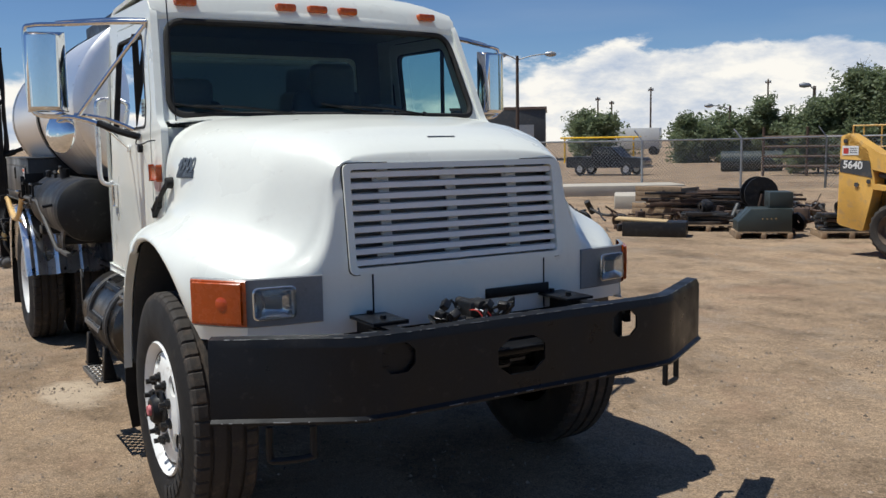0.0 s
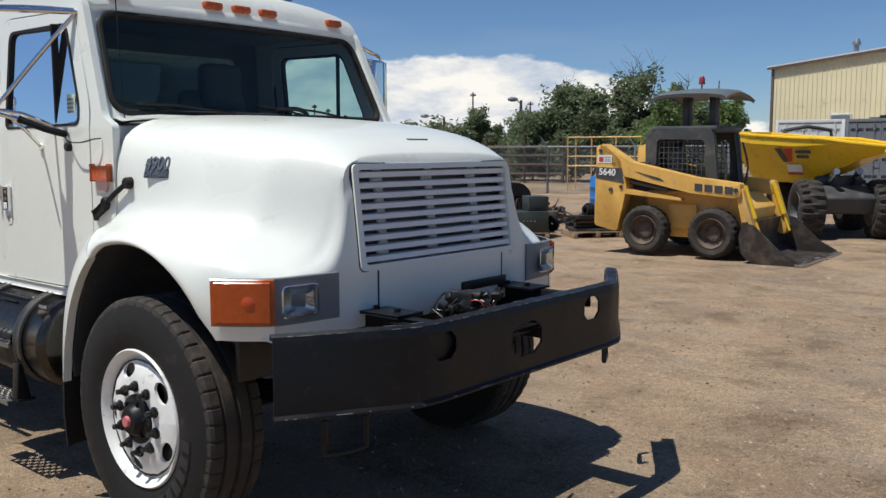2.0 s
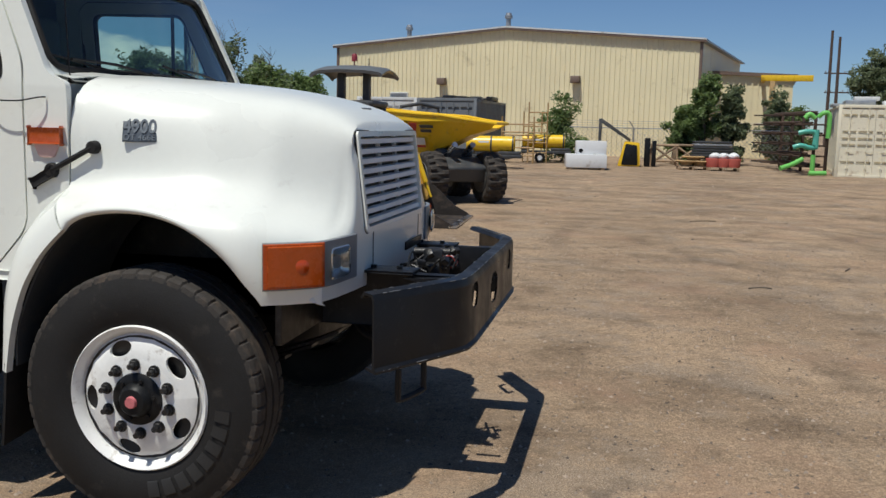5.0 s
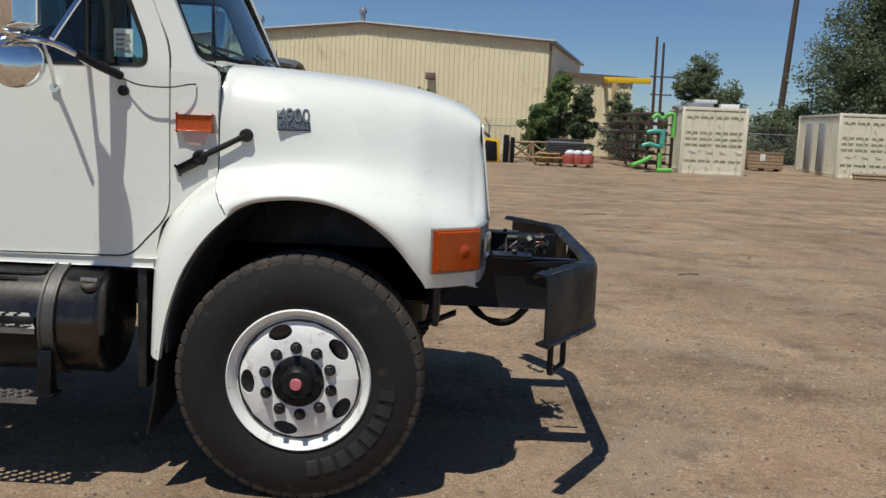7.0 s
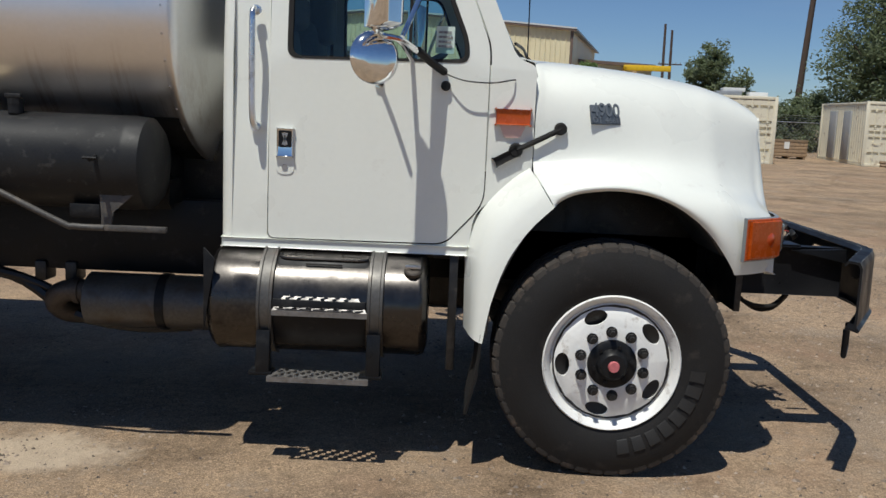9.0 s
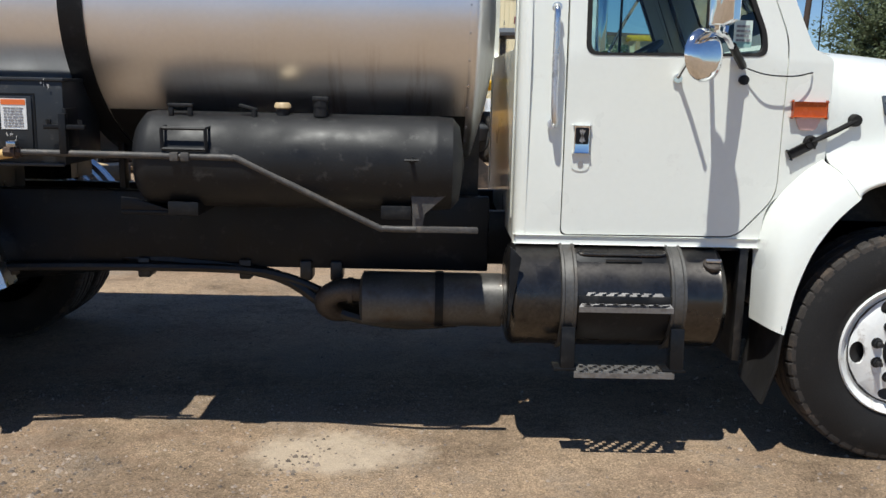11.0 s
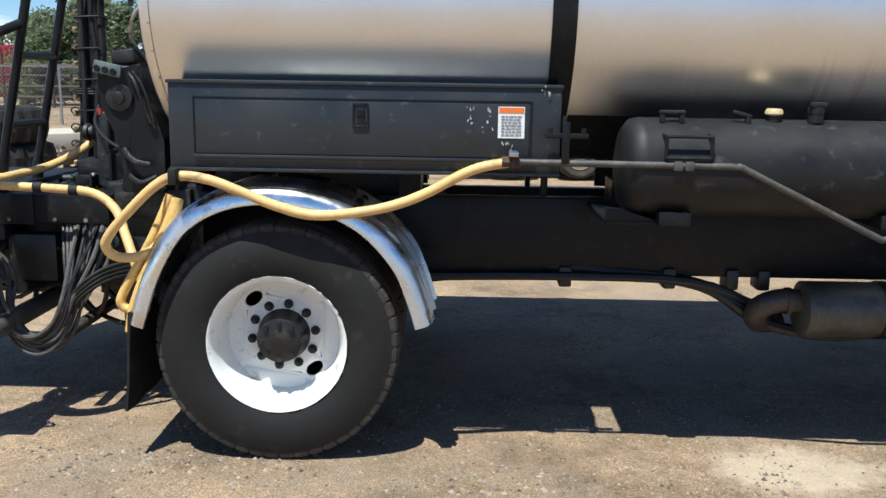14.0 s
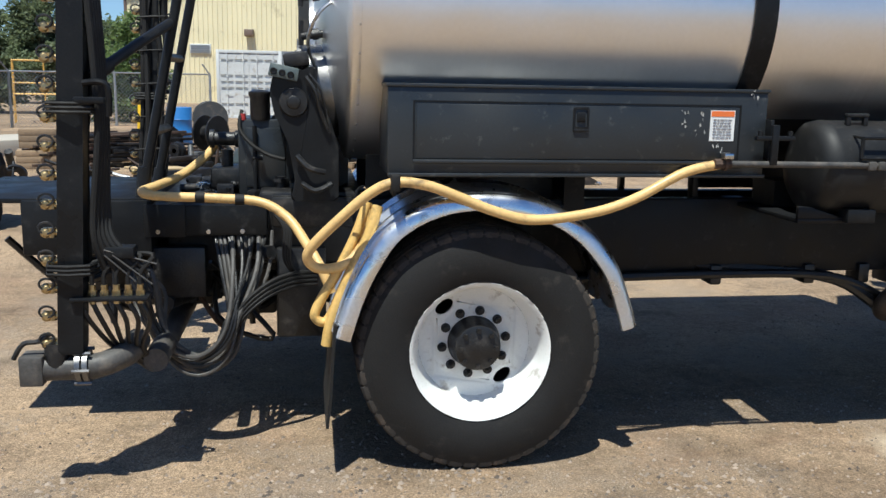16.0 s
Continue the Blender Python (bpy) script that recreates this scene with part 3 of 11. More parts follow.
def build_hood():
    bm = bmesh.new()
    xs = [-0.38 + (0.725 + 0.38) * i / 74 for i in range(75)]
    for side in (1, -1):
        rows = []
        for x in xs:
            sec = hood_section(x)
            row = [(x, v, z) for v, z in sec]
            # the rear edge leans forward over the wheel
            slant = 0.085 * max(0.0, -x / 0.38)
            row = [(px + slant * min(1.0, max(0.0, (1.345 - z) / 0.135)) if v > 0.9 else px, v, z) for px, v, z in row]
            row.append((row[-1][0], row[-1][1] - 0.03, row[-1][2] - 0.004))
            rows.append(row)
        # the nose: a wall below the last section
        last = hood_section(0.725)
        for k in range(1, 13):
            t = k / 12
            row = []
            for v, z in last:
                zz = z + (0.94 - z) * t
                row.append((read_line(v, NOSE_V, NOSE_X) - 0.115 * max(0.0, zz - 1.19) - 0.02 * (1 - min(1, t * 6)), v, zz))
            row.append((row[-1][0] - 0.02, row[-1][1] - 0.01, row[-1][2]))
            rows.append(row)
        sheet(bm, both_sides(rows, side))
    bmesh.ops.remove_doubles(bm, verts=bm.verts, dist=0.0005)
    # one moulded skin: ease the sections into each other
    for _ in range(14):
        bmesh.ops.smooth_vert(bm, verts=[v for v in bm.verts if not v.is_boundary and v.co.x < 0.71 and v.co.x > -0.36], factor=0.5, use_axis_x=False, use_axis_y=True, use_axis_z=True)
    # the grille's opening
    front = [f for f in bm.faces if f.calc_center_median().x > 0.70 and abs(f.calc_center_median().y) < 0.66]
    for co, no in (((0, 0.535, 0), (0, 1, 0)), ((0, -0.535, 0), (0, 1, 0)), ((0, 0, 1.185), (0, 0, 1)), ((0, 0, 1.615), (0, 0, 1))):
        front = [f for f in bm.faces if f.calc_center_median().x > 0.70 and abs(f.calc_center_median().y) < 0.66]
        geom = list({g for f in front for g in (*f.verts, *f.edges, f)})
        bmesh.ops.bisect_plane(bm, geom=geom, plane_co=co, plane_no=no)
    hole = [f for f in bm.faces if f.calc_center_median().x > 0.70 and abs(f.calc_center_median().y) < 0.535 and 1.185 < f.calc_center_median().z < 1.615]
    bmesh.ops.delete(bm, geom=hole, context="FACES")
    thicken(bm, 0.008)
    return part("hood", bm, WHITE, truck, "white fibreglass hood with flared fenders", smooth=50)


hood = build_hood()


def build_grille():
    bm = bmesh.new()

    def place(a, b, d):
        return (0.768 - 0.115 * (b - 1.19) + d - 0.03 * abs(a) ** 2, a, b)
    framed(bm, rounded([(-0.545, 1.175), (0.545, 1.175), (0.545, 1.625), (-0.545, 1.625)], 0.03), rounded([(-0.515, 1.20), (0.515, 1.20), (0.515, 1.60), (-0.515, 1.60)], 0.02), place, -0.02, 0.03)
    frame_ob = part("grille_frame", bm, WHITE, hood)
    slats = []
    for i in range(9):
        z = 1.222 + 0.0447 * i
        bm = bmesh.new()
        rows = []
        for k in range(13):
            a = -0.525 + 1.05 * k / 12
            x = place(a, z, 0)[0]
            rows.append([(x + 0.010, a, z - 0.015), (x + 0.017, a, z - 0.012), (x + 0.014, a, z + 0.009), (x - 0.014, a, z + 0.013), (x - 0.016, a, z + 0.005), (x + 0.010, a, z - 0.015)])
        sheet(bm, rows)
        slats.append(part("grille_slat", bm, GRILLE, hood, smooth=30))
    for a in (-0.33, 0.0, 0.33):
        bm = bmesh.new()
        x0, x1 = place(a, 1.19, -0.045)[0], place(a, 1.615, -0.045)[0]
        rows = [[(x0 - 0.012, a - 0.024, 1.19), (x0, a - 0.024, 1.19), (x0, a + 0.024, 1.19), (x0 - 0.012, a + 0.024, 1.19)],
                [(x1 - 0.012, a - 0.024, 1.612), (x1, a - 0.024, 1.612), (x1, a + 0.024, 1.612), (x1 - 0.012, a + 0.024, 1.612)]]
        sheet(bm, rows, closed=True)
        for z in (1.245, 1.40, 1.555):
            xx = place(a, z, -0.04)[0]
            box(bm, xx - 0.008, xx + 0.004, a - 0.055, a - 0.02, z - 0.012, z + 0.012, 0.003)
            cyl(bm, (xx, a - 0.038, z), (xx + 0.009, a - 0.038, z), 0.006, 8)
        part("grille_bar", bm, GRILLE, hood, smooth=30)
    # dark gap round the insert, panel joints under it and the slot in the hood's top
    bm = bmesh.new()
    framed(bm, rounded([(-0.549, 1.171), (0.549, 1.171), (0.549, 1.629), (-0.549, 1.629)], 0.034), rounded([(-0.543, 1.177), (0.543, 1.177), (0.543, 1.623), (-0.543, 1.623)], 0.03), place, -0.012, 0.02)
    part("grille_gasket", bm, RUBBER, hood)
    for a in (-0.445, 0.433):
        bm = bmesh.new()
        x = read_line(abs(a), NOSE_V, NOSE_X)
        box(bm, x - 0.004, x + 0.0022, a - 0.0035, a + 0.0035, 0.945, 1.172)
        part("nose_joint", bm, RUBBER, hood, smooth=0)
    z = hood_section(0.62)[0][1]
    bm = bmesh.new()
    box(bm, 0.605, 0.622, -0.075, 0.065, z - 0.012, z + 0.0045, 0.002)
    part("hood_slot", bm, BEZEL, hood, "grey slot plate in the hood")
    bm = bmesh.new()
    box(bm, 0.60, 0.63, -0.56, 0.56, 1.10, 1.64, 0.01)
    part("radiator", bm, INTERIOR, truck)


GRILLE = mat("faded grey-white plastic", (0.80, 0.80, 0.78), 0.45, vary=0.06, bump=0.03)
build_grille()


def plan_x(v):
    return read_line(v, (0.0, 0.4, 0.675, 0.85, 0.965, 1.0, 1.07, 1.115, 1.15), (0.800, 0.790, 0.768, 0.748, 0.725, 0.69, 0.60, 0.534, 0.45))


def face_strip(bm, v0, v1, z0, z1, proud, side, n=10, depth=0.02):
    """A lamp face that follows the nose's curve in plan."""
    pts = [v0 + (v1 - v0) * i / n for i in range(n + 1)]

    def out(v, z, d):
        e = 0.004
        tx, tv = plan_x(v + e) - plan_x(v - e), 2 * e
        k = math.hypot(tx, tv)
        return (plan_x(v) + d * tv / k, side * (v - d * tx / k), z)
    rows = [[out(v, z, d) for v in pts] for z, d in ((z0, proud - depth), (z0, proud - 0.004), (z0 + 0.004, proud), (z1 - 0.004, proud), (z1, proud - 0.004), (z1, proud - depth))]
    sheet(bm, rows)
    for i in (0, -1):
        vs = [bm.verts.new(r[i]) for r in rows]
        bm.faces.new(vs)


def build_headlights():
    for side in (-1, 1):
        bm = bmesh.new()
        face_strip(bm, 0.665, 1.115, 1.000, 1.190, 0.010, side)
        lamp = part("headlight", bm, BEZEL, truck, "rectangular headlight with amber corner lens")
        bm = bmesh.new()
        face_strip(bm, 0.963, 1.114, 1.006, 1.186, 0.014, side)
        lens = part("amber_lens", bm, AMBER, lamp, "ribbed amber turn signal lens")
        bm = bmesh.new()
        face_strip(bm, 0.972, 1.105, 1.015, 1.177, 0.026, side, depth=0.012)
        part("lens_face", bm, AMBER, lens)
        bm = bmesh.new()
        bx = plan_x(1.03)
        lathe(bm, [(0.0, 0.036), (0.012, 0.034), (0.018, 0.02), (0.02, 0.0)], (bx + 0.012, side * 1.035, 1.095), (0.6, side * 0.8, 0), 20)
        part("bulb_ring", bm, AMBERD, lens)
        bm = bmesh.new()
        x = plan_x(0.87)
        rows = []
        for r, d in ((1.0, 0.016), (0.94, 0.020), (0.9, 0.014), (0.6, 0.004), (0.3, -0.004), (0.05, -0.006)):
            ring = rounded([(-0.085, -0.065), (0.085, -0.065), (0.085, 0.065), (-0.085, 0.065)], 0.025)
            rows.append([(x + d + 0.012 - 0.15 * (a * r), side * (0.865 + a * r), 1.094 + b * r) for a, b in ring])
        sheet(bm, rows, closed=True)
        part("lamp_bowl", bm, LENS, lamp, "clear sealed beam headlamp")
        bm = bmesh.new()
        ring = rounded([(-0.082, -0.062), (0.082, -0.062), (0.082, 0.062), (-0.082, 0.062)], 0.022)
        rows = [[(x + 0.030 + d - 0.15 * a * r, side * (0.865 + a * r), 1.094 + b * r) for a, b in ring] for r, d in ((1, 0), (0.95, 0.004), (0.5, 0.010), (0.04, 0.012))]
        sheet(bm, rows, closed=True)
        ob = part("lamp_glass", bm, CLEAR, lamp)
        ob.visible_shadow = False


AMBERD = mat("deep amber lens", (0.50, 0.06, 0.004), 0.2, vary=0.1, scale=30, bump=0.05, coat=0.5)
build_headlights()


def build_rear_fender(side):
    outer = [(-0.645, 0.62), (-0.645, 0.86), (-0.635, 1.0), (-0.575, 1.16), (-0.47, 1.28), (-0.385, 1.345)]
    inner = [(-0.575, 0.60), (-0.545, 0.78), (-0.49, 0.95), (-0.425, 1.065), (-0.37, 1.135), (-0.298, 1.205)]
    o, i = curve_points([(a, b, 0) for a, b in outer], 6), curve_points([(a, b, 0) for a, b in inner], 6)
    rows = []
    for k, (p, q) in enumerate(zip(o, i)):
        t = k / (len(o) - 1)
        vo = 0.965
        row = []
        for f, v in ((-0.16, vo - 0.01), (-0.10, vo + 0.016), (0.0, vo + 0.045), (0.12, vo + 0.10), (0.35, vo + 0.165), (0.65, vo + 0.20), (1.0, vo + 0.21), (1.0, vo + 0.17)):
            c = p.lerp(q, f)
            row.append((c.x, side * v, c.y))
        rows.append(row)
    bm = bmesh.new()
    sheet(bm, rows)
    thicken(bm, 0.008)
    return part("rear_fender", bm, WHITE, truck, "white rear half of the front fender", smooth=60)


for s in (-1, 1):
    build_rear_fender(s)


def build_wheel_wells():
    for side in (-1, 1):
        bm = bmesh.new()
        rows = []
        for v in (0.55, 0.75, 1.0, 1.13):
            rows.append([(x, side * min(v, 1.13 if x < 0.3 else 1.13 - 0.45 * (x - 0.3)), z + 0.012) for x, z in zip(ARCH_X, ARCH_Z) if x < 0.48])
        sheet(bm, rows)
        thicken(bm, 0.01)
        part("wheel_well", bm, DGREY, truck, "dusty black inner fender liner")
        bm = bmesh.new()
        box(bm, -0.60, 0.60, side * 0.50 - 0.01, side * 0.50 + 0.01, 0.75, 1.25, 0.004)
        part("inner_panel", bm, GREASE, truck)
        bm = bmesh.new()
        v0, v1 = sorted((side * 0.50, side * 1.02))
        box(bm, 0.545, 0.575, v0, v1, 0.76, 1.16, 0.006)
        part("splash_panel", bm, GREASE, truck, "black splash panel behind the nose")
        bm = bmesh.new()
        v0, v1 = sorted((side * 0.50, side * 0.98))
        box(bm, -0.73, -0.69, v0, v1, 0.42, 0.95, 0.006)
        part("step_panel", bm, GREASE, truck)
        # mud flap behind the front wheel
        bm = bmesh.new()
        sheet(bm, [[(-0.585, side * 0.80, 0.64), (-0.585, side * 1.17, 0.64)], [(-0.60, side * 0.80, 0.45), (-0.60, side * 1.17, 0.45)], [(-0.63, side * 0.80, 0.30), (-0.64, side * 1.14, 0.27)]])
        thicken(bm, 0.012)
        part("mud_flap", bm, RUBBER, truck, "black rubber mud flap")


build_wheel_wells()

# --- cab ---
def cab_v(z):
    """Half width of the cab by height: upright to the belt, then leaning in."""
    return 0.98 if z < 1.78 else 0.98 - (z - 1.78) * 0.095


BODY = rounded([(-1.712, 0.955), (-0.655, 0.955), (-0.63, 1.15), (-0.385, 1.34), (-0.385, 1.80), (-0.475, 1.835), (-0.72, 2.40), (-0.80, 2.47), (-1.67, 2.49), (-1.712, 2.42)],
               [0.06, 0.02, 0.06, 0.02, 0.03, 0.04, 0.04, 0.05, 0.08, 0.08])
DOOR = rounded([(-1.55, 1.0), (-0.76, 1.005), (-0.592, 1.19), (-0.592, 1.88), (-0.775, 2.335), (-0.83, 2.36), (-1.50, 2.375), (-1.55, 2.33)], [0.03, 0.05, 0.07, 0.06, 0.05, 0.05, 0.06, 0.05])
WINDOW = rounded([(-1.47, 1.795), (-0.685, 1.805), (-0.69, 1.90), (-0.855, 2.30), (-1.47, 2.305)], [0.05, 0.06, 0.05, 0.06, 0.06])


def grow(loop, d):
    c = (sum(p[0] for p in loop) / len(loop), sum(p[1] for p in loop) / len(loop))
    out = []
    for x, z in loop:
        k = math.hypot(x - c[0], z - c[1])
        out.append((x + (x - c[0]) / k * d, z + (z - c[1]) / k * d))
    return out


def build_cab():
    # roof, crowned
    rows = []
    for i in range(15):
        v = -1 + 2 * i / 14
        crown = 0.06 * (1 - v ** 4)
        w = 0.915
        row = []
        for x, z in ((-0.725, 2.385), (-0.745, 2.44), (-0.79, 2.485), (-0.88, 2.515), (-1.2, 2.53), (-1.6, 2.52), (-1.72, 2.485), (-1.765, 2.40)):
            fx = x + (0.05 * (1 - v * v) if x > -0.9 else 0)
            row.append((fx, v * w, z + crown * (1 if z > 2.45 else 0.4)))
        rows.append(row)
    roof = bmesh.new()
    sheet(roof, rows)
    thicken(roof, 0.02)
    # back wall with its window
    bm = bmesh.new()
    framed(bm, [(-0.93, 0.96), (0.93, 0.96), (0.93, 1.78), (0.867, 2.44), (-0.867, 2.44), (-0.93, 1.78)], rounded([(-0.72, 1.82), (0.72, 1.82), (0.70, 2.28), (-0.70, 2.28)], 0.06),
           lambda a, b, d: (-1.765 + d, a, b), 0.0, 0.03)
    # cowl under the windshield and fire wall
    rows = []
    for i in range(17):
        v = -0.93 + 1.86 * i / 16
        bow = 0.10 * (1 - (v / 0.93) ** 2)
        rows.append([(-0.385, v, 1.82 + 0.03 * (1 - (v / 0.93) ** 4)), (-0.44, v, 1.835 + 0.03 * (1 - (v / 0.93) ** 4)), (-0.52 + bow, v, 1.825 + 0.02 * (1 - (v / 0.93) ** 2))])
    cowl = bmesh.new()
    sheet(cowl, rows)
    box(cowl, -0.60, -0.43, -0.97, 0.97, 1.33, 1.80, 0.01)
    thicken(cowl, 0.004)
    shell = part("cab_body", bm, WHITE, truck, "white steel cab with rounded pillars", smooth=35)
    for a in (-0.82, 0.82):
        bm = bmesh.new()
        box(bm, -1.771, -1.764, a - 0.022, a + 0.022, 1.05, 2.3, 0.0034)
        part("pressed_rib", bm, WHITE, shell)
    for side in (-1, 1):
        # rear corner pillar, rolled to a soft radius
        bm = bmesh.new()
        rows = []
        for z in (0.955, 1.3, 1.78, 2.0, 2.2, 2.42, 2.455):
            turned = [(90 * k / 8, 1.0) for k in range(9)] + [(90 - 90 * k / 8, 0.6) for k in range(9)]
            rows.append([(-1.712 - 0.053 * f * math.sin(radians(a)), side * (cab_v(z) - 0.05 + 0.05 * f * math.cos(radians(a))), z) for a, f in turned])
        sheet(bm, rows, closed=True)
        part("corner_pillar", bm, WHITE, shell, smooth=50)
        def place(a, b, d, side=side):
            return (a, side * (cab_v(b) - d), b)
        bm = bmesh.new()
        framed(bm, BODY, grow(DOOR, 0.008), place, 0.0, 0.035)
        part("cab_side", bm, WHITE, shell, smooth=35)
    bm = bmesh.new()
    framed(bm, [(-0.93, 1.0), (0.93, 1.0), (0.93, 1.8), (0.89, 2.42), (-0.89, 2.42), (-0.93, 1.8)], rounded([(-0.74, 1.80), (0.74, 1.80), (0.72, 2.30), (-0.72, 2.30)], 0.06), lambda a, b, d: (-1.728 + d, a, b), 0.0, 0.01)
    part("back_trim", bm, INTERIOR, shell)
    bm = bmesh.new()
    vs = [bm.verts.new((-1.752, a, b)) for a, b in rounded([(-0.73, 1.81), (0.73, 1.81), (0.71, 2.29), (-0.71, 2.29)], 0.06)]
    bm.faces.new(vs)
    part("rear_pane", bm, DARKPANE, shell, "dark tinted rear cab window")
    part("roof", roof, WHITE, shell, smooth=50)
    part("cowl", cowl, WHITE, shell)
    fw_bm = bmesh.new()
    box(fw_bm, -0.66, -0.60, -0.90, 0.90, 0.95, 1.40, 0.01)
    part("fire_wall", fw_bm, GREASE, shell)
    # sill rail under the door
    for side in (-1, 1):
        bm = bmesh.new()
        box(bm, -1.755, -0.655, side * 0.955, side * 0.985, 0.955, 0.995, 0.008)
        part("sill", bm, WHITE, shell)
    bm = bmesh.new()
    box(bm, -1.74, -0.5, -0.95, 0.95, 0.93, 0.97, 0.01)
    part("cab_floor", bm, BLACK, shell)
    return shell


cab = build_cab()


def windshield_point(u, t, lift=0.0):
    """u from -1 to 1 across, t from 0 at the foot to 1 at the head of the windshield."""
    v = u * (0.912 + (0.872 - 0.912) * t)
    x = -0.505 + (-0.230) * t + (0.115 - 0.055 * t) * (1 - u * u)
    return (x + lift * 0.92, v, 1.845 + 0.515 * t + lift * 0.35)


def build_windshield():
    bm = bmesh.new()
    def loop(k):
        return rounded([(-k, 1 - k), (k, 1 - k), (k, k), (-k, k)], 0.14, 6)
    sheet(bm, [[windshield_point(-1 + 2 * i / 24, j / 8) for i in range(25)] for j in range(9)])
    g = part("windshield", bm, GLASS, cab, "curved tinted windshield with black rubber seal")
    g.visible_shadow = False
    bm = bmesh.new()
    # rounded corners: a rubber seal, and the cab's sheet metal round it
    inner = rounded([(-0.89, 0.012), (0.89, 0.012), (0.87, 0.465), (-0.87, 0.465)], 0.085, 8)
    fine = []
    for (a0, b0), (a1, b1) in zip(inner, inner[1:] + inner[:1]):
        k = max(1, int(math.hypot(a1 - a0, b1 - b0) / 0.06))
        fine += [(a0 + (a1 - a0) * i / k, b0 + (b1 - b0) * i / k) for i in range(k)]
    tube(bm, [windshield_point(a / 0.9, b / 0.475, 0.006) for a, b in fine], 0.017, 8, 1, closed=True)
    part("windshield_seal", bm, RUBBER, g)
    edge = [(-0.91 + 1.82 * i / 30, -0.01) for i in range(30)] + [(0.91, -0.01 + 0.5 * i / 8) for i in range(8)] + [(0.91 - 1.82 * i / 30, 0.49) for i in range(30)] + [(-0.91, 0.49 - 0.5 * i / 8) for i in range(8)]
    bm = bmesh.new()
    framed(bm, edge, fine, lambda a, b, d: windshield_point(max(-1.02, min(1.02, a / 0.9)), b / 0.475, d), 0.002, 0.007)
    part("windshield_frame", bm, WHITE, g)
    # pillars between windshield and doors
    for side in (-1, 1):
        rows = []
        for j in range(9):
            t = -0.04 + 1.10 * j / 8
            a = Vector(windshield_point(side, t, 0.006))
            z = a.z
            b = Vector((a.x - 0.06, side * cab_v(z), z))
            m = Vector((a.x + 0.012, side * (abs(a.y) + 0.042), z))
            rows.append([tuple(a), tuple(a.lerp(m, 0.6)), tuple(m), tuple(m.lerp(b, 0.5)), tuple(b), (b.x - 0.03, side * (cab_v(z) - 0.03), z)])
        bm = bmesh.new()
        sheet(bm, rows)
        thicken(bm, 0.006)
        part("windshield_pillar", bm, WHITE, cab, smooth=60)
    # header above the glass
    bm = bmesh.new()
    rows = []
    for i in range(25):
        u = -1.04 + 2.08 * i / 24
        p = Vector(windshield_point(max(-1, min(1, u)), 1.0, 0.004))
        p.y = u * 0.872
        rows.append([(p.x, p.y, p.z - 0.01), (p.x + 0.012, p.y, p.z + 0.02), (p.x - 0.005, p.y, p.z + 0.06), (p.x - 0.05, p.y, p.z + 0.11)])
    sheet(bm, rows)
    thicken(bm, 0.01)
    part("roof_header", bm, WHITE, cab, smooth=60)
    for v in (-0.74, -0.20, -0.015, 0.17, 0.70):
        front = -0.735 + 0.05 * (1 - (v / 0.915) ** 2)
        bm = bmesh.new()
        box(bm, front - 0.06, front + 0.03, v - 0.056, v + 0.056, 2.432, 2.472, 0.012)
        part("clearance_light", bm, AMBER, cab, "orange roof clearance light")
    # wipers
    for v0, v1 in ((-0.30, -0.80), (0.50, -0.02)):
        bm = bmesh.new()
        p, q = Vector(windshield_point(v0 / 0.91, 0.02, 0.03)), Vector(windshield_point(v1 / 0.91, 0.10, 0.03))
        tube(bm, [p, p.lerp(q, 0.5) + Vector((0.01, 0, 0.012)), q], 0.007, 6, 4)
        r, s = Vector(windshield_point((v1 + 0.26) / 0.91, 0.03, 0.014)), Vector(windshield_point((v1 - 0.10) / 0.91, 0.14, 0.014))
        tube(bm, [r, r.lerp(s, 0.5), s], 0.006, 6, 3)
        cyl(bm, p - Vector((0.02, 0, 0.03)), p + Vector((0.01, 0, 0.01)), 0.014, 10)
        part("wiper", bm, BLACK, cab)
    # radio antenna on the cowl
    bm = bmesh.new()
    lathe(bm, [(0, 0.018), (0.008, 0.018), (0.012, 0.008), (0.035, 0.006), (0.04, 0.0)], (-0.424, -0.893, 1.80), (0, 0, 1), 12)
    foot = part("antenna_base", bm, RUBBER, cab, "black rubber aerial foot")
    bm = bmesh.new()
    tube(bm, [(-0.424, -0.893, 1.82), (-0.430, -0.905, 2.2), (-0.435, -0.92, 2.72)], 0.0032, 6, 3)
    part("antenna", bm, BLACK, foot, "thin whip aerial")


build_windshield()


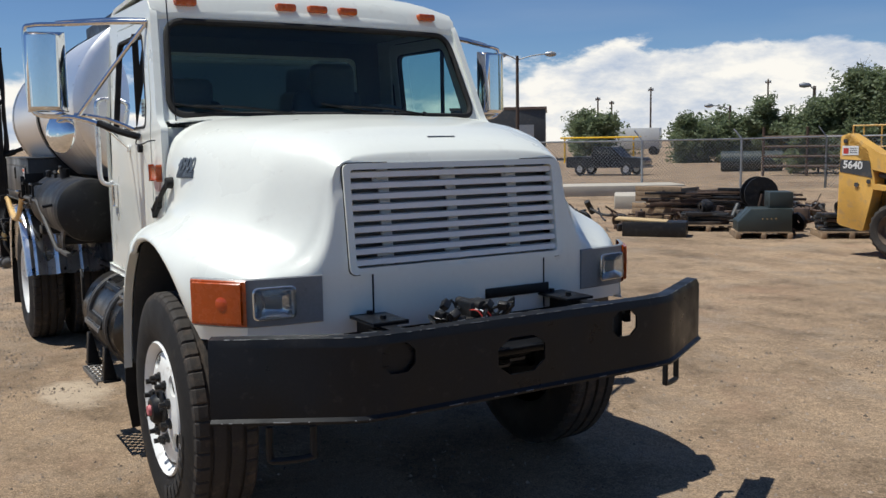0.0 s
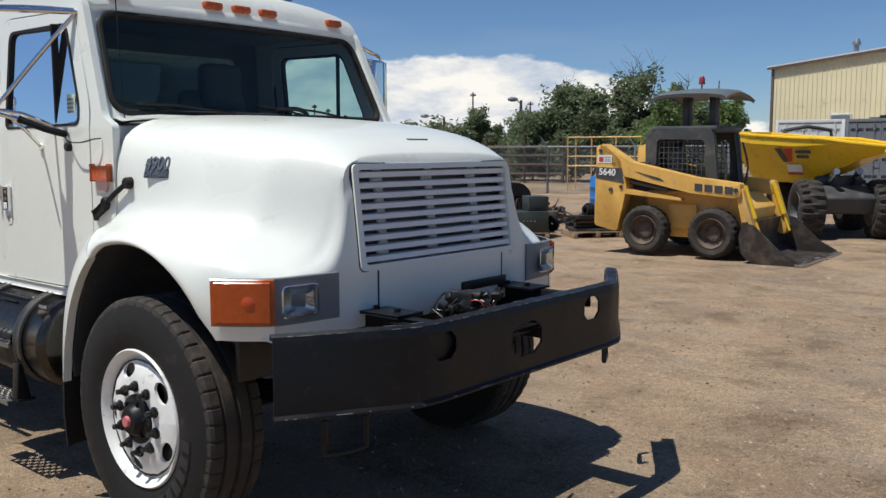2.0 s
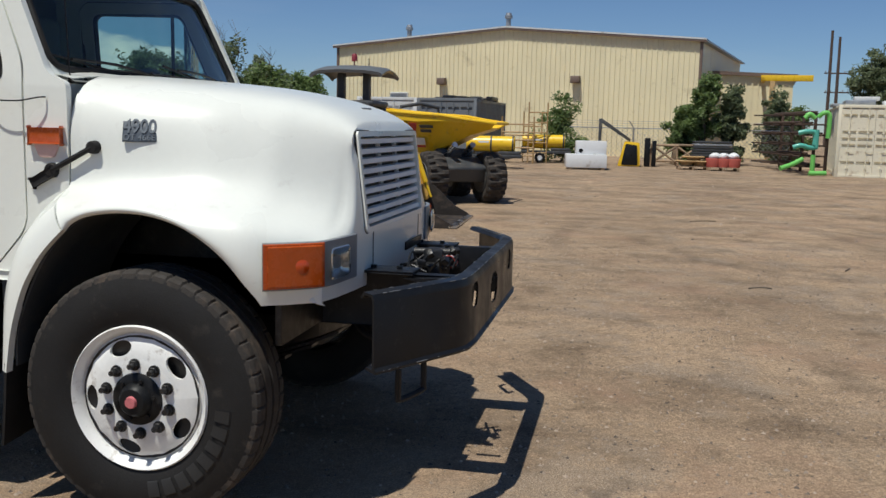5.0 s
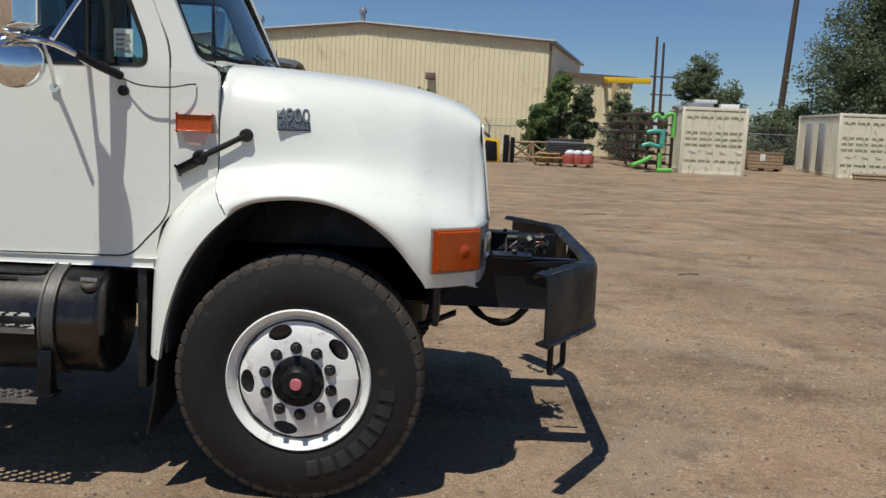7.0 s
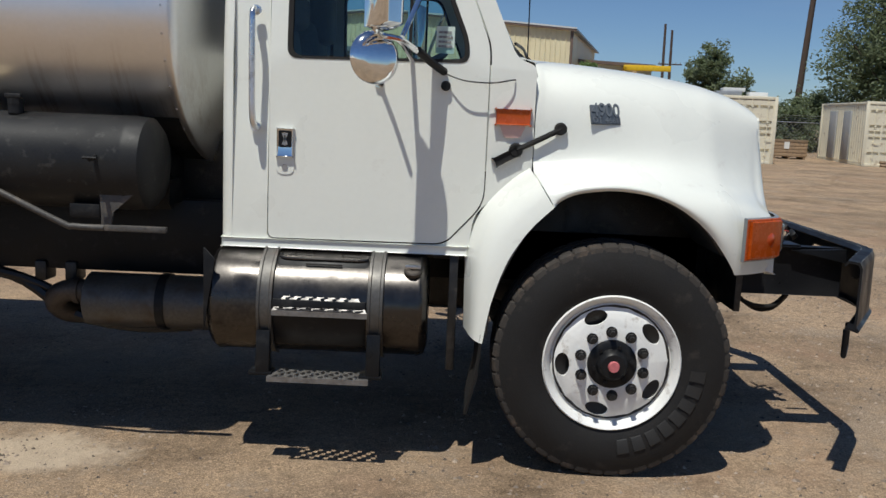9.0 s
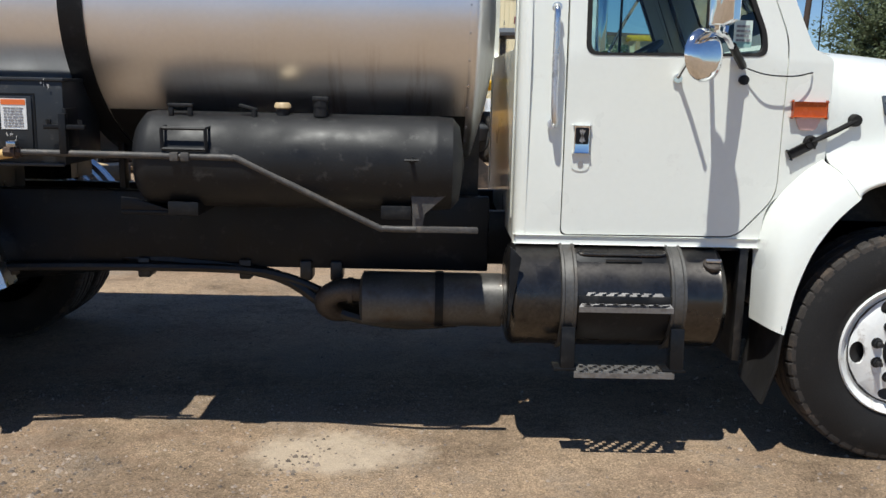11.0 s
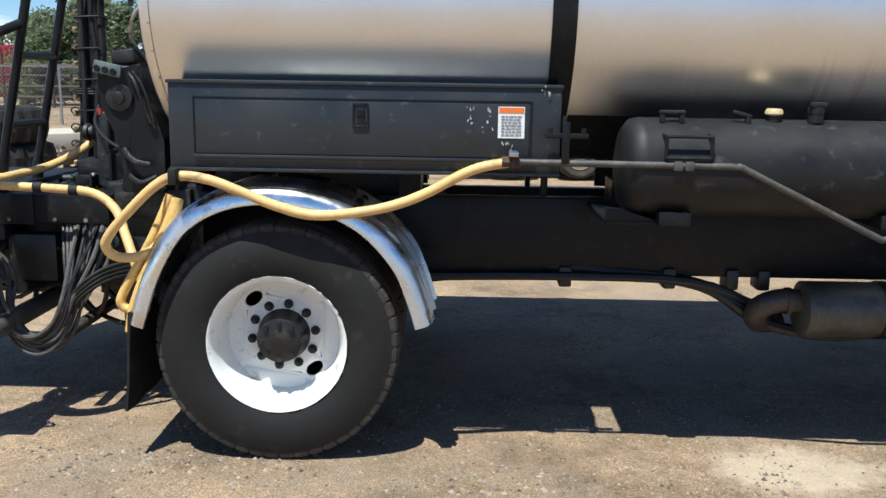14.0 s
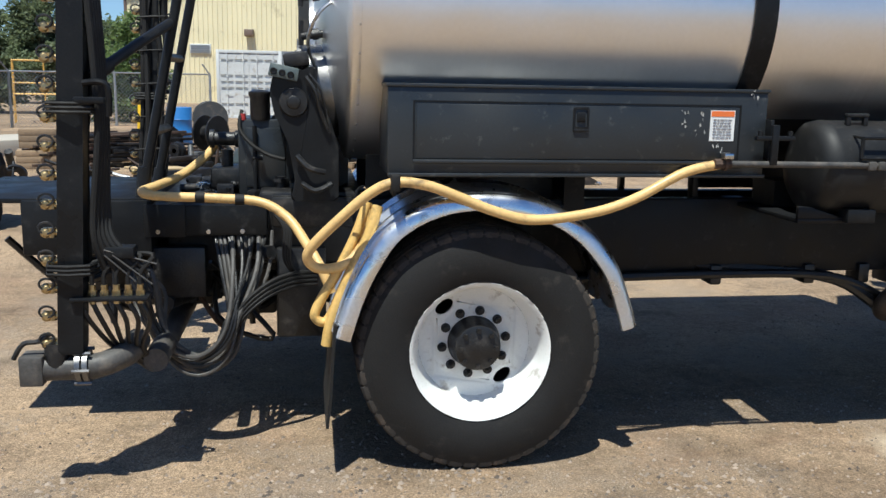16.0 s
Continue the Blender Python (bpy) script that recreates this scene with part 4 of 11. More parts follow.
def build_doors():
    for side in (-1, 1):
        def place(a, b, d, side=side):
            return (a, side * (cab_v(b) - d), b)
        bm = bmesh.new()
        framed(bm, DOOR, WINDOW, place, -0.003, 0.03)
        door = part("door", bm, WHITE, truck, "white cab door with a dark tinted window", smooth=35)
        bm = bmesh.new()
        framed(bm, grow(DOOR, 0.02), grow(DOOR, -0.02), place, 0.012, 0.02)
        part("door_seal", bm, RUBBER, door)
        bm = bmesh.new()
        framed(bm, grow(WINDOW, 0.006), grow(WINDOW, -0.018), place, -0.005, 0.024)
        part("window_seal", bm, RUBBER, door)
        bm = bmesh.new()
        vs = [bm.verts.new(place(a, b, 0.010)) for a, b in WINDOW]
        bm.faces.new(vs)
        pane = part("window_pane", bm, GLASS, door)
        pane.visible_shadow = False
        bm = bmesh.new()
        box(bm, -0.949, -0.935, side * 0.94, side * 0.965, 1.80, 2.30, 0.003)
        part("vent_bar", bm, RUBBER, door)
        # latch in its recess
        bm = bmesh.new()
        prism(bm, rounded([(-1.517, 1.285), (-1.437, 1.285), (-1.437, 1.495), (-1.517, 1.495)], [0.035, 0.035, 0.01, 0.01]), side * 0.9815, side * 0.986, "y")
        part("latch_recess", bm, WHITE, door)
        bm = bmesh.new()
        box(bm, -1.512, -1.442, side * 0.978, side * 0.997, 1.365, 1.487, 0.006)
        latch = part("door_latch", bm, CHROME, door, "chrome door latch")
        bm = bmesh.new()
        prism(bm, rounded([(-1.506, 1.405), (-1.448, 1.405), (-1.448, 1.478), (-1.506, 1.478)], 0.008), side * 0.996, side * 0.9995, "y")
        part("latch_button", bm, BLACK, latch)
        bm = bmesh.new()
        for a in (-0.014, 0.014):
            box(bm, -1.481, -1.473, side * 0.998, side * 1.001, 1.415, 1.470, 0, m=Matrix.Translation((-1.477, 0, 1.442)) @ Matrix.Rotation(a * 25, 4, "Y") @ Matrix.Translation((1.477, 0, -1.442)))
        box(bm, -1.480, -1.474, side * 0.998, side * 1.001, 1.412, 1.472)
        part("latch_mark", bm, STEEL, latch)
        bm = bmesh.new()
        cyl(bm, (-1.478, side * 0.98, 1.318), (-1.478, side * 0.990, 1.318), 0.013, 12)
        part("lock_barrel", bm, STEEL, door)
        # grab rail behind the door
        bm = bmesh.new()
        tube(bm, [(-1.615, side * 0.985, 1.995), (-1.615, side * 1.03, 1.985), (-1.615, side * 1.045, 1.94), (-1.615, side * 1.045, 1.72), (-1.612, side * 1.045, 1.55), (-1.607, side * 1.03, 1.50), (-1.602, side * 0.985, 1.485)], 0.014, 10, 5)
        for z in (1.99, 1.49):
            cyl(bm, (-1.61, side * 0.975, z), (-1.61, side * 0.992, z), 0.022, 12)
        part("grab_rail", bm, ALU, cab, "dull aluminium grab rail")
        # side marker lamp
        bm = bmesh.new()
        box(bm, -0.555, -0.405, side * 0.972, side * 1.0, 1.545, 1.612, 0.008)
        part("side_marker", bm, AMBER, cab, "amber side marker lens")
        bm = bmesh.new()
        v0, v1 = sorted((side * 0.975, side * 0.990))
        prism(bm, rounded([(-0.54, 1.548), (-0.42, 1.548), (-0.445, 1.488), (-0.515, 1.488)], 0.012), v0, v1, "y", 0.004)
        part("marker_base", bm, BLUSH, cab, "pale pink marker base")
        # hood strap and its two knobs
        bm = bmesh.new()
        cyl(bm, (-0.267, side * 0.93, 1.535), (-0.267, side * 1.0, 1.535), 0.032, 14, 0.026, 0.004)
        cyl(bm, (-0.46, side * 0.95, 1.435), (-0.46, side * 1.0, 1.435), 0.036, 14, 0.03, 0.004)
        tube(bm, [(-0.267, side * 0.99, 1.535), (-0.36, side * 0.995, 1.485), (-0.46, side * 0.99, 1.435)], 0.012, 8, 4)
        box(bm, -0.56, -0.45, side * 0.978, side * 0.996, 1.385, 1.425, 0.008, m=Matrix.Translation((-0.5, 0, 1.41)) @ Matrix.Rotation(-0.5, 4, "Y") @ Matrix.Translation((0.5, 0, -1.41)))
        part("hood_strap", bm, RUBBER, truck, "black rubber hood latch")


BLUSH = mat("pale pink plastic", (0.66, 0.45, 0.42), 0.4, vary=0.08, bump=0.02)
build_doors()


def build_badge():
    """Model letters on the hood's flank, laid into its slope."""
    for side in (-1, 1):
        along = Vector((-side, 0.296, 0)).normalized()
        up = Vector((0, -side * 0.394, 1)).normalized()
        out = along.cross(up).normalized()
        up = out.cross(along)
        start = Vector((-0.073, side * 0.944, 1.622))
        turn = Matrix((along, up, out)).transposed().to_4x4()
        turn.translation = start
        bm = bmesh.new()
        box(bm, -0.070, 0.070, -0.062, 0.027, -0.012, 0.0012, 0.003, m=turn)
        part("badge_plate", bm, BADGE, hood, "dark emblem backing")
        for body, size, drop, deep, bold in (("4900", 0.085, 0.0, 0.003, 0.0012), ("DT 466E", 0.036, 0.046, 0.0015, 0.0004)):
            m = turn.copy()
            m.translation = start - up * drop + out * 0.003
            t = text("badge", body, size, EMBLEM, truck, m, deep, bold)
            if not drop:
                t.scale = (0.80, 1, 1)



BADGE = mat("dull grey emblem plastic", (0.06, 0.075, 0.095), 0.35, vary=0.1, bump=0.02)
EMBLEM = mat("satin grey emblem", (0.13, 0.15, 0.17), 0.4, 0.2, vary=0.1, bump=0.02)
build_badge()


# --- wheels ---
def tyre_mesh(width, radius, n=384):
    """Tread ring and side walls; axis along y, outer side at -y."""
    h = width / 2
    bm = bmesh.new()
    prof = [(-h + 0.040, 0.292), (-h + 0.018, 0.300), (-h + 0.002, 0.335), (-h - 0.008, 0.39), (-h - 0.004, 0.44), (-h + 0.006, 0.475), (-h + 0.016, radius - 0.022),
            (h - 0.016, radius - 0.022), (h - 0.006, 0.475), (h + 0.004, 0.44), (h + 0.008, 0.39), (h - 0.002, 0.335), (h - 0.04, 0.292)]
    lathe(bm, prof, (0, 0, 0), (0, 1, 0), 72)
    tread = bmesh.new()
    pr = [(-h + 0.012, radius - 0.035), (-h + 0.018, radius - 0.012), (-h + 0.032, radius - 0.002), (-h * 0.52, radius), (-h * 0.50, radius - 0.014), (-h * 0.42, radius - 0.014), (-h * 0.40, radius),
          (h * 0.0 - 0.012, radius + 0.001), (-0.010, radius - 0.014), (0.010, radius - 0.014), (0.012, radius + 0.001), (h * 0.40, radius), (h * 0.42, radius - 0.014), (h * 0.50, radius - 0.014), (h * 0.52, radius),
          (h - 0.032, radius - 0.002), (h - 0.018, radius - 0.012), (h - 0.012, radius - 0.035)]

    def cut(i, j, s, r):
        if (i % 8 == 0) and (j in (0, 1, 2, 3, 14, 15, 16, 17)):
            return s, r - 0.008
        return s, r
    lathe(tread, pr, (0, 0, 0), (0, 1, 0), n, cut)
    return bm, tread


def disc(profile, hole_profile, count, first, centre, size, long):
    """A steel wheel disc turned from a profile, with a ring pierced by oval holes; outside towards -y."""
    bm = bmesh.new()
    for prof in profile:
        lathe(bm, prof, (0, 0, 0), (0, 1, 0), 100)
    rs, ss = [r for _, r in hole_profile], [s for s, _ in hole_profile]
    order = sorted(range(len(rs)), key=lambda i: rs[i])
    rs, ss = [rs[i] for i in order], [ss[i] for i in order]
    half = math.pi / count
    edge = []
    for k in range(20):
        edge.append((-half + 2 * half * k / 20, rs[0]))
    for k in range(10):
        edge.append((half, rs[0] + (rs[-1] - rs[0]) * k / 10))
    for k in range(20):
        edge.append((half - 2 * half * k / 20, rs[-1]))
    for k in range(10):
        edge.append((-half, rs[-1] - (rs[-1] - rs[0]) * k / 10))
    for n in range(count):
        a0 = first + 2 * math.pi * n / count

        def place(a, r, d):
            return (r * math.cos(a0 + a), read_line(r, rs, ss) + d, r * math.sin(a0 + a))
        oval_edge = [(long / centre * math.cos(t), centre + size * math.sin(t)) for t in [2 * math.pi * i / 28 for i in range(28)]]
        mid = [((p[0] + 0.0) * 1.45, centre + (p[1] - centre) * 1.3) for p in oval_edge]
        c = (0.0, centre)
        angles = sorted({round(math.atan2(p[1] - c[1], p[0] - c[0]), 5) for p in (*edge, *oval_edge)})
        o, m, i = resample(edge, angles, c), resample(mid, angles, c), resample(oval_edge, angles, c)
        sheet(bm, [[place(*p, 0) for p in o], [place(*p, 0) for p in m], [place(*p, 0.0) for p in i], [place(*p, 0.014) for p in i]], closed=True)
    return bm


def nut(bm, r, a, y, size=0.016, long=0.03):
    c = Vector((r * math.cos(a), y, r * math.sin(a)))
    cyl(bm, c, c + Vector((0, -0.008, 0)), size * 1.25, 12)
    cyl(bm, c, c + Vector((0, -0.022, 0)), size, 6, None, 0.002)
    cyl(bm, c + Vector((0, -0.02, 0)), c + Vector((0, -long - 0.008, 0)), size * 0.6, 8)


def build_front_wheel():
    wheel = new("front_wheel")
    wheel.parent = truck
    tagged(wheel, "black truck tyre on a white steel disc wheel")
    body, tread = tyre_mesh(0.30, 0.527)
    off = Matrix.Translation((0, 0.135, 0))
    bmesh.ops.transform(body, matrix=off, verts=body.verts)
    bmesh.ops.transform(tread, matrix=off, verts=tread.verts)
    part("tyre", body, RUBBER, wheel, "weathered black truck tyre")
    part("tread", tread, TREAD, wheel, smooth=25)
    bm = disc([[(0.10, 0.262), (0.03, 0.266), (0.0, 0.285), (-0.012, 0.300), (-0.004, 0.306), (0.010, 0.303), (0.010, 0.290), (0.022, 0.280), (0.030, 0.270), (0.030, 0.262)],
               [(-0.004, 0.165), (-0.007, 0.150), (-0.006, 0.10)]], [(0.030, 0.262), (0.020, 0.250), (0.010, 0.230), (0.002, 0.205), (-0.003, 0.182), (-0.004, 0.165)], 5, radians(40), 0.216, 0.031, 0.052)
    part("rim", bm, RIMWHITE, wheel, "white painted steel rim with hand holes", smooth=45)
    bm = bmesh.new()
    lathe(bm, [(0.03, 0.115), (-0.014, 0.108), (-0.022, 0.095), (-0.024, 0.072), (-0.046, 0.062), (-0.056, 0.052), (-0.058, 0.0)], (0, 0, 0), (0, 1, 0), 36)
    for k in range(6):
        a = k * math.pi / 3 + 0.2
        cyl(bm, (0.083 * math.cos(a), -0.02, 0.083 * math.sin(a)), (0.083 * math.cos(a), -0.034, 0.083 * math.sin(a)), 0.009, 6)
    part("hub", bm, BLACK, wheel, "black oil-filled hub")
    bm = bmesh.new()
    cyl(bm, (0, -0.056, 0), (0, -0.070, 0), 0.026, 20, 0.022)
    part("hub_cap", bm, PINK, wheel)
    for k in range(10):
        bm = bmesh.new()
        nut(bm, 0.143, k * math.pi / 5 + 0.385, -0.004, 0.020, 0.038)
        part("wheel_nut", bm, GREASE, wheel)
    bm = bmesh.new()
    lathe(bm, [(0.02, 0.26), (0.05, 0.1), (0.2, 0.10), (0.24, 0.20), (0.30, 0.20)], (0, 0, 0), (0, 1, 0), 32)
    part("brake_drum", bm, GREASE, wheel)
    # raised maker's lettering reduced to plain bars
    for k in range(8):
        bm = bmesh.new()
        a0 = radians(-83 + k * 10.5)
        rows = []
        for j in range(4):
            a = a0 + radians(7.5) * j / 3
            rows.append([(r * math.cos(a), y, r * math.sin(a)) for r, y in ((0.345, -0.0205), (0.35, -0.0245), (0.41, -0.0275), (0.415, -0.0225))])
        sheet(bm, rows)
        part("sidewall_bar", bm, SIDEBAR, wheel)
    return wheel


SIDEBAR = mat("raised sidewall rubber", (0.0135, 0.0128, 0.0122), 0.72, vary=0.2, bump=0.1)
fw = build_front_wheel()
fw.matrix_basis = pose(0, -1.128, 0.527)
w2 = copy_thing(fw, pose(0, 1.128, 0.527, 0, 0, 180))
w2.parent = truck


def build_rear_wheel():
    wheel = new("rear_wheel")
    wheel.parent = truck
    tagged(wheel, "black dual truck tyre on a deep white rim")
    for k, off in enumerate((0.12, 0.46)):
        body, tread = tyre_mesh(0.28, 0.527)
        for b in (body, tread):
            bmesh.ops.transform(b, matrix=Matrix.Translation((0, off, 0)), verts=b.verts)
        part("tyre", body, RUBBER, wheel)
        part("tread", tread, TREAD, wheel, smooth=25)
    bm = disc([[(0.012, 0.292), (0.004, 0.307), (-0.008, 0.303), (-0.004, 0.292), (0.02, 0.280), (0.05, 0.268), (0.09, 0.262), (0.14, 0.255), (0.160, 0.248)], [(0.165, 0.165), (0.165, 0.10)]],
              [(0.160, 0.248), (0.170, 0.232), (0.172, 0.20), (0.165, 0.165)], 2, radians(-50), 0.208, 0.028, 0.045)
    part("rim", bm, RIMWHITE, wheel, "deep-dish white steel rim", smooth=45)
    rnd = random.Random(8)
    bm = bmesh.new()
    a = 0.0
    while a < 6.2:
        span = rnd.uniform(0.04, 0.22)
        k = max(3, int(span / 0.03))
        tube(bm, [((0.3055 + rnd.uniform(-0.001, 0.001)) * math.cos(a + span * q / k), -0.006, 0.3055 * math.sin(a + span * q / k)) for q in range(k + 1)], rnd.uniform(0.0025, 0.0045), 5, 1)
        a += span + rnd.uniform(0.03, 0.16)
    tagged(part("rim_wear", bm, BLACK, wheel, "chipped black bead on the rim edge"), kind="stuff")
    bm = bmesh.new()
    lathe(bm, [(0.17, 0.12), (0.15, 0.112), (0.09, 0.106), (0.06, 0.098), (0.05, 0.07), (0.047, 0.0)], (0, 0, 0), (0, 1, 0), 32)
    for k in range(8):
        a = k * math.pi / 4
        cyl(bm, (0.08 * math.cos(a), 0.056, 0.08 * math.sin(a)), (0.08 * math.cos(a), 0.038, 0.08 * math.sin(a)), 0.011, 6)
    part("hub", bm, GREASE, wheel, "greasy black drive hub")
    for k in range(10):
        bm = bmesh.new()
        nut(bm, 0.143, k * math.pi / 5 + 0.15, 0.166, 0.017)
        part("wheel_nut", bm, GREASE, wheel)
    bm = bmesh.new()
    lathe(bm, [(0.17, 0.255), (0.22, 0.255), (0.45, 0.2), (0.5, 0.1)], (0, 0, 0), (0, 1, 0), 32)
    part("brake_drum", bm, GREASE, wheel)
    return wheel


rw = build_rear_wheel()
rw.matrix_basis = pose(-4.838, -1.148, 0.527)
w3 = copy_thing(rw, pose(-4.838, 1.148, 0.527, 0, 0, 180))
w3.parent = truck


# --- bumper ---
def build_bumper():
    plan = [(1.014, -1.205), (1.250, -0.80), (1.280, -0.735), (1.292, -0.62), (1.292, 0.62), (1.280, 0.735), (1.250, 0.80), (1.014, 1.205)]
    z0, z1 = 0.735, 1.035
    bm = bmesh.new()
    prof = [(-0.045, z0 + 0.004), (0.010, z0 - 0.006), (0.013, z0 + 0.004), (0.001, z0 + 0.016), (0.0, z1 - 0.03), (-0.012, z1 - 0.004), (-0.06, z1), (-0.075, z1 - 0.02)]
    rows = []
    for i, (x, v) in enumerate(plan):
        a, b = Vector(plan[max(i - 1, 0)]), Vector(plan[min(i + 1, len(plan) - 1)])
        t = (b - a).normalized()
        nrm = Vector((t.y, -t.x))
        if nrm.x < 0:
            nrm = -nrm
        rows.append([(x + nrm.x * d, v + nrm.y * d, z) for d, z in prof])
    sheet(bm, rows)
    # openings: two ovals for lamps and one for the tow pin
    for v, z, w, h in ((0.47, 0.942, 0.068, 0.054), (-0.60, 0.942, 0.066, 0.054), (-0.06, 0.882, 0.112, 0.072)):
        for co, no in (((0, v - w, 0), (0, 1, 0)), ((0, v + w, 0), (0, 1, 0)), ((0, 0, z - h), (0, 0, 1)), ((0, 0, z + h), (0, 0, 1)),
                       ((0, v - w * 0.5, 0), (0, 1, 0)), ((0, v + w * 0.5, 0), (0, 1, 0)), ((0, 0, z - h * 0.45), (0, 0, 1)), ((0, 0, z + h * 0.45), (0, 0, 1))):
            fs = [f for f in bm.faces if f.calc_center_median().x > 1.25 and z0 + 0.02 < f.calc_center_median().z < z1 - 0.03]
            bmesh.ops.bisect_plane(bm, geom=list({g for f in fs for g in (*f.verts, *f.edges, f)}), plane_co=co, plane_no=no)
        gone = []
        for f in bm.faces:
            c = f.calc_center_median()
            if c.x > 1.26 and abs(c.y - v) < w and abs(c.z - z) < h and z0 + 0.02 < c.z < z1 - 0.032:
                corner = abs(c.y - v) > w * 0.5 and abs(c.z - z) > h * 0.45
                gone.append((f, corner))
        bmesh.ops.delete(bm, geom=[f for f, corner in gone if not corner], context="FACES_ONLY")
        for f, corner in gone:
            if corner and f.is_valid:
                out = max(f.verts, key=lambda p: abs(p.co.y - v) / w + abs(p.co.z - z) / h)
                near = min(f.verts, key=lambda p: abs(p.co.y - v) / w + abs(p.co.z - z) / h)
                keep = [p for p in f.verts if p is not near]
                bmesh.ops.delete(bm, geom=[f], context="FACES_ONLY")
                bm.faces.new(keep)
    bmesh.ops.delete(bm, geom=[v for v in bm.verts if not v.link_faces], context="VERTS")
    thicken(bm, 0.010)
    bumper = part("bumper", bm, BUMP, truck, "heavy black steel bumper with swept-back ends", smooth=35)
    # paint worn to grey steel along the folded edges
    rnd = random.Random(23)
    bm = bmesh.new()
    for j, gap, thick in ((5, 0.10, 0.0026), (6, 0.16, 0.0022), (2, 0.2, 0.0022)):
        for p, q in zip(rows, rows[1:]):
            p, q = Vector(p[j]), Vector(q[j])
            far, at = (q - p).length, rnd.uniform(0, 0.06)
            while at < far:
                end = min(far, at + rnd.choice((0.006, 0.012, 0.02, 0.035, 0.06)))
                tube(bm, [p.lerp(q, at / far), p.lerp(q, end / far)], thick * rnd.uniform(0.6, 1.1), 5, 1)
                at = end + rnd.uniform(0.005, gap)
    tagged(part("edge_wear", bm, WORN, bumper, "grey scratches worn through the paint"), kind="stuff")
    bm = bmesh.new()
    cyl(bm, (1.255, -0.60, 0.942), (1.272, -0.60, 0.942), 0.080, 20, None, 0.004)
    part("hole_cover", bm, BUMP, bumper)
    for side in (-1, 1):
        bm = bmesh.new()
        box(bm, 0.50, 1.225, side * 0.47, side * 0.52, 0.755, 1.0, 0.006)
        box(bm, 0.62, 1.0, side * 0.40, side * 0.55, 1.0, 1.012, 0.003)
        for x in (0.70, 0.80, 0.92):
            cyl(bm, (x, side * 0.47, 1.01), (x, side * 0.47, 1.026), 0.014, 6)
        prism(bm, [(0.96, 0.985), (1.23, 1.0), (1.23, 0.93)], side * 0.53, side * 0.56, "y")
        part("bumper_arm", bm, BUMP, bumper)
        # tie-down loop under the corner
        bm = bmesh.new()
        tube(bm, [(1.06, side * 1.01, 0.70), (1.06, side * 1.01, 0.60), (1.066, side * 1.0, 0.575), (1.125, side * 0.88, 0.585), (1.13, side * 0.87, 0.61), (1.13, side * 0.87, 0.70)], 0.013, 8, 3)
        part("tie_loop", bm, BUMP, bumper)
    bm = bmesh.new()
    box(bm, 0.80, 1.0, -0.47, 0.47, 0.80, 0.83, 0.005)
    box(bm, 0.60, 0.66, -0.47, 0.47, 0.78, 0.98, 0.01)
    part("bumper_tray", bm, BUMP, bumper)
    # tangle of wiring plugs and a small valve block on the tray
    rnd = random.Random(4)
    bm = bmesh.new()
    box(bm, 0.92, 1.06, -0.20, 0.0, 0.92, 1.0, 0.012)
    box(bm, 0.95, 1.05, -0.14, -0.03, 0.99, 1.06, 0.012)
    cyl(bm, (0.90, -0.10, 1.04), (1.08, -0.10, 1.045), 0.022, 12)
    block = part("valve_block", bm, GREASE, bumper, "black valve block with wiring plugs")
    for k in range(9):
        bm = bmesh.new()
        c = Vector((rnd.uniform(0.92, 1.1), rnd.uniform(-0.26, 0.06), rnd.uniform(0.97, 1.06)))
        box(bm, c.x - 0.02, c.x + 0.02, c.y - 0.016, c.y + 0.016, c.z - 0.016, c.z + 0.016, 0.004, m=Matrix.Translation(c) @ Matrix.Rotation(rnd.uniform(0, 3), 4, (rnd.random(), rnd.random(), 1)) @ Matrix.Translation(-c))
        part("plug", bm, GREASE, block)
    for k in range(16):
        bm = bmesh.new()
        a = Vector((rnd.uniform(0.9, 1.05), rnd.uniform(-0.25, 0.05), 0.95))
        tube(bm, [a, a + Vector((rnd.uniform(-0.05, 0.08), rnd.uniform(-0.08, 0.08), rnd.uniform(0.04, 0.10))), a + Vector((rnd.uniform(-0.1, 0.1), rnd.uniform(-0.12, 0.12), 0.02))], 0.006, 6, 4)
        part("wire", bm, GREASE, block)
    for k, m in ((0, RED), (1, PAPER), (2, RED)):
        bm = bmesh.new()
        a = Vector((1.05, -0.14 + 0.02 * k, 1.03))
        tube(bm, [a, a + Vector((0.04, 0.01, 0.0)), a + Vector((0.06, 0.03, -0.04)), a + Vector((0.03, 0.05, -0.06))], 0.003, 6, 4)
        part("wire", bm, m, block)
    bm = bmesh.new()
    cyl(bm, (1.05, -0.36, 0.955), (1.17, -0.36, 0.955), 0.012, 12)
    part("pin", bm, STEEL, bumper)
    bm = bmesh.new()
    box(bm, 0.798, 0.806, 0.10, 0.45, 1.015, 1.06, 0.003)
    part("nose_plate", bm, BUMP, bumper)


RED = mat("red plastic", (0.45, 0.04, 0.03), 0.4, bump=0.02)
WORN = mat("paint worn to steel", (0.16, 0.165, 0.17), 0.5, 0.3, vary=0.4, scale=40, bump=0.1)
BUMP = mat("scratched black bumper paint", (0.0090, 0.0096, 0.0113), 0.40, vary=0.25, scale=6, fine=100, bump=0.06, dirt=(0.03, 0.029, 0.028), dirt_amount=0.10, dirt_scale=20, spec=0.25)
build_bumper()


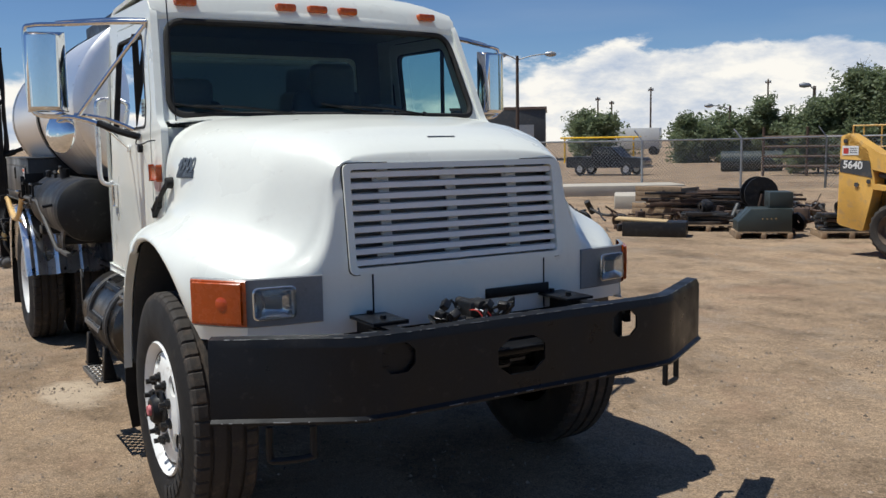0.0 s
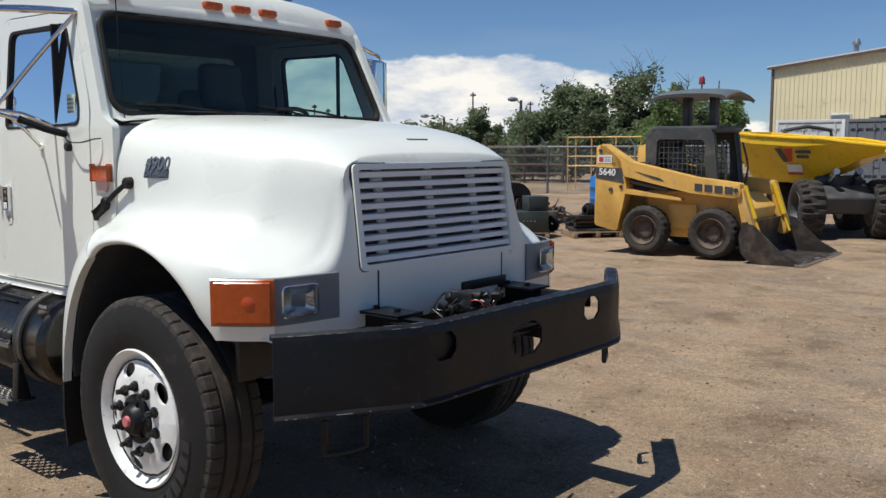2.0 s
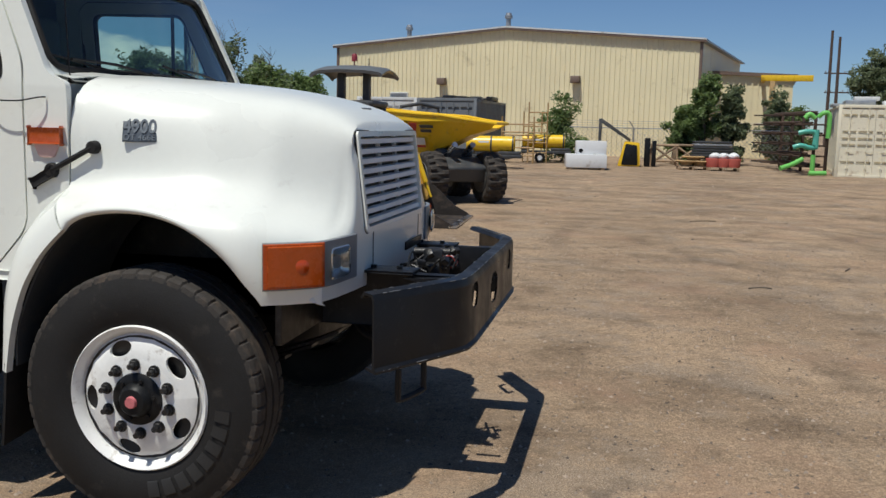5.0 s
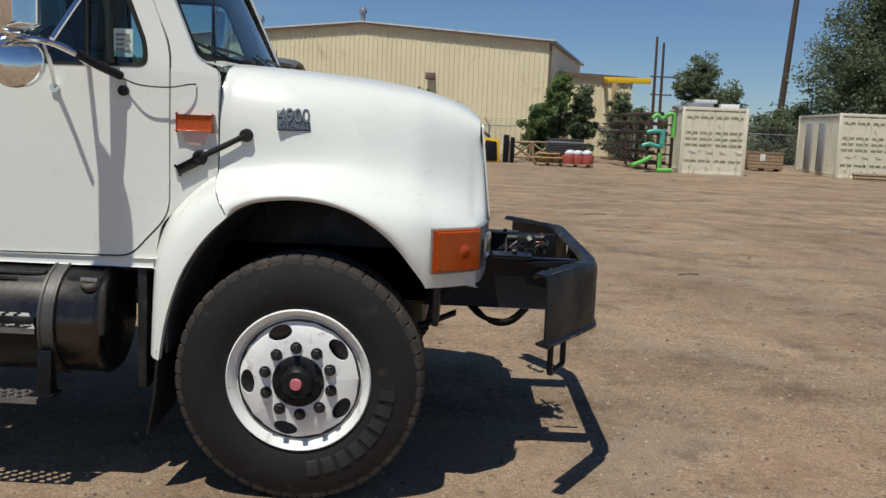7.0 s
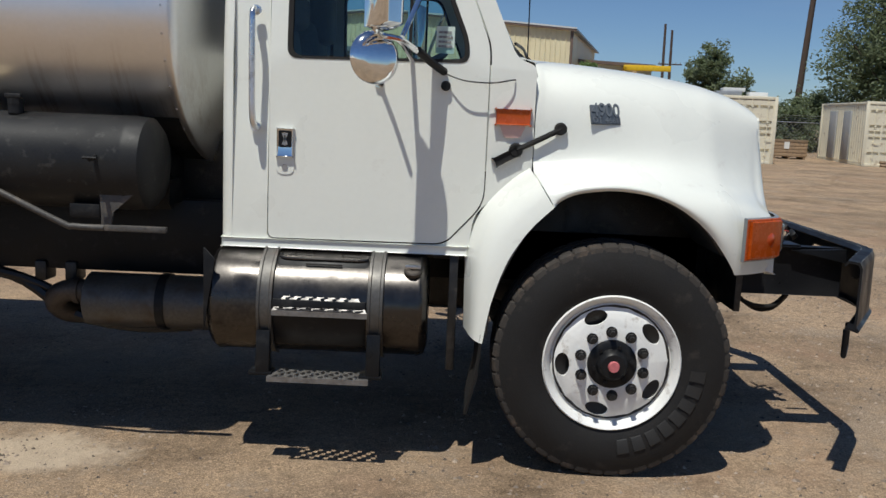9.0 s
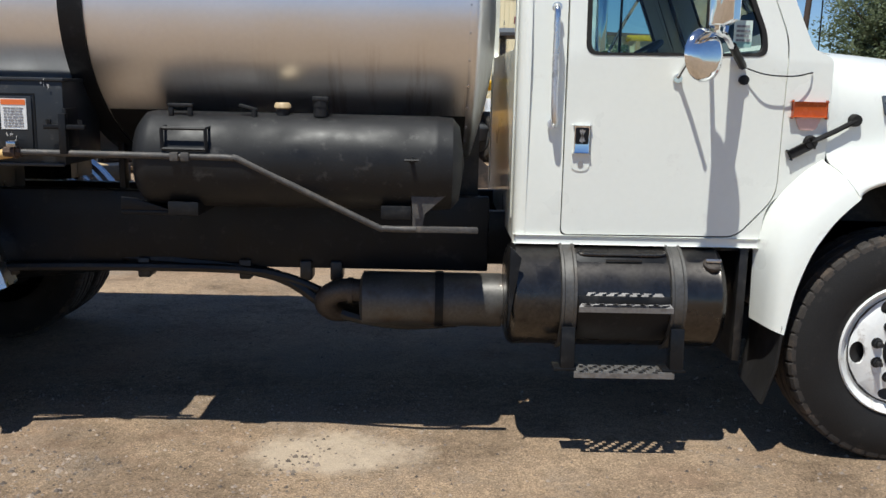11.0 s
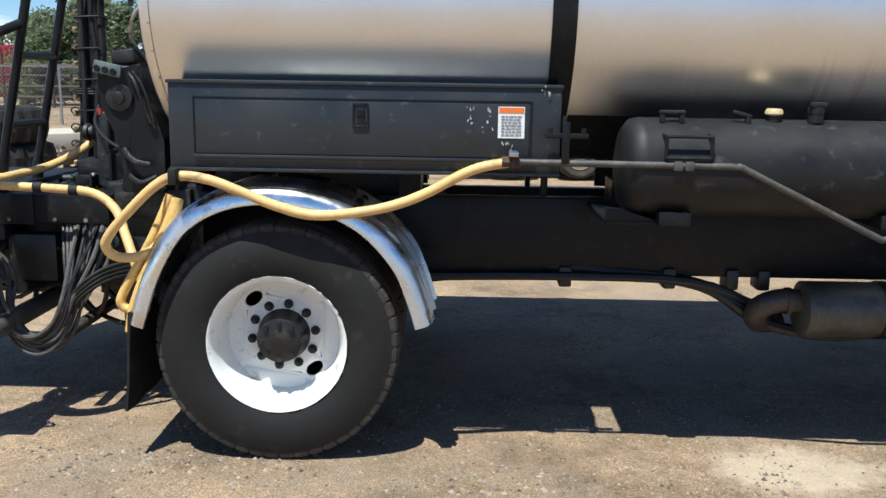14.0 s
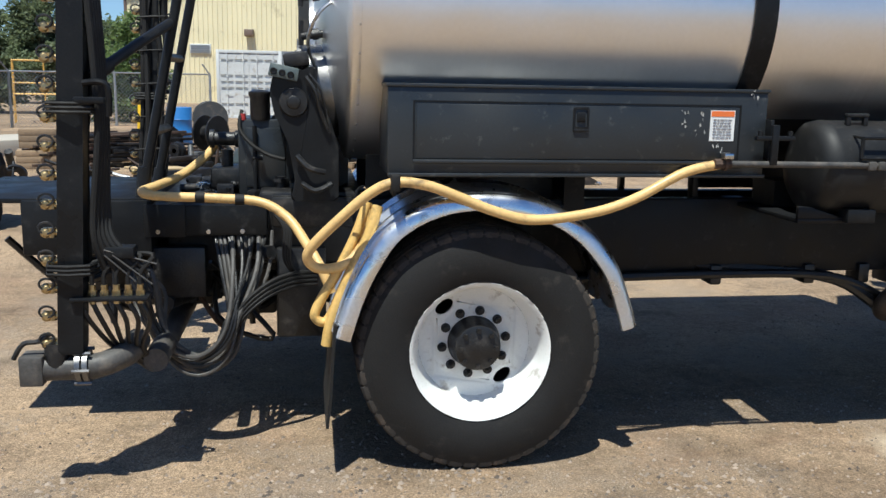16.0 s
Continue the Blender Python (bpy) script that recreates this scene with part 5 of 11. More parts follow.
# --- frame and running gear ---
def build_chassis():
    for side in (-1, 1):
        bm = bmesh.new()
        v0, v1 = sorted((side * 0.43, side * 0.51))
        box(bm, -6.2, 0.65, v0, v1, 0.76, 1.03, 0.01)
        part("frame_rail", bm, BLACK, truck)
    for x in (-6.0, -5.2, -4.2, -3.0, -1.9, -0.5):
        bm = bmesh.new()
        box(bm, x - 0.06, x + 0.06, -0.43, 0.43, 0.80, 1.0, 0.01)
        part("cross_member", bm, GREASE, truck)
    # tank bunk: deep sub-frame between rails and tank
    for side in (-1, 1):
        v0, v1 = sorted((side * 0.52, side * 0.60))
        bm = bmesh.new()
        box(bm, -5.3, -1.85, v0, v1, 0.74, 1.11 if side < 0 else 1.02, 0.01)
        part("tank_bunk", bm, BLACK, truck)
        for x in (-2.15, -4.3, -5.1):
            v0, v1 = sorted((side * 0.30, side * 0.62))
            bm = bmesh.new()
            prism(bm, [(x - 0.05, 1.06), (x + 0.05, 1.06), (x + 0.05, 1.48), (x - 0.05, 1.48)], v0, v1, "y")
            part("tank_post", bm, BLACK, truck)
        bm = bmesh.new()
        box(bm, -3.675, -3.645, side * 0.52 - 0.03, side * 0.52 + 0.03, 1.0, 1.46, 0.004)
        part("tank_strut", bm, BLACK, truck)
        # belly plates between the posts
        for x0, x1 in ((-5.28, -4.25), (-3.28, -1.9)):
            bm = bmesh.new()
            box(bm, x0, x1, side * 0.40 - 0.006, side * 0.40 + 0.006, 1.05, 1.50)
            part("belly_plate", bm, GREASE, truck)
    # axles, springs, drive shaft
    bm = bmesh.new()
    cyl(bm, (0, -1.0, 0.50), (0, 1.0, 0.50), 0.06, 14)
    for side in (-1, 1):
        for k in range(4):
            v0, v1 = sorted((side * 0.43, side * 0.52))
            rows = [(-0.65 + 1.3 * i / 10, 0.56 - 0.02 * k + 0.16 * ((i - 5) / 5) ** 2) for i in range(11)]
            if k:
                rows = rows[k:-k]
            prism(bm, rows + [(a, b - 0.014) for a, b in rows[::-1]], v0, v1, "y")
    part("front_axle", bm, GREASE, truck)
    bm = bmesh.new()
    cyl(bm, (-4.838, -0.9, 0.527), (-4.838, 0.9, 0.527), 0.09, 16)
    lathe(bm, [(-0.24, 0.0), (-0.2, 0.12), (-0.05, 0.21), (0.1, 0.21), (0.22, 0.1), (0.26, 0.0)], (-4.838, 0, 0.53), (1, 0, 0), 20)
    for side in (-1, 1):
        v0, v1 = sorted((side * 0.53, side * 0.62))
        rows = [(-5.5 + 1.3 * i / 10, 0.62 + 0.12 * ((i - 5) / 5) ** 2) for i in range(11)]
        prism(bm, rows + [(a, b - 0.07) for a, b in rows[::-1]], v0, v1, "y")
    part("rear_axle", bm, GREASE, truck)
    bm = bmesh.new()
    cyl(bm, (-1.6, 0, 0.80), (-3.1, 0, 0.72), 0.05, 14)
    cyl(bm, (-3.1, 0, 0.72), (-4.6, 0, 0.56), 0.05, 14)
    box(bm, -3.2, -3.0, -0.2, 0.2, 0.66, 0.84, 0.03)
    part("drive_shaft", bm, GREASE, truck)
    bm = bmesh.new()
    box(bm, -0.9, 0.5, -0.32, 0.32, 0.55, 1.35, 0.08)
    box(bm, -1.7, -0.9, -0.25, 0.25, 0.62, 1.0, 0.08)
    part("engine", bm, GREASE, truck)
    # lines and clutter hung below the rail
    bm = bmesh.new()
    tube(bm, [(-4.2, -0.55, 0.80), (-3.4, -0.58, 0.76), (-2.9, -0.60, 0.70), (-2.6, -0.62, 0.53), (-2.3, -0.62, 0.47), (-2.0, -0.6, 0.48)], 0.03, 8, 5)
    for x in (-3.55, -3.05, -2.75, -2.6):
        box(bm, x - 0.03, x + 0.03, -0.62, -0.5, 0.68, 0.78, 0.01)
    tube(bm, [(-4.3, -0.62, 0.72), (-3.6, -0.62, 0.735), (-2.95, -0.62, 0.72), (-2.62, -0.6, 0.60), (-2.5, -0.58, 0.56)], 0.022, 8, 4)
    part("brake_line", bm, GREASE, truck)
    bm = bmesh.new()
    tube(bm, [(0.70, -0.45, 0.76), (0.78, -0.5, 0.70), (0.90, -0.5, 0.69), (0.98, -0.48, 0.75)], 0.012, 8, 5)
    tube(bm, [(0.72, -0.40, 0.76), (0.82, -0.46, 0.67), (0.92, -0.46, 0.67), (1.0, -0.44, 0.74)], 0.01, 8, 5)
    part("tow_hose", bm, RUBBER, truck)


build_chassis()


def build_fuel_tank():
    cv, cz, r = -0.93, 0.715, 0.235
    bm = bmesh.new()
    lathe(bm, [(0, 0), (0.0, 0.19), (0.012, 0.222), (0.03, r), (0.035, r + 0.003), (0.045, r), (0.30, r), (0.69, r), (0.925, r), (0.935, r + 0.003), (0.94, r), (0.958, 0.222), (0.97, 0.19), (0.97, 0)], (-1.79, cv, cz), (1, 0, 0), 72)
    tank = part("fuel_tank", bm, FUEL, truck, "dark aluminium fuel tank with step plates")

    def shell_at(a, d):
        return cv - (r + d) * math.cos(radians(a)), cz + (r + d) * math.sin(radians(a))
    for x in (-1.525, -1.045):
        bm = bmesh.new()
        rows = []
        for k in range(37):
            a = -75 + 190 * k / 36
            (y0, z0), (y1, z1) = shell_at(a, 0.004), shell_at(a, 0.016)
            rows.append([(x - 0.036, y0, z0), (x - 0.033, y1, z1), (x - 0.022, y1, z1), (x - 0.018, *shell_at(a, 0.011)), (x + 0.018, *shell_at(a, 0.011)), (x + 0.022, y1, z1), (x + 0.033, y1, z1), (x + 0.036, y0, z0)])
        sheet(bm, rows)
        part("tank_strap", bm, MUFFS, tank, smooth=30)
        bm = bmesh.new()
        prism(bm, [(-1.185, 0.62), (-1.165, 0.62), (-1.13, 0.46), (-1.13, 0.43), (-1.20, 0.43)], x - 0.03, x + 0.03, "x", 0.004)
        box(bm, x - 0.06, x + 0.04, -1.20, -1.11, 0.425, 0.44, 0.003)
        part("step_hanger", bm, BLACK, tank)
    # moulded black step insert between the straps
    bm = bmesh.new()
    rows = []
    for a, d in ((62, 0.004), (58, 0.012), (52, 0.004), (30, -0.012), (12, -0.018), (10, 0.022), (4, 0.026), (-2, 0.020), (-25, 0.010), (-45, 0.004)):
        y, z = shell_at(a, d)
        rows.append([(-1.487, y + 0.004, z), (-1.475, y, z), (-1.10, y, z), (-1.085, y + 0.004, z)])
    sheet(bm, rows)
    thicken(bm, 0.004)
    insert = part("step_insert", bm, BLACK, tank, "black moulded step insert", smooth=30)
    for a, d in ((57, 0.014), (1, 0.028)):
        bm = bmesh.new()
        y, z = shell_at(a, d)
        tube(bm, [(-1.472, y + 0.02, z + 0.012), (-1.455, y, z), (-1.28, y - 0.002, z), (-1.11, y, z), (-1.092, y + 0.02, z + 0.012)], 0.007, 8, 4)
        part("step_bead", bm, FUEL, insert, "bright worn edge")
    bm = bmesh.new()
    y, z = shell_at(50, 0.012)
    box(bm, -1.36, -1.20, y - 0.004, y + 0.004, z - 0.003, z + 0.003, 0.001)
    part("insert_rib", bm, FUEL, insert)
    # perforated tread plates: a punched sheet, its holes with raised collars
    for name, x0, x1, y0, y1, z, taper, rise in (("upper_step", -1.487, -1.075, -1.200, -1.152, 0.716, 0.05, 0.064), ("lower_step", -1.50, -1.06, -1.225, -1.10, 0.428, 0.02, 0.0)):
        bm = bmesh.new()
        nx, ny = 20, 5
        grid = []
        for j in range(ny + 1):
            t = j / ny
            a, b = x0 + taper * t, x1 - taper * t
            grid.append([bm.verts.new((a + (b - a) * i / nx, y0 + (y1 - y0) * t, z + rise * t)) for i in range(nx + 1)])
        for j in range(ny):
            for i in range(nx):
                if (i + 2 * j) % 3 == 1 and 0 < i < nx - 1:
                    continue
                bm.faces.new((grid[j][i], grid[j][i + 1], grid[j + 1][i + 1], grid[j + 1][i]))
        thicken(bm, 0.005)
        box(bm, x0, x1, y0 - 0.004, y0 + 0.002, z - 0.022, z + 0.001)
        plate = part(name, bm, STEPM, tank, "perforated metal step", smooth=0)
        for j in range(2):
            for i in range(2, nx - 1, 3):
                t = (j * 2 + 0.5) / ny
                bm = bmesh.new()
                a, b = x0 + taper * t, x1 - taper * t
                lathe(bm, [(0, 0.006), (0.005, 0.005), (0.005, 0.003)], (a + (b - a) * (i + 0.5) / nx, y0 + (y1 - y0) * t, z + rise * t + 0.001), (0, -rise, y1 - y0), 6)
                part("collar", bm, STEPM, plate, smooth=0)
    # winged filler cap on its short neck
    bm = bmesh.new()
    lathe(bm, [(0, 0.034), (0.025, 0.034), (0.026, 0.040), (0.042, 0.040), (0.048, 0.034), (0.050, 0.012), (0.056, 0.010), (0.056, 0.0)], (-0.888, -1.075, 0.86), (0, -0.45, 0.9), 20)
    cap = part("fuel_cap", bm, MUFF, tank, "dark winged filler cap")
    bm = bmesh.new()
    box(bm, -0.922, -0.854, -1.112, -1.102, 0.905, 0.922, 0.004)
    part("cap_wing", bm, STEEL, cap)
    bm = bmesh.new()
    prism(bm, [(-1.79, 0.97), (-1.74, 0.92), (-1.79, 0.60)], -1.165, -1.15, "y", 0.002)
    part("tank_shield", bm, BLACK, tank)


STEPM = mat("worn step plate", (0.21, 0.20, 0.19), 0.48, 0.6, vary=0.3, scale=30, bump=0.1)
build_fuel_tank()


def build_muffler():
    bm = bmesh.new()
    lathe(bm, [(0, 0), (0, 0.10), (0.015, 0.13), (0.68, 0.13), (0.69, 0.11), (0.69, 0)], (-2.47, -0.72, 0.625), (1, 0, 0), 28)
    muffler = part("muffler", bm, MUFFS, truck, "sooty aluminised steel exhaust muffler")
    bm = bmesh.new()
    lathe(bm, [(-0.02, 0.132), (-0.02, 0.137), (0.02, 0.137), (0.02, 0.132)], (-2.09, -0.72, 0.625), (1, 0, 0), 28)
    part("muffler_strap", bm, BLACK, muffler)
    bm = bmesh.new()
    tube(bm, [(-2.45, -0.72, 0.66), (-2.56, -0.72, 0.66), (-2.63, -0.70, 0.625), (-2.645, -0.66, 0.57), (-2.60, -0.60, 0.525), (-2.50, -0.52, 0.51)], 0.055, 14, 6)
    lathe(bm, [(-0.012, 0.055), (-0.012, 0.063), (0.012, 0.063), (0.012, 0.055)], (-2.52, -0.72, 0.66), (1, 0, 0), 18)
    part("exhaust_elbow", bm, MUFF, muffler)


build_muffler()


# --- asphalt tank ---
TZ, TA, TB, TL = 1.98, 1.11, 0.76, 0.73


def oval(x, k, n=72, dz=0.0):
    """The tank's section: rounder above its widest line than below."""
    out = []
    for i in range(n):
        a = 2 * math.pi * i / n
        out.append((x, TA * k * math.cos(a), TZ + dz + (TB if math.sin(a) > 0 else TL) * k * math.sin(a)))
    return out


def tank_skin():
    m = mat("polished stainless tank skin", (0.84, 0.84, 0.85), 0.39, 1.0, vary=0.03, scale=3, fine=50, bump=0.02, rough_vary=0.05)
    nt = m.node_tree
    n, link = nt.nodes.new, nt.links.new
    b = nt.nodes["Principled BSDF"]
    co, sep = n("ShaderNodeTexCoord"), n("ShaderNodeSeparateXYZ")
    link(co.outputs["Object"], sep.inputs[0])
    # drips of tar run down from the seams of the lower half
    mp = n("ShaderNodeMapping")
    mp.inputs["Scale"].default_value = (8.0, 1.0, 0.35)
    link(co.outputs["Object"], mp.inputs["Vector"])
    t = n("ShaderNodeTexNoise")
    t.inputs["Scale"].default_value, t.inputs["Detail"].default_value, t.inputs["Roughness"].default_value = 1.4, 8, 0.7
    link(mp.outputs[0], t.inputs["Vector"])
    r = n("ShaderNodeMapRange")
    r.inputs[1].default_value, r.inputs[2].default_value, r.inputs[3].default_value, r.inputs[4].default_value = 0.50, 0.70, 0.0, 0.75
    link(t.outputs["Fac"], r.inputs[0])
    h = n("ShaderNodeMapRange")
    h.inputs[1].default_value, h.inputs[2].default_value = 1.84, 1.60
    link(sep.outputs[2], h.inputs[0])
    # most of them under the front seam, where the hatch spills
    fore = n("ShaderNodeMapRange")
    fore.inputs[1].default_value, fore.inputs[2].default_value, fore.inputs[3].default_value, fore.inputs[4].default_value = -3.2, -2.3, 0.12, 1.0
    link(sep.outputs[0], fore.inputs[0])
    where = n("ShaderNodeMath")
    where.operation = "MULTIPLY"
    link(h.outputs[0], where.inputs[0])
    link(fore.outputs[0], where.inputs[1])
    mul = n("ShaderNodeMath")
    mul.operation = "MULTIPLY"
    link(r.outputs[0], mul.inputs[0])
    link(where.outputs[0], mul.inputs[1])
    mix = n("ShaderNodeMixRGB")
    mix.inputs[2].default_value = (0.24, 0.13, 0.06, 1)
    link(mul.outputs[0], mix.inputs[0])
    link(b.inputs["Base Color"].links[0].from_socket, mix.inputs[1])
    link(mix.outputs[0], b.inputs["Base Color"])
    return m


SKIN = tank_skin()


def build_tank():
    bm = bmesh.new()
    sheet(bm, [oval(x, 1.0) for x in (-5.37, -4.9, -4.4, -3.9, -3.4, -2.9, -2.4, -1.96)], closed=True)
    shell = part("tank_shell", bm, SKIN, truck, "polished oval stainless tank, tar-streaked below", smooth=60)
    for x, dx in ((-5.37, -1), (-1.96, 1)):
        bm = bmesh.new()
        rows = [oval(x - 0.03 * dx, 1.004), oval(x, 1.010), oval(x + 0.008 * dx, 1.006)]
        for k in range(1, 8):
            f = 1 - (k / 8) ** 1.4
            rows.append(oval(x + dx * (0.012 + 0.13 * (1 - f * f)), max(f, 0.03)))
        rows.append(oval(x + dx * 0.15, 0.01))
        sheet(bm, rows, closed=True)
        part("tank_head", bm, SKIN, shell, "dished tank end", smooth=50)
        # row of rivets along the wrapper's edge
        for i in range(40):
            rv = bmesh.new()
            a = 2 * math.pi * i / 40
            c = Vector((x - dx * 0.025, TA * 1.004 * math.cos(a), TZ + (TB if math.sin(a) > 0 else TL) * 1.004 * math.sin(a)))
            cyl(rv, c, c + Vector((0, math.cos(a), math.sin(a))) * 0.006, 0.0055, 6)
            part("rivet", rv, STEEL, shell)
    # black strap round the tank
    bm = bmesh.new()
    sheet(bm, [oval(-3.705, 1.002), oval(-3.705, 1.010), oval(-3.605, 1.010), oval(-3.605, 1.002)], closed=True)
    part("tank_band", bm, BLACK, shell, "black wrap band", smooth=30)
    # dark reflection under the lower belly, put in as a black sheet
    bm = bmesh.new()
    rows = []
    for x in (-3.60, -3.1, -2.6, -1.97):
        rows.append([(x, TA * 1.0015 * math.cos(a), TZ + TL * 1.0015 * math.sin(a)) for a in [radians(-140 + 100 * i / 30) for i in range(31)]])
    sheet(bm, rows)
    part("belly_shade", bm, TANKBLK, shell)
    # walkway rails on the top
    bm = bmesh.new()
    for v in (-0.42, 0.42):
        box(bm, -5.2, -2.0, v - 0.02, v + 0.02, TZ + TB - 0.05, TZ + TB + 0.10, 0.005)
    box(bm, -5.2, -2.0, -0.42, 0.42, TZ + TB - 0.02, TZ + TB + 0.02, 0.005)
    lathe(bm, [(0, 0.3), (0.14, 0.3), (0.16, 0.28), (0.16, 0)], (-3.9, 0, TZ + TB), (0, 0, 1), 24)
    part("walkway", bm, BLACK, shell)
    # rear manhole and flue
    bm = bmesh.new()
    lathe(bm, [(0, 0.24), (0.10, 0.24), (0.11, 0.28), (0.14, 0.28), (0.14, 0.0)], (-5.40, 0.25, 1.82), (-1, 0, 0), 32)
    part("burner_flange", bm, STEEL, shell, "round stainless burner flange")
    return shell


build_tank()


# --- mirrors ---
def build_mirror(side):
    s = side
    bm = bmesh.new()
    # C-shaped tube that carries the glass
    tube(bm, [(-0.76, s * 0.925, 2.345), (-0.86, s * 1.10, 2.345), (-0.98, s * 1.30, 2.34), (-1.05, s * 1.44, 2.335), (-1.065, s * 1.475, 2.30), (-1.065, s * 1.475, 2.10), (-1.06, s * 1.465, 1.92), (-1.04, s * 1.41, 1.875),
              (-0.96, s * 1.27, 1.865), (-0.87, s * 1.12, 1.81), (-0.79, s * 1.00, 1.76)], 0.012, 8, 5)
    tube(bm, [(-0.77, s * 0.935, 2.335), (-0.88, s * 1.10, 2.10), (-0.96, s * 1.25, 1.88)], 0.011, 8, 3)
    tube(bm, [(-0.775, s * 0.930, 2.36), (-0.90, s * 1.12, 2.365), (-1.0, s * 1.33, 2.35)], 0.008, 8, 3)
    tube(bm, [(-1.07, s * 0.985, 1.70), (-1.045, s * 1.08, 1.79), (-1.02, s * 1.19, 1.875)], 0.009, 8, 2)
    tube(bm, [(-0.93, s * 0.985, 1.80), (-0.965, s * 1.12, 1.86), (-1.0, s * 1.27, 1.88)], 0.010, 8, 2)
    cyl(bm, (-1.07, s * 0.975, 1.70), (-1.07, s * 0.995, 1.70), 0.020, 12)
    arm = part("mirror_arm", bm, CHROME, truck, "bright tubular mirror bracket")
    bm = bmesh.new()
    tube(bm, [(-0.90, s * 1.17, 1.835), (-0.84, s * 1.08, 1.79), (-0.79, s * 0.99, 1.76)], 0.018, 8, 3)
    cyl(bm, (-0.78, s * 0.97, 1.70), (-0.78, s * 1.005, 1.70), 0.022, 12, None, 0.004)
    part("mirror_clamp", bm, BLACK, arm)
    # aerial lead that droops from the bracket to the cowl
    bm = bmesh.new()
    tube(bm, [(-0.79, s * 1.0, 1.755), (-0.70, s * 1.03, 1.725), (-0.58, s * 1.03, 1.72), (-0.50, s * 1.01, 1.735), (-0.478, s * 0.985, 1.738)], 0.0035, 6, 5)
    part("mirror_wire", bm, BLACK, arm)
    # tall flat mirror
    m = pose(-1.045, s * 1.385, 2.10, 0, 0, s * 16)
    bm = bmesh.new()
    rows = []
    for z, k in ((-0.205, 0.25), (-0.198, 0.7), (-0.18, 1.0), (0.18, 1.0), (0.198, 0.7), (0.205, 0.25)):
        rows.append([(-0.022, -0.098, z)] + [(-0.022 + k * (0.030 + 0.085 * (1 - (a / 0.098) ** 2) ** 0.5), a, z) for a in [-0.098 + 0.196 * i / 14 for i in range(15)]] + [(-0.022, 0.098, z)])
    vs = sheet(bm, rows, closed=True)
    bm.faces.new(vs[0])
    bm.faces.new(vs[-1])
    bmesh.ops.transform(bm, matrix=m, verts=bm.verts)
    case = part("mirror_case", bm, CHROME, arm, "polished rectangular mirror case")
    bm = bmesh.new()
    prism(bm, rounded([(-0.090, -0.195), (0.090, -0.195), (0.090, 0.195), (-0.090, 0.195)], 0.014), -0.0245, -0.0225, "x")
    bmesh.ops.transform(bm, matrix=m, verts=bm.verts)
    part("mirror_glass", bm, MIRROR, case)
    # round spot mirror under it
    bm = bmesh.new()
    lathe(bm, [(0.030, 0.0), (0.028, 0.05), (0.018, 0.085), (0.0, 0.105), (-0.010, 0.107), (-0.014, 0.100)], (0, 0, 0), (1, 0, 0), 36)
    ms = pose(-1.06, s * 1.335, 1.79, 0, -4, s * 58)
    bmesh.ops.transform(bm, matrix=ms, verts=bm.verts)
    spot = part("spot_mirror", bm, CHROME, arm, "round convex spot mirror")
    bm = bmesh.new()
    lathe(bm, [(-0.014, 0.100), (-0.022, 0.07), (-0.027, 0.03), (-0.028, 0.0)], (0, 0, 0), (1, 0, 0), 36)
    bmesh.ops.transform(bm, matrix=ms, verts=bm.verts)
    part("spot_glass", bm, MIRROR, spot)


MIRROR = mat("mirror glass", (0.85, 0.86, 0.87), 0.02, 1.0, vary=0.02, bump=0, rough_vary=0.01)
for s in (-1, 1):
    build_mirror(s)


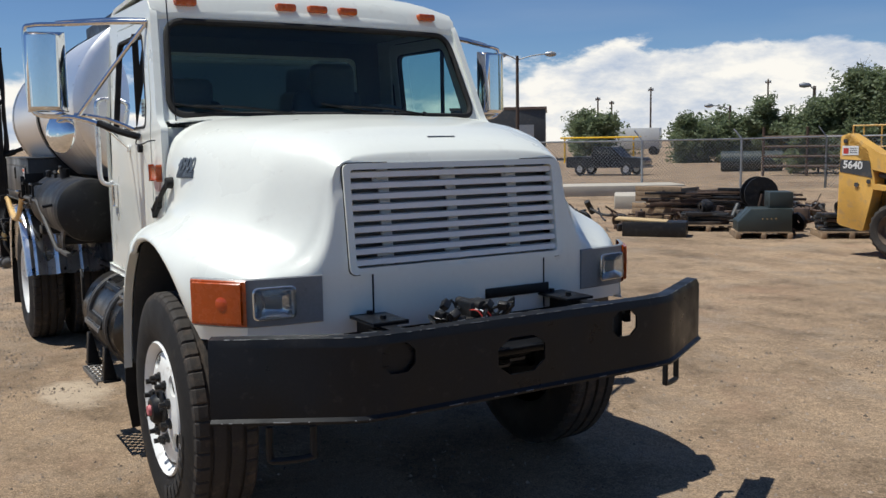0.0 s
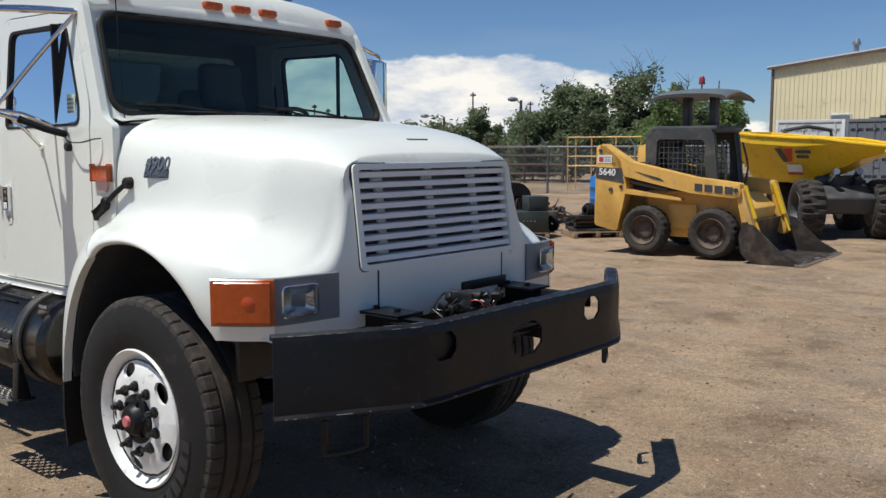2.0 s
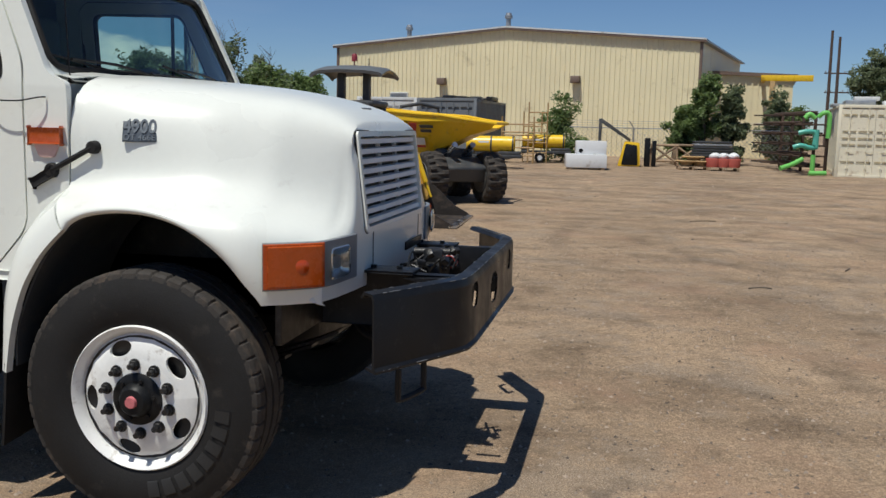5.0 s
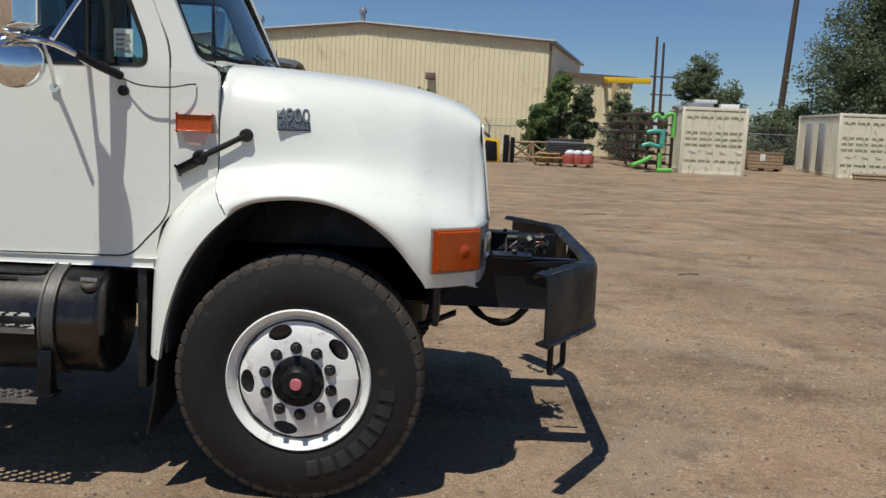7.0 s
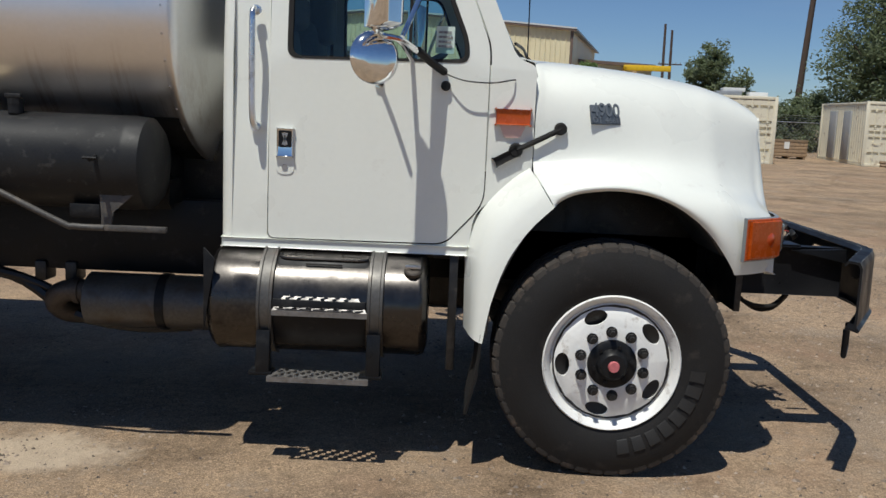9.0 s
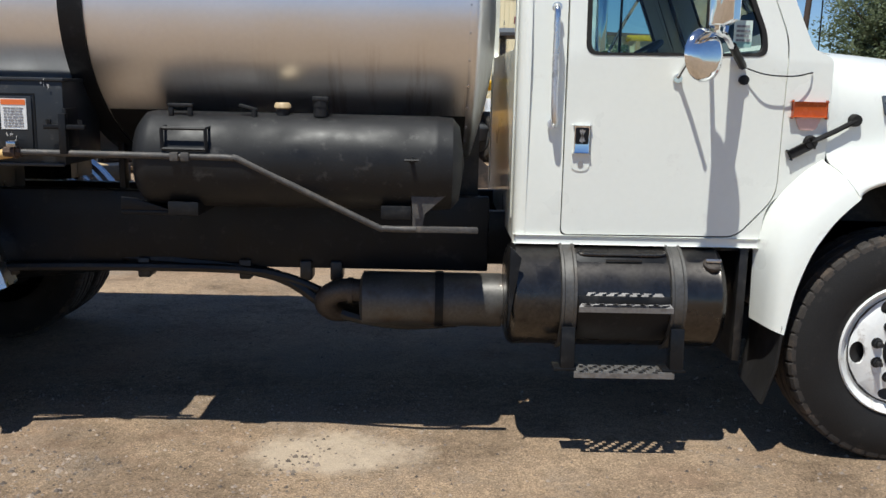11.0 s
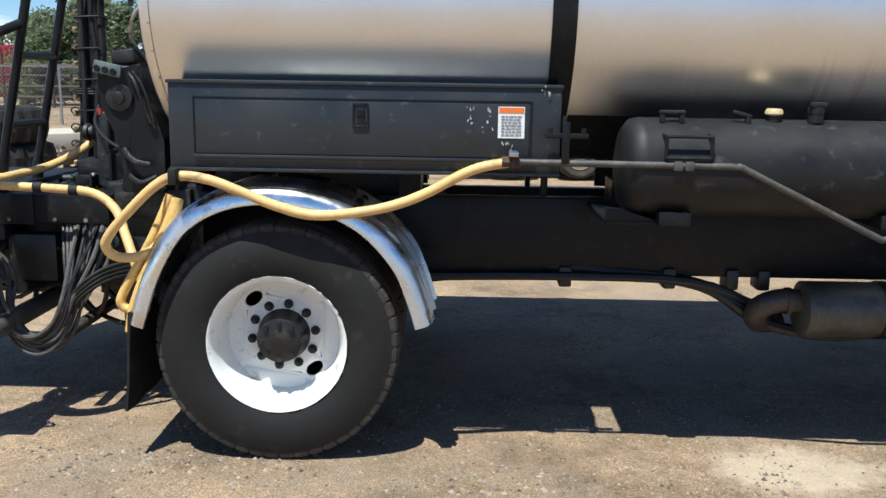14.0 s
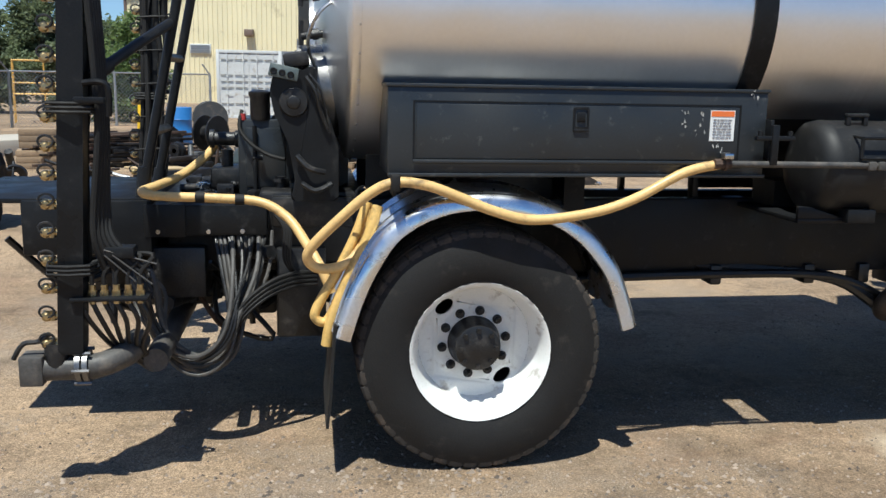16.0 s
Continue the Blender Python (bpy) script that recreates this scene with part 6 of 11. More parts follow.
# --- inside the cab ---
def build_interior():
    for v in (-0.52, 0.45):
        bm = bmesh.new()
        box(bm, -1.55, -1.05, v - 0.25, v + 0.25, 1.32, 1.47, 0.05, 3)
        box(bm, -1.60, -1.47, v - 0.15, v + 0.15, 1.95, 2.24 if v > 0 else 2.12, 0.05, 3)
        box(bm, -1.62, -1.45, v - 0.24, v + 0.24, 1.40, 2.08 if v > 0 else 2.0, 0.07, 3, m=Matrix.Translation((-1.53, 0, 1.4)) @ Matrix.Rotation(radians(-9), 4, "Y") @ Matrix.Translation((1.53, 0, -1.4)))
        box(bm, -1.50, -1.10, v - 0.18, v + 0.18, 0.97, 1.32, 0.03)
        part("seat", bm, INTERIOR, truck, "dark grey cloth cab seat")
    bm = bmesh.new()
    rows = []
    for i in range(13):
        v = -0.93 + 1.86 * i / 12
        bow = 0.09 * (1 - (v / 0.93) ** 2)
        rows.append([(-0.50 + bow, v, 1.81), (-0.62, v, 1.83), (-0.76, v, 1.82), (-0.84, v, 1.75), (-0.86, v, 1.5), (-0.80, v, 1.3)])
    sheet(bm, rows)
    thicken(bm, 0.01)
    part("dashboard", bm, INTERIOR, truck)
    bm = bmesh.new()
    c, ax = Vector((-1.0, 0.45, 1.80)), Vector((-0.55, 0, 0.83))
    _, u, w = basis(ax)
    tube(bm, [c + (u * math.cos(a) + w * math.sin(a)) * 0.235 for a in [2 * math.pi * k / 20 for k in range(20)]], 0.014, 8, 2, closed=True)
    for a in (0.4, math.pi - 0.4, -math.pi / 2):
        tube(bm, [c - ax * 0.03, c + (u * math.cos(a) + w * math.sin(a)) * 0.23], 0.011, 6, 1)
    cyl(bm, c, c - ax.normalized() * 0.5, 0.035, 12)
    part("steering_wheel", bm, INTERIOR, truck)
    bm = bmesh.new()
    box(bm, -1.72, -0.78, -0.86, 0.86, 2.40, 2.43, 0.01)
    part("headliner", bm, INTERIOR, truck)
    for side in (-1, 1):
        bm = bmesh.new()
        v0, v1 = sorted((side * 0.90, side * 0.945))
        box(bm, -1.54, -0.62, v0, v1, 1.02, 1.78, 0.01)
        part("door_trim", bm, INTERIOR, truck)
    # inspection paper taped inside the quarter window
    bm = bmesh.new()
    box(bm, -0.83, -0.75, -0.962, -0.960, 1.84, 1.955)
    note = part("window_note", bm, NOTE, truck, "pale green paper note in the window")
    bm = bmesh.new()
    bars(bm, -0.82, -0.76, 1.86, 1.94, 4, -0.9645, random.Random(2))
    tagged(part("note_bars", bm, INK, note), kind="stuff")
    # radio mast base and horn on the roof
    bm = bmesh.new()
    lathe(bm, [(0, 0.0), (0.0, 0.036), (0.05, 0.030), (0.12, 0.042), (0.19, 0.058), (0.195, 0.062), (0.19, 0.052), (0.12, 0.02)], (-1.06, 0.46, 2.635), (1, 0.1, 0.0), 20)
    lathe(bm, [(0, 0.0), (0.0, 0.026), (0.05, 0.022), (0.12, 0.032), (0.16, 0.044), (0.165, 0.046), (0.16, 0.038), (0.10, 0.015)], (-1.06, 0.34, 2.62), (1, 0.1, 0.0), 20)
    tube(bm, [(-1.08, 0.18, 2.60), (-1.08, 0.30, 2.61), (-1.07, 0.46, 2.63)], 0.010, 8, 3)
    cyl(bm, (-1.0, 0.46, 2.55), (-1.0, 0.46, 2.63), 0.012, 8)
    cyl(bm, (-1.08, 0.18, 2.55), (-1.08, 0.18, 2.60), 0.012, 8)
    part("air_horn", bm, CHROME, truck, "chrome roof air horn")


NOTE = mat("pale green note", (0.60, 0.72, 0.66), 0.7, vary=0.05, bump=0.02)
build_interior()


# --- burner fuel tank beside the main tank ---
def build_side_tank():
    x0, x1, v, z, r = -3.38, -2.03, -1.04, 1.310, 0.205
    bm = bmesh.new()
    lathe(bm, [(-0.035, 0), (-0.03, 0.08), (-0.012, 0.16), (0.02, r - 0.006), (0.05, r), (0.06, r + 0.002), (0.07, r), (x1 - x0 - 0.10, r), (x1 - x0 - 0.09, r + 0.002), (x1 - x0 - 0.08, r), (x1 - x0 - 0.02, r - 0.006), (x1 - x0 + 0.012, 0.16), (x1 - x0 + 0.035, 0)], (x0, v, z), (1, 0, 0), 48)
    t = part("burner_fuel_tank", bm, TANKBLK, truck, "black cylindrical side tank with two filler caps")
    bm = bmesh.new()
    cyl(bm, (-2.78, -1.08, z + r - 0.01), (-2.78, -1.08, z + r + 0.02), 0.028, 16)
    part("filler_neck", bm, TANKBLK, t)
    bm = bmesh.new()
    cyl(bm, (-2.78, -1.08, z + r + 0.018), (-2.78, -1.08, z + r + 0.045), 0.037, 20, 0.034, 0.006)
    part("filler_cap", bm, mat("tan plastic cap", (0.48, 0.36, 0.20), 0.45, bump=0.05), t, "tan filler cap")
    bm = bmesh.new()
    cyl(bm, (-2.615, -1.095, z + r - 0.01), (-2.615, -1.095, z + r + 0.03), 0.032, 16)
    cyl(bm, (-2.615, -1.095, z + r + 0.03), (-2.615, -1.095, z + r + 0.055), 0.036, 8)
    box(bm, -2.65, -2.58, -1.128, -1.112, z + r + 0.055, z + r + 0.075, 0.004)
    part("vent_cap", bm, TANKBLK, t, "black vent cap with wings")
    bm = bmesh.new()
    for x in (-3.245, -3.165):
        box(bm, x - 0.010, x + 0.010, -1.130, -1.110, z + r - 0.02, z + r + 0.025, 0.003)
    box(bm, -3.258, -3.152, -1.134, -1.106, z + r + 0.018, z + r + 0.034, 0.005)
    part("lift_handle", bm, TANKBLK, t)
    bm = bmesh.new()
    box(bm, -2.965, -2.885, -1.125, -1.105, z + r + 0.008, z + r + 0.024, 0.005, m=Matrix.Translation((-2.9, 0, z + r)) @ Matrix.Rotation(radians(14), 4, "Y") @ Matrix.Translation((2.9, 0, -z - r)))
    cyl(bm, (-2.895, -1.115, z + r - 0.02), (-2.895, -1.115, z + r + 0.012), 0.012, 10)
    part("lift_handle", bm, TANKBLK, t)
    bm = bmesh.new()
    for a, b in (((-3.25, 1.45), (-3.07, 1.45)), ((-3.07, 1.45), (-3.07, 1.365)), ((-3.07, 1.365), (-3.25, 1.365)), ((-3.25, 1.365), (-3.25, 1.45))):
        tube(bm, [(a[0], -1.252, a[1]), (b[0], -1.252, b[1])], 0.008, 6, 1)
    for xx in (-3.25, -3.07):
        tube(bm, [(xx, -1.252, 1.45), (xx, -1.17, 1.455)], 0.006, 6, 1)
    part("front_handle", bm, BLACK, t)
    bm = bmesh.new()
    cyl(bm, (-2.22, -1.24, 1.345), (-2.22, -1.30, 1.335), 0.010, 8)
    tube(bm, [(-2.25, -1.30, 1.342), (-2.19, -1.30, 1.342)], 0.006, 6, 1)
    part("drain_cock", bm, BLACK, t)
    # shelf and saddles under it
    bm = bmesh.new()
    box(bm, -3.25, -3.12, -1.20, -0.58, 1.08, 1.14, 0.005)
    part("tank_shelf", bm, BLACK, t)
    bm = bmesh.new()
    box(bm, -2.35, -2.22, -1.20, -0.58, 1.08, 1.14, 0.005)
    part("tank_shelf", bm, BLACK, t)
    bm = bmesh.new()
    prism(bm, [(-3.38, 1.22), (-3.05, 1.22), (-3.05, 1.10), (-3.38, 1.10)], -0.80, -0.60, "y")
    part("tank_saddle", bm, BLACK, t)
    bm = bmesh.new()
    prism(bm, [(-2.52, 1.22), (-2.05, 1.22), (-2.05, 1.10), (-2.52, 1.10)], -0.80, -0.60, "y")
    part("tank_saddle", bm, BLACK, t)


build_side_tank()


def build_side_pipe():
    bm = bmesh.new()
    tube(bm, [(-3.86, -1.243, 1.338), (-3.4, -1.245, 1.336), (-3.0, -1.245, 1.334), (-2.955, -1.245, 1.328)], 0.014, 10, 3)
    tube(bm, [(-2.96, -1.245, 1.331), (-2.90, -1.24, 1.31), (-2.40, -1.215, 1.068), (-2.33, -1.21, 1.045), (-2.20, -1.205, 1.042)], 0.014, 10, 4)
    box(bm, -2.20, -1.935, -1.215, -1.185, 1.030, 1.055, 0.004)
    for x in (-3.20, -3.155):
        box(bm, x - 0.018, x + 0.018, -1.267, -1.223, 1.315, 1.352, 0.005)
    p = part("wash_pipe", bm, DUSTY, truck, "bent steel hand-spray pipe")
    bm = bmesh.new()
    prism(bm, [(-2.225, 1.215), (-2.065, 1.225), (-2.065, 1.195), (-2.165, 1.11), (-2.175, 1.03), (-2.215, 1.03), (-2.215, 1.11)], -1.20, -1.188, "y", 0.002)
    box(bm, -2.225, -2.065, -1.20, -1.06, 1.21, 1.222, 0.002)
    part("pipe_bracket", bm, DUSTY, p)
    bm = bmesh.new()
    cyl(bm, (-3.90, -1.243, 1.338), (-3.83, -1.243, 1.338), 0.021, 8)
    cyl(bm, (-3.86, -1.243, 1.338), (-3.85, -1.243, 1.338), 0.028, 12)
    part("hose_coupling", bm, RUST, p)
    bm = bmesh.new()
    box(bm, -3.875, -3.835, -1.285, -1.245, 1.36, 1.385, 0.005)
    part("coupling_tab", bm, STEEL, p)
    # step bracket under the cabinet
    bm = bmesh.new()
    box(bm, -3.46, -3.24, -1.16, -0.60, 1.075, 1.095, 0.004)
    prism(bm, [(-3.46, 1.095), (-3.24, 1.095), (-3.40, 1.145), (-3.46, 1.15)], -1.16, -1.14, "y", 0.003)
    part("side_step", bm, BLACK, p)


build_side_pipe()


# --- tool cabinet over the rear wheel ---
def build_cabinet(side):
    x0, x1, z0, z1 = -5.245, -3.665, 1.283, 1.632
    vo, vi = side * 1.205, side * 0.80
    bm = bmesh.new()
    v0, v1 = sorted((vo, vi))
    box(bm, x0, x1, v0, v1, z0, z1, 0.006)
    box(bm, x0 - 0.006, x1 + 0.006, v0 - 0.008, v1 + 0.008, z1 - 0.004, z1 + 0.010, 0.003)
    cabinet = part("tool_cabinet", bm, CABINET, truck, "long charcoal steel tool cabinet, closed")
    bm = bmesh.new()
    a, b = sorted((vo + side * 0.003, vo + side * 0.010))
    framed(bm, [(x0 + 0.10, z0 + 0.055), (x1 - 0.115, z0 + 0.055), (x1 - 0.115, z1 - 0.055), (x0 + 0.10, z1 - 0.055)],
           [(x0 + 0.106, z0 + 0.061), (x1 - 0.121, z0 + 0.061), (x1 - 0.121, z1 - 0.061), (x0 + 0.106, z1 - 0.061)], lambda p, q, d: (p, vo + side * d, q), -0.004, 0.003)
    part("door_gap", bm, BLACK, cabinet)
    bm = bmesh.new()
    box(bm, x0 + 0.112, x1 - 0.127, a, b, z0 + 0.067, z1 - 0.067, 0.003)
    door = part("cabinet_door", bm, CABINET, cabinet, "flat drop-down cabinet door")
    bm = bmesh.new()
    a2, b2 = sorted((vo + side * 0.008, vo + side * 0.020))
    box(bm, x0 + 0.10, x1 - 0.10, a2, b2, z0 + 0.050, z0 + 0.064, 0.003)
    box(bm, x0, x1, a2, b2, z0 - 0.004, z0 + 0.010, 0.003)
    part("drip_edge", bm, CABINET, cabinet)
    bm = bmesh.new()
    framed(bm, rounded([(-4.50, 1.465), (-4.435, 1.465), (-4.435, 1.56), (-4.50, 1.56)], 0.01), rounded([(-4.492, 1.482), (-4.443, 1.482), (-4.443, 1.552), (-4.492, 1.552)], 0.008), lambda p, q, d: (p, vo + side * d, q), 0.006, 0.016)
    a3, b3 = sorted((vo + side * 0.010, vo + side * 0.020))
    box(bm, -4.485, -4.45, a3, b3, 1.50, 1.54, 0.005)
    box(bm, -4.50, -4.435, a3, b3, 1.462, 1.472, 0.002)
    part("paddle_latch", bm, BLACK, door, "black paddle latch")
    if side < 0:
        rnd = random.Random(7)
        bm = bmesh.new()
        box(bm, -3.918, -3.812, vo - 0.0125, vo - 0.0105, 1.43, 1.555)
        label = part("warning_sticker", bm, PAPER, cabinet, "white warning sticker with an orange head")
        bm = bmesh.new()
        box(bm, -3.915, -3.815, vo - 0.0140, vo - 0.0125, 1.53, 1.552)
        part("sticker_head", bm, ORANGE, label)
        bm = bmesh.new()
        bars(bm, -3.905, -3.825, 1.437, 1.522, 7, vo - 0.0135, rnd)
        tagged(part("sticker_print", bm, INK, label), kind="stuff")
        # bare scratches beside the sticker
        bm = bmesh.new()
        for k in range(26):
            x = rnd.choice((-4.03, -3.96, -3.88, -3.73)) + rnd.uniform(-0.02, 0.02)
            z = rnd.uniform(1.44, 1.55) if x > -4.1 and x < -3.93 else (rnd.uniform(1.37, 1.41) if x < -3.8 else rnd.uniform(1.60, 1.635))
            vs = [bm.verts.new((x + rnd.uniform(-0.006, 0.006), vo - 0.0115, z + rnd.uniform(-0.012, 0.012))) for _ in range(4)]
            c = sum((v.co for v in vs), Vector()) / 4
            vs.sort(key=lambda v: math.atan2(v.co.z - c.z, v.co.x - c.x))
            bm.faces.new(vs)
        part("scratches", bm, BAREPRIME, cabinet)
        # bracket and clamp at the front end
        bm = bmesh.new()
        box(bm, -3.66, -3.645, -1.235, -1.10, 1.36, 1.52, 0.003)
        box(bm, -3.73, -3.56, -1.262, -1.235, 1.435, 1.455, 0.004)
        box(bm, -3.665, -3.635, -1.268, -1.238, 1.335, 1.50, 0.004)
        for x in (-3.71, -3.58):
            cyl(bm, (x, -1.25, 1.455), (x, -1.25, 1.475), 0.011, 6)
        part("clamp", bm, BLACK, cabinet)


BAREPRIME = mat("bare primer", (0.42, 0.41, 0.38), 0.7, bump=0.05)
for s in (-1, 1):
    build_cabinet(s)


# --- rear fenders and flaps ---
def build_rear_mudguard(side):
    pts = [(-5.44, 0.62), (-5.39, 0.78), (-5.32, 0.93), (-5.22, 1.07), (-5.05, 1.165), (-4.85, 1.195), (-4.63, 1.165), (-4.44, 1.07), (-4.30, 0.92), (-4.235, 0.78), (-4.19, 0.64)]
    c = curve_points([(a, b, 0) for a, b in pts], 4)
    bm = bmesh.new()
    rows = []
    for i, p in enumerate(c):
        d = (c[min(i + 1, len(c) - 1)] - c[max(i - 1, 0)]).normalized()
        nrm = Vector((-d.y, d.x, 0))
        row = []
        for v, h in ((0.58, 0.0), (0.70, 0.004), (0.72, 0.026), (0.76, 0.030), (0.78, 0.006), (0.88, 0.006), (0.90, 0.028), (0.95, 0.032), (0.98, 0.004), (1.04, 0.002), (1.06, 0.024), (1.12, 0.028), (1.14, 0.012), (1.17, 0.022), (1.20, 0.010), (1.215, -0.012), (1.215, -0.052), (1.205, -0.056)):
            q = p + nrm * h
            row.append((q.x, side * v, q.y))
        rows.append(row)
    sheet(bm, rows)
    thicken(bm, 0.005)
    g = part("rear_mudguard", bm, ALU, truck, "bright ribbed aluminium half fender", smooth=35)
    for x in (-5.0, -4.5):
        bm = bmesh.new()
        tube(bm, [(x, side * 0.5, 1.10), (x, side * 1.1, 1.13)], 0.02, 8, 1)
        part("mudguard_bracket", bm, BLACK, g)
    bm = bmesh.new()
    rows = []
    for z, dx in ((0.66, 0.0), (0.5, -0.012), (0.35, -0.02), (0.22, -0.035)):
        rows.append([(-5.455 + dx, side * (0.60 + 0.12 * k), z + (0.012 if k % 2 else 0)) for k in range(6)])
    sheet(bm, rows)
    thicken(bm, 0.012)
    part("mud_flap", bm, RUBBER, truck, "black rubber mud flap")


for s in (-1, 1):
    build_rear_mudguard(s)


# --- yellow hoses ---
def build_hoses():
    bm = bmesh.new()
    y = -1.228
    tube(bm, [(-3.87, y, 1.335), (-4.02, y, 1.300), (-4.22, y, 1.195), (-4.40, y, 1.135), (-4.65, y, 1.105), (-4.81, y, 1.14), (-4.95, y, 1.195), (-5.09, y, 1.245), (-5.22, y, 1.255), (-5.32, y + 0.02, 1.205), (-5.44, y + 0.05, 1.095),
              (-5.53, y + 0.08, 1.00), (-5.56, y + 0.1, 0.94), (-5.52, y + 0.12, 0.892), (-5.42, y + 0.14, 0.895), (-5.35, y + 0.17, 0.955), (-5.30, y + 0.20, 1.05), (-5.28, y + 0.23, 1.13)], 0.021, 12, 6)
    h = part("spray_hose", bm, HOSE, truck, "pale yellow rubber wash-down hose")
    bm = bmesh.new()
    tube(bm, [(-6.02, -0.06, 1.31), (-6.06, -0.12, 1.26), (-6.15, -0.32, 1.19), (-6.23, -0.58, 1.165), (-6.268, -0.70, 1.155), (-6.20, -0.73, 1.14), (-5.95, -0.73, 1.13), (-5.76, -0.75, 1.115), (-5.64, -0.80, 1.05), (-5.56, -0.90, 0.95), (-5.50, -0.98, 0.86), (-5.46, -1.0, 0.76)], 0.021, 12, 6)
    part("spray_hose", bm, HOSE, truck)
    bm = bmesh.new()
    tube(bm, [(-5.31, -1.02, 1.15), (-5.36, -1.05, 1.02), (-5.44, -1.07, 0.86), (-5.51, -1.07, 0.74), (-5.53, -1.07, 0.675), (-5.48, -1.07, 0.66), (-5.42, -1.05, 0.78), (-5.35, -1.04, 0.95), (-5.30, -1.02, 1.12)], 0.021, 12, 6)
    part("spray_hose", bm, HOSE2, truck, "deep yellow coiled hose")
    bm = bmesh.new()
    tube(bm, [(-5.27, -1.06, 1.14), (-5.31, -1.09, 1.02), (-5.39, -1.10, 0.85), (-5.46, -1.10, 0.68), (-5.485, -1.10, 0.56)], 0.023, 12, 6)
    part("spray_hose", bm, HOSE2, truck)
    bm = bmesh.new()
    box(bm, -5.235, -5.20, -1.285, -1.22, 1.225, 1.290, 0.006)
    box(bm, -5.225, -5.21, -1.225, -1.10, 1.20, 1.29, 0.004)
    part("hose_strap", bm, RUBBER, truck)
    bm = bmesh.new()
    tube(bm, [(-5.40, -1.12, 1.17), (-5.37, -1.12, 1.15), (-5.36, -1.12, 1.21), (-5.33, -1.05, 1.22)], 0.006, 6, 3)
    part("hose_hook", bm, BLACK, truck)
    for x, yy, z in ((-6.02, -0.73, 1.135), (-5.85, -0.74, 1.125)):
        bm = bmesh.new()
        cyl(bm, (x - 0.02, yy, z), (x + 0.02, yy, z), 0.025, 12)
        part("hose_tape", bm, RUBBER, truck)


HOSE2 = mat("deep yellow hose", (0.64, 0.41, 0.13), 0.5, vary=0.15, scale=10, bump=0.06, dirt=(0.07, 0.05, 0.03), dirt_amount=0.25, dirt_scale=9)
build_hoses()


REDPLUG = mat("red plastic", (0.35, 0.03, 0.03), 0.45, bump=0.03)
GAUGE = mat("painted grey plate", (0.10, 0.125, 0.125), 0.5, vary=0.3, scale=20, bump=0.05)
NECK = mat("tar-stained steel", (0.22, 0.215, 0.21), 0.36, 0.9, vary=0.35, scale=6, fine=40, bump=0.06)


